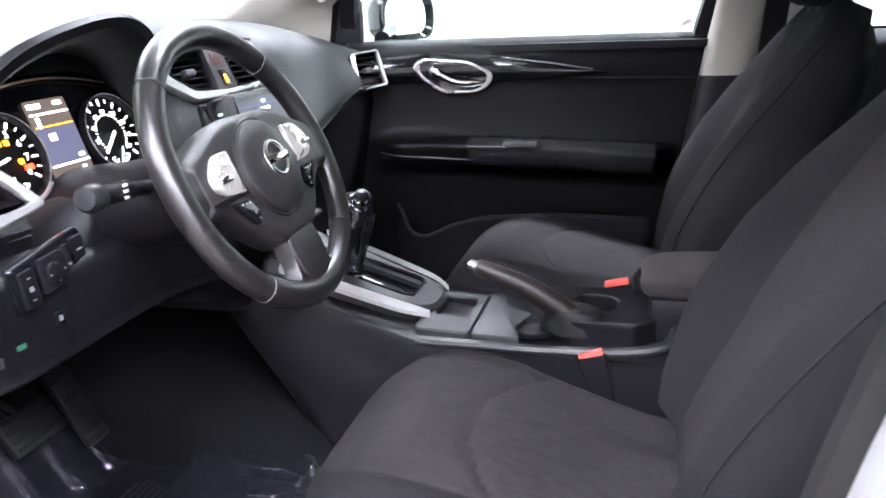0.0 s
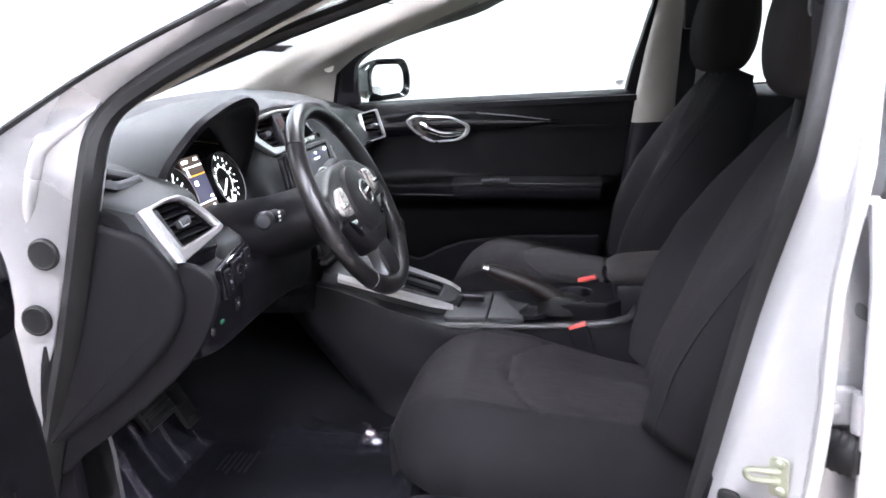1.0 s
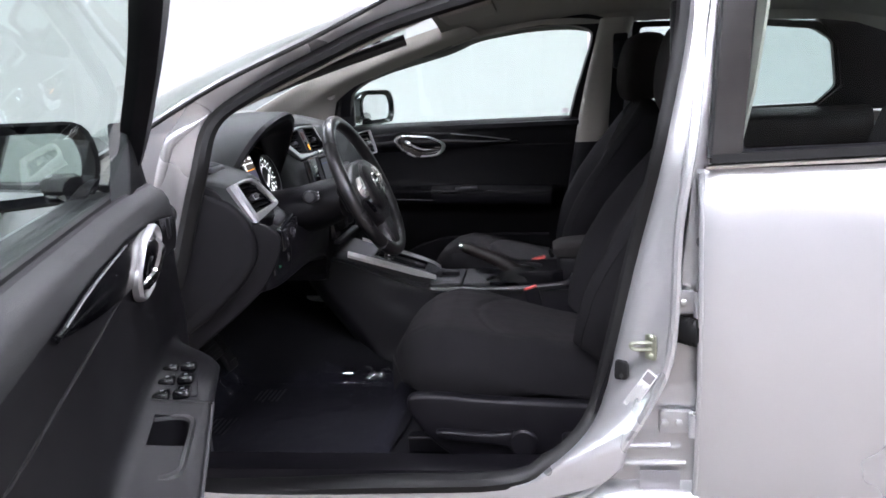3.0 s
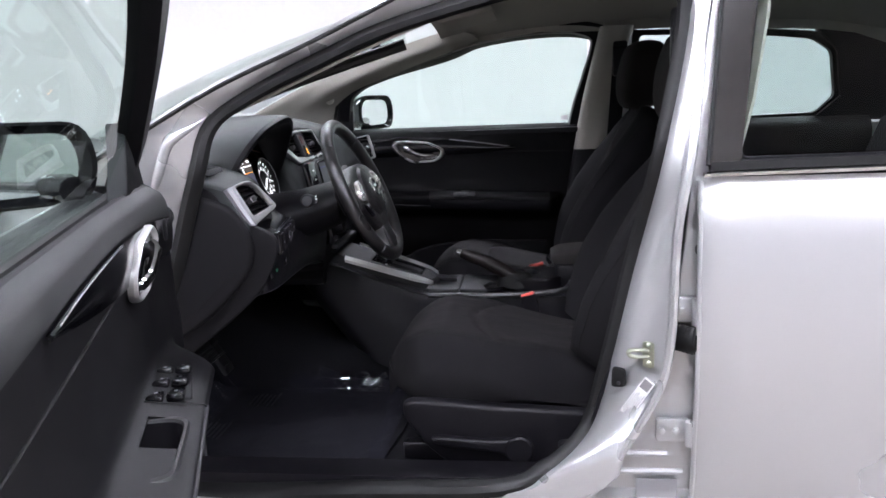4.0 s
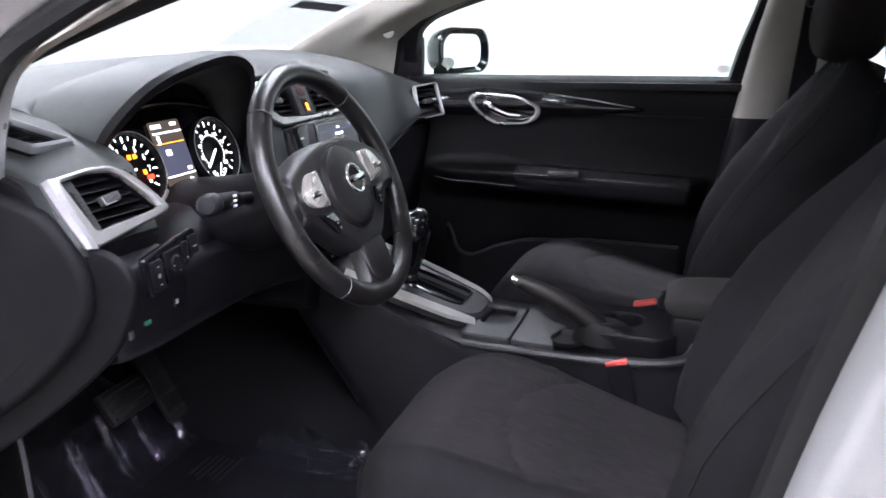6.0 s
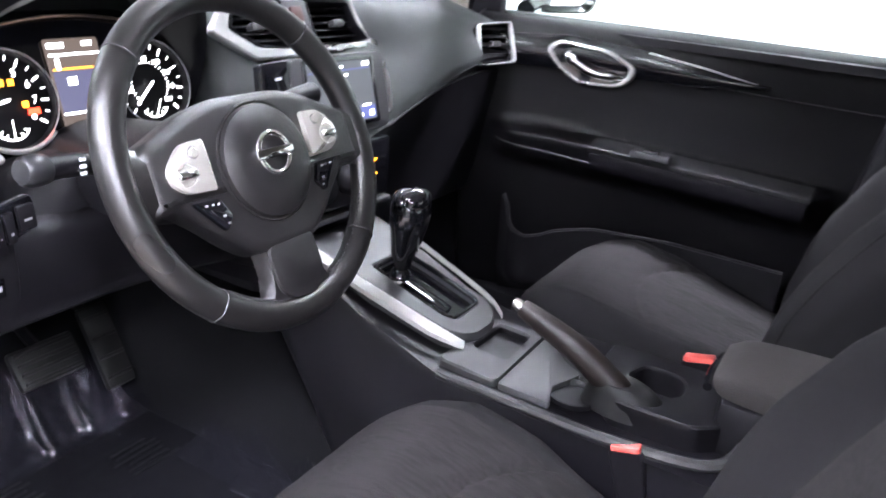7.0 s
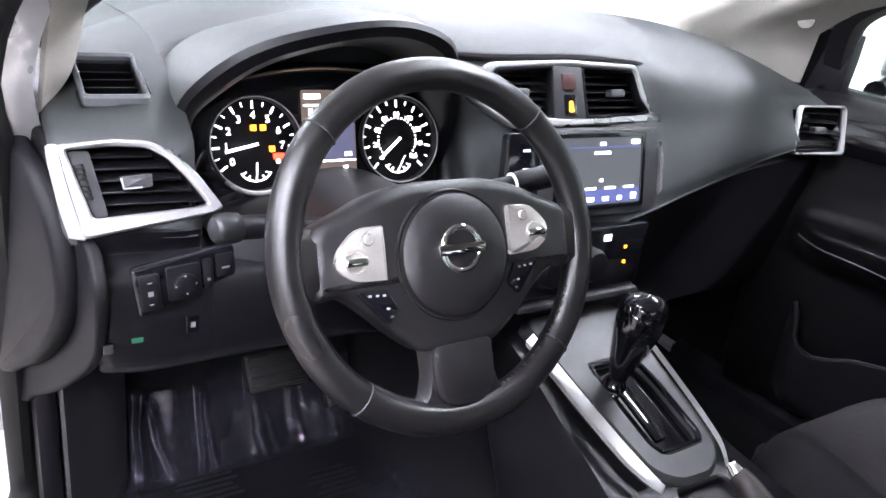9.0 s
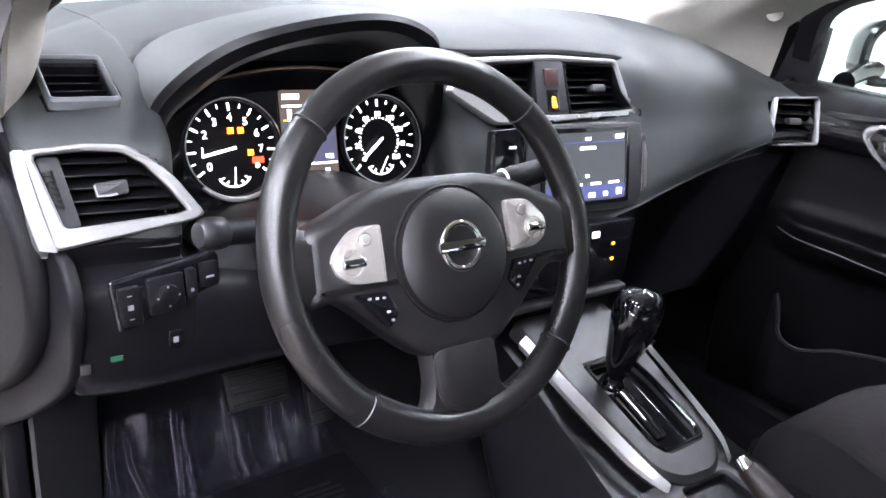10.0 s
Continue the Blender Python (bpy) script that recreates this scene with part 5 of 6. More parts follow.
vent(DF_OUT, DF, 0.009, 5, 0.008, louvre=False, rim_mat=mat("pale_grey_plastic", (0.11, 0.115, 0.12), 0.45, var=0.08), slat_angle=35)

part("pad_edge", tube(crom([(-0.335, -0.165, 1.034), (-0.314, -0.11, 1.036), (-0.313, -0.03, 1.038), (-0.313, 0.05, 1.039), (-0.312, 0.12, 1.036), (-0.308, 0.19, 1.030), (-0.294, 0.222, 1.012)], 6), 0.006, 8), M_HARD, dash, "black edge above the centre vents")

# screen
SC = plane_at((-0.213, 0.05, 0.893), (0.03, 1, 0), (-0.22, 0, 0.97))
screen = part("screen_unit", slab(rpoly([(-0.11, -0.066), (0.112, -0.066), (0.125, -0.03), (0.115, 0.062), (-0.105, 0.062), (-0.12, -0.02)], 0.01), 0.05, 0.004, SC @ pose(0, 0, -0.05)), M_GREY, dash, "grey-black infotainment unit")
part("display_frame", band(rpoly([(-0.088, -0.055, 0), (0.088, -0.055, 0), (0.086, 0.057, 0), (-0.086, 0.057, 0)], 0.005), rpoly([(-0.08, -0.048, 0), (0.08, -0.048, 0), (0.078, 0.05, 0), (-0.078, 0.05, 0)], 0.003), 0.004, SC @ pose(0, 0, -0.001), 0.001), M_GLOSS, screen)
M_SCREEN = glow("screen_glow", (0.12, 0.13, 0.155), 0.42)
M_SCREENB = glow("screen_blue", (0.10, 0.12, 0.36), 0.6)
disp = part("display", slab(rpoly([(-0.08, -0.048), (0.08, -0.048), (0.078, 0.05), (-0.078, 0.05)], 0.003), 0.002, 0.0, SC @ pose(0, 0, -0.001)), M_SCREEN, screen, "lit blue-grey touch screen")
part("blue_bar", box(0.156, 0.02, 0.0008, 0, SC @ pose(0, -0.036, 0.002)), M_SCREENB, disp, "blue lower screen bar")
part("blue_line", box(0.15, 0.002, 0.0008, 0, SC @ pose(0, 0.036, 0.002)), M_SCREENB, disp)
for x, y, w, h in [(0.064, 0.043, 0.016, 0.006), (0.0, 0.041, 0.01, 0.004), (0.0, 0.028, 0.03, 0.004), (0.0, -0.012, 0.006, 0.004), (-0.055, -0.024, 0.02, 0.003), (-0.02, -0.024, 0.02, 0.003), (0.018, -0.024, 0.02, 0.003), (0.055, -0.024, 0.02, 0.003), (-0.05, -0.040, 0.012, 0.007), (-0.02, -0.040, 0.014, 0.006), (0.01, -0.040, 0.012, 0.006), (0.038, -0.040, 0.008, 0.006), (0.066, -0.038, 0.01, 0.009)]:
    part("screen_text", box(w, h, 0.0008, 0, SC @ pose(x, y, 0.003)), M_LCDW, disp, "white screen text bar")
part("side_bar", slab(rpoly([(0.118, -0.045), (0.13, -0.035), (0.128, 0.02), (0.116, 0.045)], 0.004), 0.02, 0.003, SC @ pose(0, 0, -0.018)), M_SATIN, screen, "satin grey side bar")
part("side_panel", slab(rpoly([(-0.175, -0.06), (-0.115, -0.066), (-0.11, 0.06), (-0.165, 0.058)], 0.006), 0.02, 0.003, SC @ pose(0, 0, -0.02)), M_GLOSS, dash, "glossy black button panel")
for k in range(4):
    part("side_button", box(0.012, 0.004, 0.001, 0, SC @ pose(-0.137, 0.035 - 0.026 * k, 0.001)), M_LABEL, dash, "small white button mark")

# climate panel
HV = plane_at((-0.19, 0.02, 0.765), (0, 1, 0), (-0.12, 0, 0.98))
clim = part("climate_panel", slab(rpoly([(-0.12, -0.05), (0.12, -0.05), (0.135, 0.05), (-0.135, 0.05)], 0.012), 0.04, 0.004, HV @ pose(0, 0, -0.03)), M_GLOSS, dash, "black climate control panel")
for x in (-0.075, 0.0):
    part("climate_knob", lathe([(0.026, 0.0), (0.026, 0.012), (0.022, 0.022), (0.018, 0.023), (0.001, 0.023)], 28, HV @ pose(x + 0.01, -0.004, 0.010)), M_HARD, clim, "round grey climate knob")
part("white_lamp", box(0.014, 0.009, 0.001, 0, HV @ pose(0.045, 0.032, 0.011)), M_LCDW, clim, "lit white climate mark")
for y in (0.014, -0.010):
    part("amber_mark", box(0.005, 0.004, 0.001, 0, HV @ pose(0.085, y, 0.011)), M_ORANGE, clim, "small amber button lamp")
part("climate_lip", box(0.02, 0.24, 0.012, 0.005, pose(-0.175, 0.02, 0.708)), M_GREY, dash, "grey lip under the climate panel")

# switches beside the wheel
SW = plane_at((-0.162, -0.562, 0.83), (0, 1, 0.08), (-0.02, 0, 1))
sw = part("switch_plate", slab(rpoly([(-0.052, 0.022), (0.052, 0.032), (0.053, -0.002), (-0.049, -0.032)], 0.006), 0.012, 0.003, SW @ pose(0, 0, -0.006)), M_GLOSS, dash, "black switch plate")
for x, y, w, h in ((-0.036, -0.004, 0.020, 0.040), (-0.002, 0.001, 0.034, 0.038), (0.022, 0.006, 0.010, 0.032), (0.040, 0.012, 0.018, 0.026)):
    part("switch", slab(rpoly([(-w / 2, -h / 2), (w / 2, -h / 2), (w / 2, h / 2), (-w / 2, h / 2)], 0.003), 0.005, 0.0012, SW @ pose(x, y, 0.006)), M_HARD, sw, "small black push switch")
part("mirror_dial", lathe([(0.011, 0), (0.011, 0.004), (0.009, 0.005), (0.001, 0.005)], 24, SW @ pose(-0.002, 0.001, 0.011)), M_HARD, sw, "round mirror dial")
for x, y, w, h in ((-0.036, 0.008, 0.004, 0.001), (-0.036, -0.004, 0.005, 0.005), (-0.036, -0.016, 0.004, 0.001), (-0.002, 0.011, 0.0016, 0.0016), (-0.002, -0.009, 0.0016, 0.0016), (-0.012, 0.001, 0.0016, 0.0016), (0.008, 0.001, 0.0016, 0.0016), (0.022, 0.0, 0.003, 0.003), (0.040, 0.010, 0.008, 0.002)):
    part("switch_mark", box(w, h, 0.0006, 0, SW @ pose(x, y, 0.0165 if -0.013 < x < 0.009 else 0.0115)), M_MARK, sw, "white switch mark")
part("green_lamp", box(0.002, 0.011, 0.005, 0, pose(-0.169, -0.608, 0.762)), glow("green_lamp", (0.03, 0.4, 0.22), 0.16), dash, "small lit green sign")
part("lower_button", box(0.004, 0.014, 0.02, 0.001, pose(-0.169, -0.552, 0.772)), M_GLOSS, dash)
part("lower_button_mark", box(0.001, 0.005, 0.006, 0, pose(-0.166, -0.552, 0.772)), M_MARK, dash)
for y, z in ((-0.636, 0.755), (-0.535, 0.785)):
    part("screw_cover", box(0.004, 0.010, 0.012, 0.002, pose(-0.172, y, z)), M_GREY, dash)

# end panel beside the open door, flaring outwards to the door seal
def flare(bm):
    for v in bm.verts:
        v.co.y -= 0.24 * max(0.0, -0.185 - v.co.x)


END = [(-0.319, 0.947), (-0.242, 0.913), (-0.215, 0.875), (-0.179, 0.862), (-0.153, 0.841), (-0.151, 0.811), (-0.17, 0.765), (-0.205, 0.714), (-0.287, 0.642), (-0.381, 0.576), (-0.429, 0.554), (-0.419, 0.739)]
ep = slab([(q.x, q.y) for q in crom([(*q, 0) for q in END], 4, True)], 0.014, 0.005, seg=3)
ep.transform(Matrix.Translation((0, -0.650, 0)) @ XZ)
flare(ep)
M_END = mat("matt_side_panel", (0.0075, 0.0072, 0.0085), 0.55, var=0.15, bump=0.3, bump_scale=900, spec=0.16)
wing = part("end_panel", ep, M_END, dash, "black curved side panel")
END2 = [(-0.341, 0.941), (-0.295, 0.939), (-0.262, 0.927), (-0.236, 0.912), (-0.207, 0.871), (-0.195, 0.817), (-0.214, 0.763), (-0.28, 0.691), (-0.355, 0.638), (-0.416, 0.608), (-0.406, 0.738)]
ep = slab([(q.x, q.y) for q in crom([(*q, 0) for q in END2], 4, True)], 0.024, 0.010, seg=3)
ep.transform(Matrix.Translation((0, -0.674, 0)) @ XZ)
flare(ep)
part("raised_cover", ep, M_END, wing)

# ---- steering wheel ----
TW = radians(24)
wheel = thing("steering_wheel", "black leather steering wheel with silver button pods", "steering wheel", at=plane_at((-0.025, -0.337, 0.90), (0, 1, 0), (-math.sin(TW), 0, math.cos(TW))))
ring = [(0.1735 * math.cos(2 * math.pi * k / 96), 0.1735 * math.sin(2 * math.pi * k / 96), 0) for k in range(96)]
rim = part("rim", tube(ring, 0.0168, 16, True, 0.92), M_LEATHER, wheel)
for a in (47, 137, 230, 316):
    c, d = Vector((0.1735 * math.cos(radians(a)), 0.1735 * math.sin(radians(a)), 0)), Vector((math.cos(radians(a)), math.sin(radians(a)), 0))
    part("rim_seam", tube([c + d * 0.0170 * math.cos(q) + Vector((0, 0, 0.0158 * math.sin(q))) for q in [2 * math.pi * k / 24 for k in range(24)]], 0.0011, 6, True), M_GREY, rim, "grey leather joint")
b = bmesh.new()
for k in range(30):
    a = radians(278 + 62 * k / 29)
    box(0.0055, 0.0012, 0.0012, 0, pose(0.158 * math.cos(a), 0.158 * math.sin(a), 0.006, 0, 0, math.degrees(a) + 25), bm=b)
    a = radians(232 + 30 * k / 29)
    box(0.0055, 0.0012, 0.0012, 0, pose(0.158 * math.cos(a), 0.158 * math.sin(a), 0.006, 0, 0, math.degrees(a) + 25), bm=b)
tagged(part("stitching", b, M_GREY, rim, "grey stitching"), kind="stuff")
HALF = [(0.045, 0.067), (0.085, 0.058), (0.118, 0.043), (0.152, 0.030), (0.154, -0.040), (0.126, -0.033), (0.099, -0.054), (0.072, -0.080), (0.041, -0.103)]
HUB = [(-x, y) for x, y in reversed(HALF)] + HALF
M_WHEEL = mat("wheel_soft_plastic", (0.0125, 0.0115, 0.0125), 0.33, var=0.12, bump=0.3, bump_scale=1000)
part("hub", slab(rpoly([(*q, 0) for q in HUB], 0.014), 0.046, 0.013, pose(0, 0, -0.032), 4), M_WHEEL, wheel)
part("airbag_cover", lathe([(0.066, -0.01), (0.066, 0.013), (0.0645, 0.0165), (0.0635, 0.0150), (0.0620, 0.0150), (0.0605, 0.0205), (0.054, 0.0245), (0.035, 0.028), (0.018, 0.029), (0.001, 0.029)], 56, pose(-0.003, -0.008, 0)), M_WHEEL, wheel, "round airbag cover")
for s in (-1, 1):
    part("spoke", loft([[Vector((s * x, y + dy, z + dz)) for dy, dz in ((-h, 0), (-h * 0.6, 0.010), (h * 0.6, 0.010), (h, 0), (h * 0.6, -0.014), (-h * 0.6, -0.014))] for x, y, h, z in ((0.128, 0.0, 0.030, 0.002), (0.148, -0.003, 0.034, 0.002), (0.164, -0.005, 0.042, 0.0), (0.178, -0.005, 0.056, 0.0))]), M_LEATHER, wheel)
    dx, dy = (-0.005, 0.0) if s < 0 else (-0.012, 0.008)
    pod = part("button_pod", slab(rpoly([(s * 0.076, 0.028), (s * 0.076, -0.024), (s * 0.112, -0.022), (s * 0.127, -0.010), (s * 0.127, 0.006), (s * 0.105, 0.028)], [0.003, 0.003, 0.012, 0.012, 0.012, 0.012]), 0.010, 0.003, pose(dx, dy, 0.011)), M_POD, wheel, "satin silver button pod")
    rc = pose(s * 0.109 + dx, -0.003 + dy, 0.0205)
    part("rocker_dish", lathe([(0.0125, 0.0), (0.0122, 0.0014), (0.0108, 0.0016), (0.0098, 0.0006), (0.001, 0.0004)], 28, rc), M_POD, pod, "round dished switch surround")
    part("rocker", box(0.024, 0.0085, 0.006, 0.0028, rc @ pose(0, 0, 0.003), 3), M_CHROME, pod, "bright rocker switch")
    part("button_gap", lathe([(0.0062, 0.0), (0.0061, 0.0007), (0.001, 0.0008)], 24, pose(s * 0.094 + dx, 0.0165 + dy, 0.0207)), M_GREY, pod, "dark gap round the button")
    part("small_button", lathe([(0.0053, 0.0), (0.0052, 0.0018), (0.0044, 0.0026), (0.001, 0.0028)], 24, pose(s * 0.094 + dx, 0.0165 + dy, 0.0208)), M_POD, pod)
    lowb = part("button_pad", slab(rpoly([(s * 0.112, -0.030), (s * 0.078, -0.032), (s * 0.068, -0.052), (s * 0.080, -0.066)], 0.004), 0.008, 0.002, pose(dx * 0.8, dy, 0.011)), M_GLOSS, wheel, "glossy black button cluster")
    for x, y, w in ((0.098, -0.036, 0.005), (0.090, -0.0365, 0.004), (0.083, -0.037, 0.004), (0.080, -0.050, 0.005), (0.077, -0.058, 0.004)):
        part("button_mark", box(w * 0.75, 0.0021, 0.0006, 0, pose(s * x + dx * 0.8, y + dy, 0.0195)), M_MARK, lowb, "white button mark")
part("lower_spoke", loft([[Vector((x + dx, y, z + dz)) for dx, dz in ((-h, -0.012), (-h, 0.002), (-h * 0.9, 0.008), (h * 0.9, 0.008), (h, 0.002), (h, -0.012))] for x, y, h, z in ((0.0, -0.085, 0.046, 0.0), (0.0, -0.105, 0.041, 0.0), (0.0, -0.125, 0.040, -0.001), (0.0, -0.145, 0.045, -0.001), (0.0, -0.160, 0.058, -0.001), (0.0, -0.172, 0.078, 0.0))]), M_WHEEL, wheel, "black lower spoke")
part("spoke_inlay", slab(rpoly([(-0.036, -0.094), (0.034, -0.092), (0.0365, -0.118), (0.035, -0.145), (0.018, -0.161), (-0.016, -0.160), (-0.035, -0.148), (-0.038, -0.118)], 0.012), 0.008, 0.004, pose(0, 0, 0.005)), M_WHEEL, wheel, "dark spoke inlay")
part("emblem_ring", tube([(0.0215 * math.cos(2 * math.pi * k / 40) - 0.003, 0.0215 * math.sin(2 * math.pi * k / 40) - 0.002, 0.0295) for k in range(40)], 0.0033, 10, True), M_CHROME, wheel, "plain chrome ring emblem")
part("emblem_bar", box(0.054, 0.011, 0.006, 0.002, pose(-0.003, -0.002, 0.0305)), M_CHROME, wheel, "plain chrome emblem bar")

M_STALK = mat("pale_grey_plastic", (0.014, 0.014, 0.016), 0.35, var=0.1)
col = thing("steering_column", "black steering column shroud with two stalks", "steering column")
part("shroud", loft(smooth_rings([[Vector((x, -0.337 + w * math.cos(a), z + h * math.sin(a))) for a in [2 * math.pi * k / 28 for k in range(28)]] for x, w, h, z in ((-0.30, 0.10, 0.062, 0.83), (-0.20, 0.10, 0.062, 0.842), (-0.12, 0.092, 0.060, 0.862), (-0.075, 0.080, 0.052, 0.876))], 3)), M_HARD, col)
stalk = part("stalk", tube(crom([(-0.135, -0.40, 0.885), (-0.125, -0.44, 0.892), (-0.118, -0.485, 0.899), (-0.112, -0.53, 0.904)], 5), [0.009] * 8 + [0.012] * 8, 12), M_HARD, col, "black light stalk")
part("stalk_end", lathe([(0.012, 0), (0.0145, 0.003), (0.0155, 0.014), (0.0145, 0.024), (0.011, 0.028), (0.001, 0.029)], 24, plane_at((-0.114, -0.522, 0.903), (0.95, 0.2, 0), (0, 0.1, 1))), M_STALK, stalk, "grey turning stalk end")
for k in range(3):
    part("stalk_mark", box(0.002, 0.006, 0.003, 0, pose(-0.104, -0.49, 0.908 - 0.007 * k)), M_LABEL, stalk, "white stalk mark")
stalk = part("stalk", tube(crom([(-0.135, -0.28, 0.895), (-0.128, -0.235, 0.911), (-0.122, -0.19, 0.921), (-0.118, -0.135, 0.931)], 5), [0.009] * 6 + [0.0115] * 5 + [0.0145] * 5, 12), M_HARD, col, "black wiper stalk")
part("stalk_ring", lathe([(0.0125, 0), (0.0145, 0.0005), (0.0145, 0.0025), (0.0125, 0.003)], 20, plane_at((-0.1215, -0.186, 0.9217), (0.97, -0.1, 0), (0, -0.17, 1))), M_LABEL, stalk, "white ring on the stalk")


# ---- seats ----
def cush_w(x):
    return lerp([0.035, 0.06, 0.09, 0.13, 0.19, 0.28, 0.36, 0.46, 0.60], [0.10, 0.150, 0.19, 0.220, 0.238, 0.236, 0.218, 0.195, 0.19], x)


def cush_top(x, v):
    """Height of the cushion at x, v from -1 to 1 across."""
    z = lerp([0.035, 0.06, 0.09, 0.125, 0.18, 0.28, 0.40, 0.52, 0.60], [0.485, 0.528, 0.558, 0.578, 0.589, 0.580, 0.555, 0.530, 0.52], x)
    rear = ease(0.23, 0.42, x)
    bol = 0.010 * ease(0.60, 0.84, abs(v)) * ease(0.05, 0.25, x) * (1 - rear) - (0.085 + 0.03 * rear) * max(0.0, (abs(v) - 0.62) / 0.38) ** 2.3
    groove = -0.003 * math.exp(-((abs(v) - 0.66) / 0.035) ** 2) * ease(0.04, 0.10, x)
    useam = -0.009 * math.exp(-((x - (0.30 - 0.055 * (1 - (v / 0.6) ** 2))) / 0.008) ** 2) if abs(v) < 0.66 else 0.0
    puff = 0.006 * math.cos(v * 4.0) * ease(0.1, 0.3, x)
    return z - 0.012 * (1 - v * v) * ease(0.15, 0.3, x) + bol + groove + useam + puff + 0.002 * noise.noise(Vector((x * 14, v * 5, 0)))


LEAN_B = radians(25)
B_D = [-0.04, 0.0, 0.076, 0.152, 0.237, 0.322, 0.398, 0.460, 0.505, 0.532, 0.545]
B_W = [0.20, 0.215, 0.232, 0.243, 0.25, 0.247, 0.235, 0.216, 0.192, 0.160, 0.125]
B_TH = [0.10, 0.11, 0.115, 0.115, 0.11, 0.105, 0.10, 0.09, 0.08, 0.06, 0.03]
B_BO = [0.03, 0.045, 0.062, 0.066, 0.060, 0.044, 0.026, 0.012, 0.004, 0.0, 0.0]


def back_point(d, v, off=0.0, lean=LEAN_B):
    o = Vector((0.515 + math.sin(lean) * d, 0, 0.565 + math.cos(lean) * d))
    f = Vector((-math.cos(lean), 0, math.sin(lean)))
    bo = lerp(B_D, B_BO, d)
    h = bo * ease(0.45, 0.80, abs(v)) - 0.062 * max(0.0, (abs(v) - 0.70) / 0.30) ** 2.2 - 0.006 * math.exp(-((abs(v) - 0.52) / 0.035) ** 2) + 0.012 * math.sin(math.pi * d / 0.5) * (1 - v * v) + 0.0025 * noise.noise(Vector((d * 12, v * 4, 3)))
    return o + Vector((0, v * lerp(B_D, B_W, d), 0)) + f * (h + off)


def seat(cy, s, label, lean=LEAN_B):
    t = thing("front_seat", label, "car seat", "front seats", pose(0, cy, 0) if s < 0 else pose(-0.012, cy, 0.012))
    vs = [k / 32 - 1 for k in range(65)]
    xs = [0.035, 0.039, 0.045, 0.053, 0.063, 0.075, 0.088] + [0.10 + k * 0.01 for k in range(51)]
    rows = []
    for x in xs:
        w = cush_w(x)
        r = [Vector((x, v * w, cush_top(x, v))) for v in vs]
        zb = lerp([0.035, 0.07, 0.2, 0.6], [0.485, 0.445, 0.432, 0.43], x)
        e = r[-1].z
        r += [Vector((x, w * 1.0, e - (e - zb) * 0.5)), Vector((x, w * 0.97, zb))] + [Vector((x, w * k, zb)) for k in (0.6, 0.2, -0.2, -0.6)] + [Vector((x, -w * 0.97, zb)), Vector((x, -w, e - (e - zb) * 0.5))]
        rows.append(r)
    cu = part("cushion", loft(rows), M_FABRIC, t, "black cloth cushion", sharp=70)
    part("cushion_insert", sheet([[Vector((x, v * cush_w(x), cush_top(x, v) + 0.0015)) for v in [-0.645 + 1.29 * k / 40 for k in range(41)]] for x in xs[5:-3]]), M_INSERT, cu, "streaked grey cloth insert")
    part("piping", tube([Vector((0.037, v * cush_w(0.037), cush_top(0.037, v))) for v in vs[3:-3]], 0.0013, 6), M_PIPE, cu, "dark piping seam")
    # side cover of the cushion in dark cloth ends in a plastic valance
    ds = [-0.04, -0.02, 0.0] + [0.02 + k * 0.02 for k in range(26)]
    ds = [d for d in ds if d < 0.535] + [0.545]
    rows = []
    bv = [k / 20 - 1 for k in range(41)]
    f = Vector((-math.cos(lean), 0, math.sin(lean)))
    for d in ds:
        r = [back_point(d, v, 0.0, lean) for v in bv]
        o = Vector((0.515 + math.sin(lean) * d, 0, 0.565 + math.cos(lean) * d))
        th, w = lerp(B_D, B_TH, d), lerp(B_D, B_W, d)
        r += [o + Vector((0, w * k, 0)) - f * th * q for k, q in ((0.99, 0.75), (0.93, 1.0), (0.4, 1.05), (-0.4, 1.05), (-0.93, 1.0), (-0.99, 0.75))]
        rows.append(r)
    bk = part("backrest", loft(rows), M_FABRIC, t, "black cloth backrest", sharp=70)
    part("backrest_insert", sheet([[back_point(d, v, 0.0015, lean) for v in [-0.50 + k * 0.05 for k in range(21)]] for d in ds[1:-2]]), M_INSERT, bk, "streaked grey cloth insert")
    for k in (-1, 1):
        part("piping", tube([back_point(d, k * 0.885, 0.001, lean) for d in ds[:-3]], 0.0013, 6), M_PIPE, bk, "dark piping seam")
    rows = []
    for d, w, th in ((0.0, 0.080, 0.03), (0.012, 0.115, 0.050), (0.05, 0.144, 0.066), (0.11, 0.152, 0.070), (0.17, 0.140, 0.062), (0.20, 0.114, 0.048), (0.210, 0.075, 0.02)):
        o = Vector((0.742 + 0.12 * d, 0, 1.041 + d))
        rows.append([o + Vector((th * math.copysign(abs(math.cos(a)) ** 0.7, math.cos(a)), w * math.copysign(abs(math.sin(a)) ** 0.6, math.sin(a)), 0)) for a in [2 * math.pi * k / 36 for k in range(36)]])
    hr = part("headrest", loft(smooth_rings(rows, 4)), M_HEAD, t, "black cloth headrest")
    part("headrest_piping", tube([Vector((0.742 + 0.12 * d - th * 0.75, w, 1.041 + d)) for d, w, th in ((0.02, -0.09, 0.05), (0.05, -0.115, 0.06), (0.11, -0.12, 0.063), (0.165, -0.105, 0.055), (0.185, -0.05, 0.045), (0.188, 0.0, 0.045), (0.185, 0.05, 0.045), (0.165, 0.105, 0.055), (0.11, 0.12, 0.063), (0.05, 0.115, 0.06), (0.02, 0.09, 0.05))], 0.0013, 6), M_PIPE, hr)
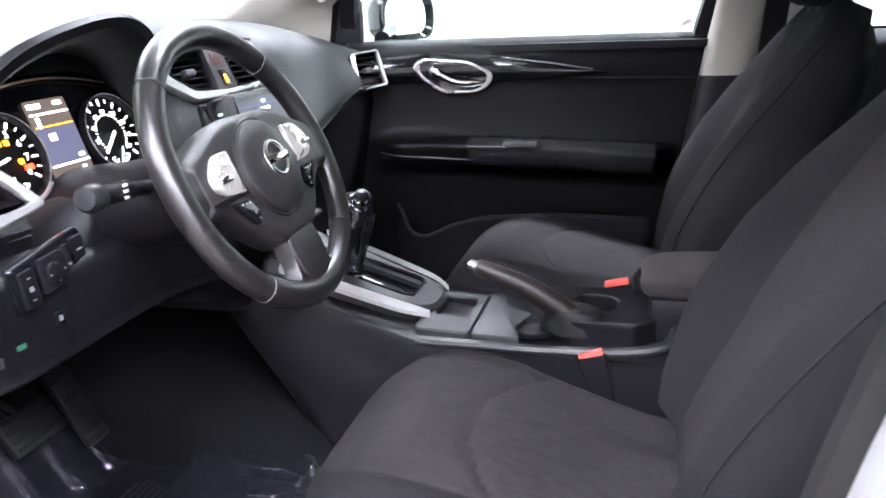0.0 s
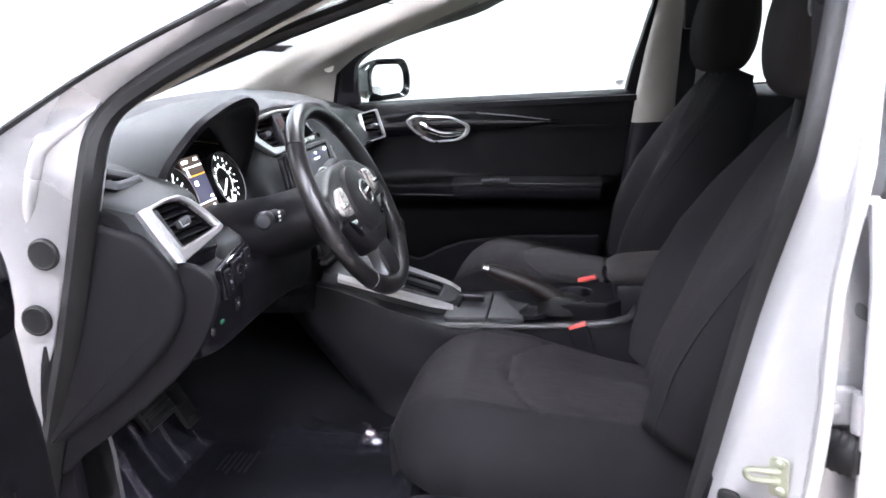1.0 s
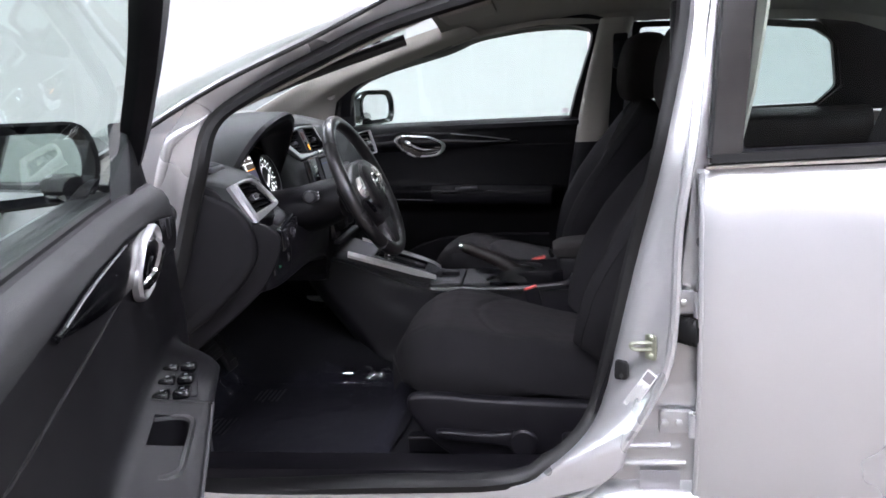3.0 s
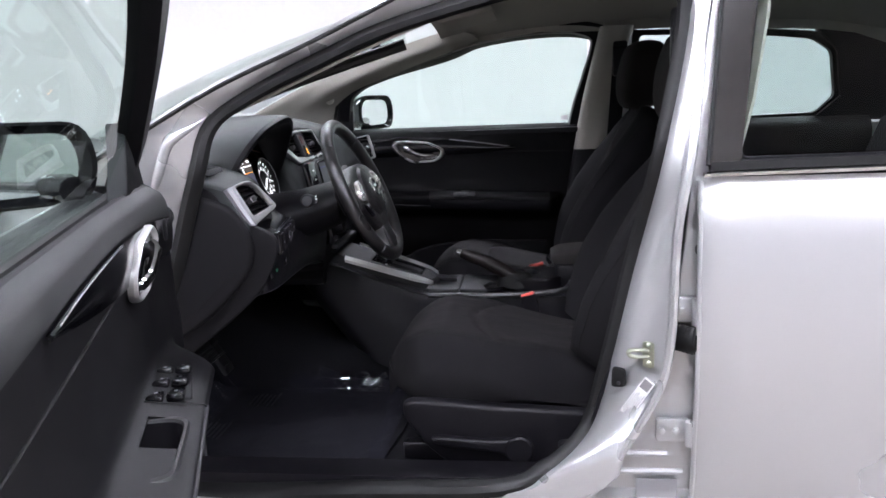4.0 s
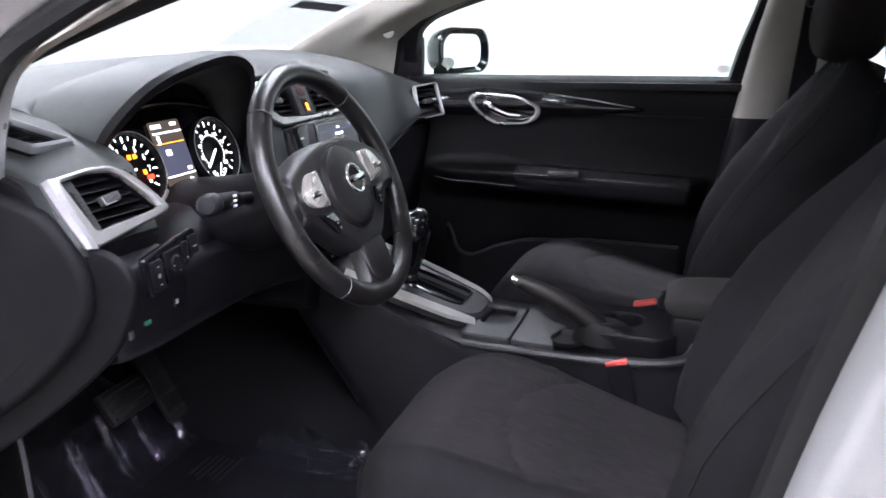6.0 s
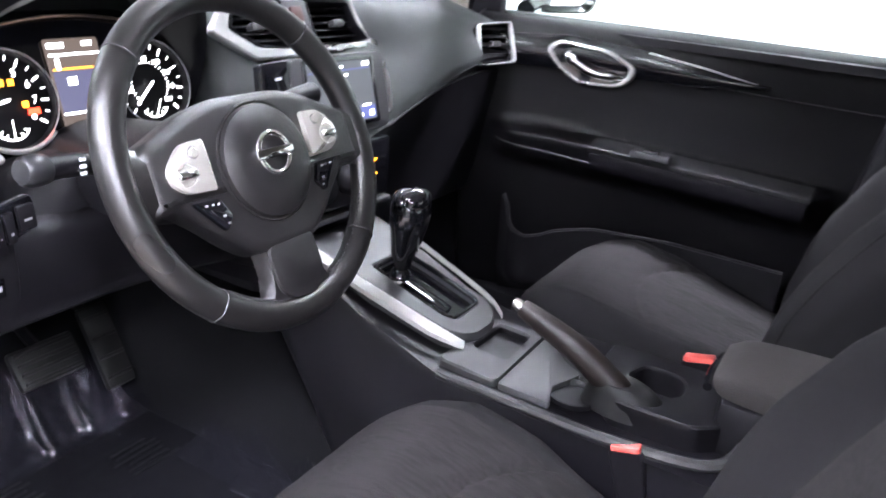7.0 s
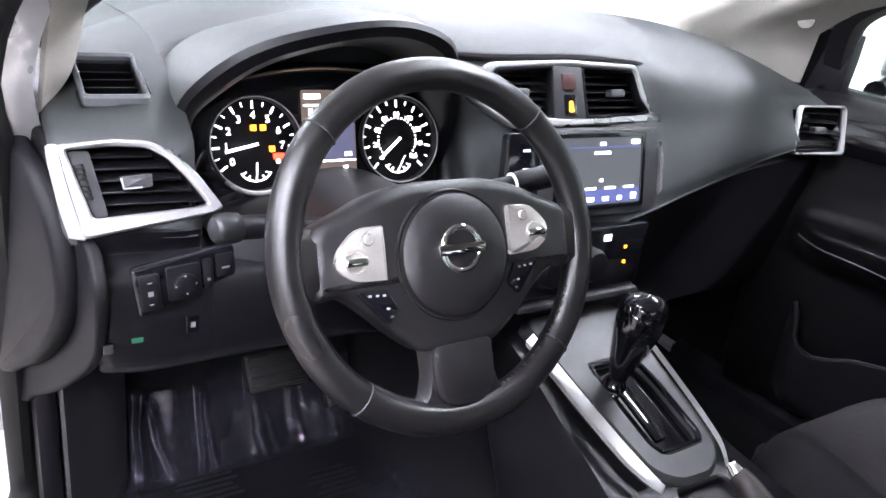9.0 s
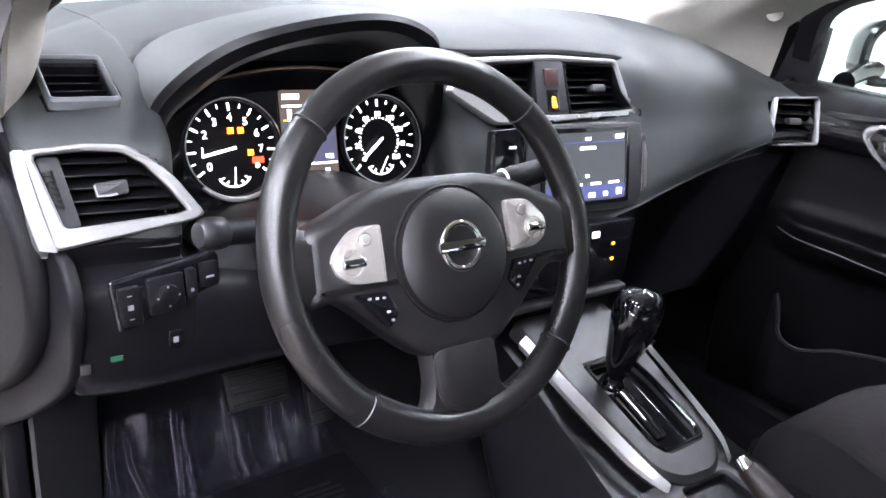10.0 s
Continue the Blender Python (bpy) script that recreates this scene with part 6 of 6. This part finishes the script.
    for k in (-0.045, 0.045):
        part("headrest_post", tube([(0.732, k, 0.97), (0.747, k, 1.06)], 0.010, 10), M_HARD, t, "black headrest post sleeve")
    VAL = [(0.098, 0.43), (0.105, 0.458), (0.16, 0.462), (0.30, 0.450), (0.56, 0.428), (0.57, 0.33), (0.50, 0.30), (0.26, 0.292), (0.175, 0.33), (0.125, 0.385)]
    va = slab([(q.x, q.y) for q in crom([(*q, 0) for q in VAL], 3, True)], 0.035, 0.010, Matrix.Translation((0, s * 0.262 - 0.0175, 0)) @ XZ, 3)
    val = part("valance", va, M_HARD, t, "black plastic seat side cover")
    lev = crom([(0.17, 0.385, 0), (0.28, 0.378, 0), (0.36, 0.382, 0), (0.385, 0.36, 0), (0.37, 0.335, 0), (0.34, 0.34, 0), (0.29, 0.352, 0), (0.18, 0.365, 0)], 4, True)
    part("height_lever", slab([(q.x, q.y) for q in lev], 0.022, 0.007, Matrix.Translation((0, s * 0.287 - 0.011, 0)) @ XZ, 3), M_HARD, val, "black height lever")
    part("pivot_knob", lathe([(0.032, 0), (0.032, 0.010), (0.027, 0.015), (0.001, 0.016)], 28, pose(0.355, s * 0.288, 0.358, 90 if s < 0 else -90)), M_HARD, val, "round black pivot cover")
    part("recline_lever", slab(rpoly([(0.44, 0.378), (0.53, 0.385), (0.53, 0.355), (0.44, 0.35)], 0.01), 0.018, 0.005, Matrix.Translation((0, s * 0.288 - 0.009, 0)) @ XZ), M_HARD, val, "black recline lever")
    part("seat_frame", box(0.42, 0.37, 0.12, 0.01, pose(0.33, 0, 0.375)), M_HARD, t)
    for k in (-1, 1):
        rl = part("seat_rail", box(0.50, 0.04, 0.035, 0.004, pose(0.335, k * 0.205, 0.315)), M_HARD, t, "dark metal seat rail")
        part("rail_lip", box(0.50, 0.004, 0.006, 0.001, pose(0.335, k * 0.205 - 0.02, 0.334)), M_GREY, rl)
    return t


M_PIPE = mat("dark_piping", (0.0085, 0.0082, 0.0085), 0.8, var=0.2, scale=300, bump=0.4, spec=0.2)
seat(-0.345, -1, "black cloth driver's bucket seat with streaked inserts", radians(28))
seat(0.385, 1, "black cloth passenger bucket seat beside the console")


def buckle(m, label):
    t = thing("belt_buckle", label, "belt buckle", "belt buckles", m)
    part("housing", loft([[Vector((q.x * a, q.y * a, z)) for q in rpoly([(-0.026, -0.014, 0), (0.026, -0.014, 0), (0.026, 0.014, 0), (-0.026, 0.014, 0)], 0.006)] for a, z in ((0.75, -0.09), (0.9, -0.06), (1.0, -0.01), (0.98, 0.0))]), M_HARD, t)
    part("button", box(0.045, 0.02, 0.012, 0.004, pose(0, -0.002, 0.002)), M_RED, t, "bright red release button")
    part("stalk", tube([(0, 0, -0.085), (0.01, 0, -0.14), (0.03, 0, -0.20)], 0.014, 8), M_RUBBER, t)


buckle(pose(0.374, -0.106, 0.563, 0, -16, 0) @ Matrix.Diagonal((0.85, 0.85, 0.88, 1)), "black belt buckle with red button beside driver's seat")
buckle(pose(0.400, 0.138, 0.590, 0, -14, 0), "black belt buckle with red button beside passenger seat")


# ---- floor of the car ----
part("floor_pan", box(2.6, 1.40, 0.06, 0.0, pose(0.75, YC, 0.262)), M_CARPET, body, "dark carpeted floor")
part("toe_board", sheet([[Vector((x, YC + v * 0.72, z)) for v in (-1, -0.5, 0, 0.5, 1)] for x, z in ((-0.45, 0.292), (-0.52, 0.30), (-0.60, 0.35), (-0.68, 0.46), (-0.74, 0.62), (-0.76, 0.90))], 0.01), M_CARPET, body, "dark carpet of the footwell")
for s in (-1, 1):
    part("kick_panel", box(0.42 if s < 0 else 0.56, 0.03, 0.62 if s < 0 else 0.72, 0.01, pose(-0.62 if s < 0 else -0.56, YC + s * 0.70, 0.52 if s < 0 else 0.57)), M_HARD, body, "black kick panel")


foot = [(-0.355, -0.668), (-0.385, -0.645), (-0.425, -0.612), (-0.465, -0.584), (-0.50, -0.570), (-0.58, -0.566), (-0.70, -0.566)]
part("footwell_trim", sheet([[Vector((q.x - 0.10 * max(0.0, z - 0.55), q.y, z)) for q in crom([(*q, 0) for q in foot], 4)] for z in (0.29, 0.36, 0.46, 0.56, 0.64, 0.70)], 0.006), M_GREY, body, "dark grey plastic side trim of the footwell")


M_CREASE = M_FILM.copy()
M_CREASE.name = "creased_film"
M_CREASE.node_tree.nodes["Math.001"].inputs[2].default_value = 0.11
M_CREASE.node_tree.nodes["Glossy BSDF"].inputs["Roughness"].default_value = 0.05


def rumple(x, y, k, a):
    return a * noise.noise(Vector((x * k, y * k, 1.7))) + 0.5 * a * noise.noise(Vector((x * k * 2.7, y * k * 2.7, 5.0)))


for cy, far in ((-0.355, False), (0.395, True)):
    mt = thing("floor_mat", "dark floor mat under printed clear film" if not far else "dark carpet floor mat in the passenger footwell", "floor mat", "floor mats")
    o = rpoly([(-0.50, cy - 0.26, 0), (0.03, cy - 0.29, 0), (0.065, cy - 0.05, 0), (0.05, cy + 0.21, 0), (-0.50, cy + 0.21, 0)], 0.05)
    part("carpet", slab([(q.x, q.y) for q in o], 0.010, 0.004, pose(0, 0, 0.293)), M_CARPET, mt)
    if not far:
        rows = [[Vector((x, y, 0.316 + 0.25 * max(0.0, -0.40 - x) + rumple(x, y, 9, 0.006 + 0.04 * (1 - ease(-0.52, -0.38, x)) + 0.03 * ease(-0.24, -0.16, y) * ease(-0.42, -0.3, x)))) for y in [cy - 0.295 + k * 0.535 / 50 for k in range(51)]] for x in [-0.60 + k * 0.645 / 64 for k in range(65)]]
        fm = part("film", sheet(rows), M_FILM, mt, "crumpled clear plastic film", sharp=180)
        fm.visible_shadow = False
        # stiff creased border of the film beside the console and along the seat
        rows = []
        for k in range(130):
            x = -0.31 + k * 0.33 / 129
            r = []
            for i in range(30):
                y = -0.240 + 0.095 * i / 29
                w = 3 * noise.noise(Vector((x * 9, y * 9, 3)))
                ridge = 1 - abs(2 * ((y * 15 + x * 5 + w) % 1) - 1)
                fine = 1 - abs(2 * ((y * 18 - x * 16 + 2 * w) % 1) - 1)
                r.append(Vector((x, y, 0.318 + (0.004 + 0.020 * ease(0.2, 0.8, i / 29)) * ridge + 0.003 * fine + 0.02 * (i / 29) ** 2)))
            rows.append(r)
        cr = part("film_border", sheet(rows), M_CREASE, mt, "creased shiny film border", sharp=30)
        cr.visible_shadow = False
        edge = [(0.004, -0.20), (0.017, -0.287), (0.031, -0.352), (0.035, -0.442), (0.028, -0.524), (0.029, -0.575), (0.041, -0.645)]
        curl = crom([(x, y, 0.322) for x, y in edge], 8)
        rows = [[p + Vector((-0.028, 0, -0.004)), p + Vector((-0.012, 0, 0.004 + 0.004 * math.sin(k * 0.9))), p + Vector((0.0, 0, 0.012 + 0.006 * math.sin(k * 0.6))), p + Vector((0.012, 0, 0.010)), p + Vector((0.018, 0, -0.004))] for k, p in enumerate(curl)]
        cu2 = part("film_edge", sheet(rows), M_FILM, mt, "curled edge of the film", sharp=180)
        cu2.visible_shadow = False
        # stiff creases along the film's rear corner
        for path in ([(-0.219, -0.190), (-0.172, -0.196), (-0.128, -0.191), (-0.088, -0.202), (-0.044, -0.216)],
                     [(-0.169, -0.233), (-0.153, -0.268), (-0.111, -0.264), (-0.080, -0.241), (-0.044, -0.254), (-0.045, -0.217)],
                     [(-0.049, -0.213), (-0.030, -0.261)], [(-0.019, -0.216), (-0.003, -0.278), (0.010, -0.245)]):
            pts = [Vector((x, y, 0.346)) for x, y in path]
            cs = part("film_crease", tube([a.lerp(b, k / 5) for a, b in zip(pts, pts[1:]) for k in range(5)] + [pts[-1]], 0.0019, 6), M_CREASE, mt, "sharp crease of the film")
            cs.visible_shadow = False
        pr = bmesh.new()
        for k in range(6):
            box(0.006, 0.09 - 0.012 * (k % 3), 0.0008, 0, pose(-0.33 - 0.013 * k, cy + 0.10 - 0.006 * (k % 2), 0.306), bm=pr)
        for k in range(5):
            box(0.006, 0.10 - 0.012 * (k % 3), 0.0008, 0, pose(-0.40 - 0.013 * k, cy - 0.10, 0.306), bm=pr)
        tagged(part("print", pr, M_RUBBER, mt, "faint dark printed marks"), kind="stuff")


def pedal(name, label, x, y, z, w, h, lean):
    t = thing(name, label, "pedal", "pedals", pose(x, y, z, 0, lean, 0))
    part("pad", box(0.016, w, h, 0.006), M_RUBBER, t)
    for k in range(4):
        part("rib", box(0.006, w * 0.86, 0.006, 0.002, pose(0.010, 0, -h * 0.36 + h * 0.24 * k)), M_RUBBER, t)
    part("arm", tube([(-0.005, 0, h * 0.3), (-0.06, 0, 0.12), (-0.08, 0, 0.26)], 0.009, 8), M_HARD, t)


pedal("brake_pedal", "black rubber brake pedal with ribs", -0.50, -0.32, 0.46, 0.11, 0.065, -35)
pedal("accelerator_pedal", "tall black accelerator pedal", -0.52, -0.20, 0.43, 0.055, 0.15, -30)
# crumpled film hanging over the pedals
fl = thing("protective_film", "crumpled clear protective film over the pedals", "plastic film")
RIDGES = [(-0.545, 0.10, 0.007, 0.014), (-0.515, -0.25, 0.005, 0.010), (-0.452, 0.06, 0.0045, 0.016), (-0.438, -0.05, 0.004, 0.013), (-0.365, 0.03, 0.004, 0.010), (-0.352, -0.10, 0.006, 0.008), (-0.292, 0.06, 0.0045, 0.015), (-0.281, -0.04, 0.004, 0.011), (-0.215, 0.03, 0.0042, 0.014), (-0.196, -0.12, 0.006, 0.008)]
for y0, y1, top, name in ((-0.560, -0.425, 0.135, "outer_sheet"), (-0.47, -0.13, 0.125, "inner_sheet")):
    rows = []
    for j in range(26):
        v = j / 25
        r = []
        for i in range(150):
            y = y0 + (y1 - y0) * i / 149
            fold = sum(a * math.exp(-((y - yr - sl * (v - 0.5) * 0.12 - 0.004 * noise.noise(Vector((v * 4, yr * 30, 1)))) / wd) ** 2) for yr, sl, wd, a in RIDGES)
            panel = 0.020 * noise.noise(Vector((y * 11, 0.5 * v, y0)))
            hang = top - 0.11 * ease(-0.24, -0.12, y)
            r.append(Vector((-0.45 - 0.075 * v + 0.7 * fold * (0.3 + 0.7 * v) + panel * v, y, 0.314 + hang * v ** 1.3 + 0.4 * fold * (1 - 0.5 * v) + 0.02 * noise.noise(Vector((y * 16, 0.3, 8))) * v)))
        rows.append(r)
    ob = part(name, sheet(rows), M_FILM_THIN, fl, "folded clear film sheet", sharp=180)
    ob.visible_shadow = False

# ---- centre console ----
part("tunnel", loft([[Vector((x, YC + v * 0.19, 0.28 + h * f)) for v, f in ((-1, 0), (-0.92, 0.45), (-0.75, 0.85), (-0.5, 1.0), (0.5, 1.0), (0.75, 0.85), (0.92, 0.45), (1, 0))] for x, h in ((-0.76, 0.36), (-0.55, 0.30), (-0.40, 0.20), (-0.2, 0.14), (0.4, 0.12), (1.6, 0.12))]), M_CARPET, body, "carpeted centre tunnel")
M_SIDE = mat("console_side_plastic", (0.0058, 0.0054, 0.0075), 0.36, var=0.15, bump=0.3, bump_scale=900, spec=0.36)
console = thing("centre_console", "black plastic centre console with silver edged shifter panel", "console")


def con_z(x):
    return lerp([-0.50, -0.17, -0.10, -0.03, 0.05, 0.10, 0.14, 0.30, 0.60], [0.71, 0.66, 0.635, 0.605, 0.578, 0.570, 0.568, 0.568, 0.572], x)


rows = []
for k in range(49):  # the front edge slants backwards to the floor and is rounded
    u = (k / 48) ** 1.7
    z = con_z(-0.30 + 0.90 * u) - 0.008
    r = []
    for a, f, zz in ((-1, 1.38, 0.28), (-1, 1.27, 0.42), (-1, 1.12, z - 0.10), (-1, 1.03, z - 0.03), (-1, 0.97, z - 0.006), (-1, 0.88, z), (1, 0.88, z), (1, 0.97, z - 0.006), (1, 1.03, z - 0.03), (1, 1.12, z - 0.10), (1, 1.27, 0.42), (1, 1.38, 0.28)):
        xf = -0.30 + 0.76 * max(0.0, 0.60 - zz)
        x = xf + (0.60 - xf) * u
        w = lerp([-0.3, 0.0, 0.1, 0.6], [0.110, 0.112, 0.122, 0.125], x) * (1 - 0.40 * max(0.0, 1 - (x - xf) / 0.075) ** 2.2)
        r.append(Vector((x, YC + a * w * (1 + (f - 1) * (1 - 0.6 * ease(0.0, 0.3, x))), zz)))
    rows.append(crom(r, 3, True))
part("console_body", loft(rows), M_SIDE, console, "black console sides", sharp=60)
# sloping shifter panel: local x along the car, y across
SP = plane_at((0.0, YC, 0.622), (1, 0, -0.33), (0, 1, 0))
BEZ = [(-0.20, -0.092), (-0.06, -0.085), (0.085, -0.066), (0.112, -0.03), (0.112, 0.03), (0.085, 0.066), (-0.06, 0.085), (-0.20, 0.092)]
GATE = [(-0.088, -0.040), (-0.02, -0.036), (0.045, -0.034), (0.062, -0.026), (0.062, 0.046), (0.05, 0.052), (-0.04, 0.05), (-0.088, 0.044)]
bez = part("shifter_panel", band(rpoly([(*q, 0) for q in BEZ], 0.02), rpoly([(*q, 0) for q in GATE], 0.008), 0.03, SP @ pose(0, 0, -0.03), 0.008), M_GREY, console, "grey raised shifter panel")
part("gate_rim", band(rpoly([(c[0] * 1.04, c[1] * 1.08, 0) for c in GATE], 0.008), rpoly([(c[0] * 0.97, c[1] * 0.93, 0) for c in GATE], 0.008), 0.006, SP @ pose(0, 0, -0.004), 0.002), M_GLOSS, bez, "glossy black gate rim")
part("gate_floor", slab(rpoly([(*q, 0) for q in GATE], 0.008), 0.01, 0.0, SP @ pose(0, 0, -0.024)), M_GLOSS, bez)
part("gate_slide", box(0.10, 0.022, 0.008, 0.003, SP @ pose(-0.008, -0.004, -0.012)), M_GLOSS, bez)
part("gate_shine", box(0.085, 0.012, 0.004, 0.002, SP @ pose(0.0, -0.024, -0.012)), M_GREY, bez)
for s in (-1, 1):
    pts = [(-0.16, 0.099, 0.003), (-0.08, 0.094, 0.004), (0.02, 0.084, 0.004), (0.075, 0.075, 0.003), (0.105, 0.062, -0.002)]
    sil = crom([SP @ Vector((x, s * y, z)) for x, y, z in pts], 6)
    n = len(sil)
    wdt = 0.0088 if s < 0 else 0.006
    rings = []
    for k, q in enumerate(sil):
        wk = wdt * (1 if k < n * 0.6 else max(0.12, 1 - (k / n - 0.6) * 1.9))
        rings.append([q + Vector((0, -s * wk * 0.3, 0.003)), q + Vector((0, s * wk, -0.002 - wk * 0.5)), q + Vector((0, s * wk * 0.9, -0.006 - wk)), q + Vector((0, -s * wk * 0.3, -0.008))])
    part("silver_strip", loft(rings), M_BRIGHT, console, "bright silver side strip")
sh = thing("gear_shifter", "glossy black gear shifter with chrome lever", "gear shifter")
rows = []
for d, rx, ry, ox in ((0.0, 0.010, 0.012, 0), (0.02, 0.016, 0.019, 0.0), (0.05, 0.022, 0.025, 0.002), (0.078, 0.027, 0.031, 0.004), (0.098, 0.0275, 0.032, 0.004), (0.112, 0.024, 0.028, 0.002), (0.121, 0.015, 0.018, 0.0), (0.124, 0.003, 0.004, 0.0)):
    o = Vector((-0.04 + ox, -0.008 + 0.10 * d, 0.658 + d))
    rows.append([o + Vector((1.12 * rx * math.cos(a), 1.12 * ry * math.sin(a), -0.12 * rx * math.cos(a))) for a in [2 * math.pi * k / 28 for k in range(28)]])
part("knob", loft(smooth_rings(rows, 3)), M_GLOSS, sh, "glossy black knob")
part("knob_cap", loft(smooth_rings([[Vector((-0.036 + rx * math.cos(a), 0.004 + ry * math.sin(a), z + 0.004 * math.cos(a))) for a in [2 * math.pi * k / 24 for k in range(24)]] for rx, ry, z in ((0.0293, 0.0338, 0.761), (0.0263, 0.0305, 0.772), (0.017, 0.020, 0.7815), (0.003, 0.004, 0.784))], 2)), M_GLOSS, sh, "glossy cap of the knob")
part("lever", tube([(-0.045, -0.012, 0.615), (-0.042, -0.010, 0.64), (-0.04, -0.008, 0.662)], [0.014, 0.011, 0.009], 12), M_CHROME, sh, "chrome lever shaft")
part("collar", lathe([(0.016, 0), (0.018, 0.006), (0.014, 0.014), (0.010, 0.018)], 20, pose(-0.042, -0.010, 0.640)), M_GLOSS, sh)

# rear tray with bin and cup holders
TRAY = 0.572


def tray_plate(outline, hole, z, depth, name, material, label=""):
    o, h = rpoly([(*q, 0) for q in outline], 0.012), rpoly([(*q, 0) for q in hole], 0.012)
    p = part(name, band(o, h, 0.012, pose(0, 0, z - 0.006), 0.003), material, console, label)
    c = sum(h, Vector()) / len(h)
    b = loft([[q + Vector((0, 0, z)) for q in h], [c + (q - c) * 0.94 + Vector((0, 0, z - depth * 0.9)) for q in h], [c + (q - c) * 0.85 + Vector((0, 0, z - depth)) for q in h]], caps=False)
    bot = [b.verts.new(c + (q - c) * 0.85 + Vector((0, 0, z - depth))) for q in h]
    b.faces.new(bot)
    part(name + "_well", b, M_HARD, p, "dark recess")
    return p


tray_plate([(0.083, -0.088), (0.178, -0.094), (0.178, 0.086), (0.083, 0.080)], [(0.102, -0.022), (0.165, -0.030), (0.160, 0.062), (0.105, 0.068)], TRAY, 0.05, "storage_bin", M_GREY, "grey storage bin plate")
cupp = [(0.181, -0.094), (0.262, -0.096), (0.247, -0.052), (0.268, 0.003), (0.236, 0.022), (0.213, 0.048), (0.206, 0.087), (0.181, 0.086)]
part("cup_plate", slab(rpoly([(*q, 0) for q in cupp], 0.008), 0.012, 0.003, pose(0, 0, TRAY - 0.006)), M_GREY, console, "grey plate with cut-out rear edge")
# shallow black disc stands in for the shade inside a deep cup
part("cup_well", lathe([(0.036, -0.004), (0.036, 0.003), (0.034, 0.004), (0.030, -0.004), (0.028, -0.0045), (0.001, -0.0045)], 28, pose(0.276, -0.046, TRAY + 0.001)), M_HARD, console, "flush black disc for the shaded cup recess")
rear = [(0.285, -0.012), (0.335, -0.068), (0.44, -0.066), (0.478, -0.034), (0.484, 0.03), (0.462, 0.088), (0.285, 0.086)]
deck = tray_plate(rear, [(0.334, 0.005), (0.352, -0.018), (0.388, -0.020), (0.407, 0.0), (0.407, 0.032), (0.390, 0.052), (0.352, 0.053), (0.334, 0.033)], TRAY + 0.022, 0.07, "cup_holder_deck", M_HARD, "black raised cup holder deck")
part("deck_side", loft([[Vector((q.x, q.y, z)) for q in rpoly([(*q, 0) for q in rear], 0.012)] for z in (0.55, TRAY + 0.017)], caps=False), M_HARD, deck)
part("side_rail", tube(crom([(0.09, YC - 0.118, 0.560), (0.2, YC - 0.122, 0.562), (0.35, YC - 0.124, 0.564), (0.47, YC - 0.112, 0.572), (0.50, YC - 0.06, 0.585)], 6), 0.008, 8), M_VINYL, console, "grey edge of the console")

arm = thing("armrest_box", "padded armrest top, lightened for its sheen lid on the console", "armrest")
rows = []
for x, w, z0, z1 in ((0.442, 0.05, 0.645, 0.658), (0.45, 0.060, 0.630, 0.663), (0.475, 0.070, 0.625, 0.672), (0.56, 0.074, 0.622, 0.677), (0.66, 0.074, 0.622, 0.677), (0.70, 0.066, 0.63, 0.668)):
    zc, h = (z0 + z1) / 2, (z1 - z0) / 2
    rows.append([Vector((x, YC + 0.012 + w * math.copysign(abs(math.cos(a)) ** 0.5, math.cos(a)), zc + h * math.copysign(abs(math.sin(a)) ** 0.6, math.sin(a)))) for a in [2 * math.pi * k / 28 for k in range(28)]])
M_ARM = mat("armrest_cloth", (0.019, 0.0165, 0.016), 0.85, var=0.2, scale=300, bump=0.4)
part("lid", loft(smooth_rings(rows, 3)), M_ARM, arm, "padded dark grey lid")
part("latch", tube(crom([(0.438, YC - 0.04, 0.636), (0.434, YC + 0.01, 0.636), (0.438, YC + 0.06, 0.636)], 4), 0.006, 8), M_GLOSS, arm, "glossy black latch")
part("box", box(0.26, 0.15, 0.10, 0.015, pose(0.585, YC + 0.012, 0.585)), M_HARD, arm)

hb = thing("parking_brake", "black leather parking brake lever with chrome button", "parking brake")
HP = [(0.183, -0.042, 0.673), (0.20, -0.042, 0.667), (0.26, -0.042, 0.643), (0.305, -0.041, 0.617), (0.338, -0.040, 0.588), (0.355, -0.039, 0.558)]
sp = crom(HP, 5)
part("grip", tube(sp, [0.0115 + 0.006 * ease(0, 0.5, k / len(sp)) + 0.008 * ease(0.5, 1.0, k / len(sp)) for k in range(len(sp))], 14, flat=1.15), mat("brownish_grip_leather", (0.013, 0.0085, 0.0075), 0.42, var=0.2, bump=0.2, bump_scale=900), hb)
part("button", tube([(0.170, -0.042, 0.679), (0.178, -0.042, 0.6755), (0.184, -0.042, 0.673)], [0.007, 0.009, 0.0098], 14), M_CHROME, hb, "chrome end button")
part("boot", loft(smooth_rings([[Vector((0.342 + rx * math.cos(a) + dx, -0.038 + ry * math.sin(a), z)) for a in [2 * math.pi * k / 24 for k in range(24)]] for rx, ry, z, dx in ((0.058, 0.033, 0.572, 0.0), (0.050, 0.028, 0.600, 0.0), (0.036, 0.022, 0.612, -0.008))], 2)), M_RUBBER, hb, "black boot of the brake lever")
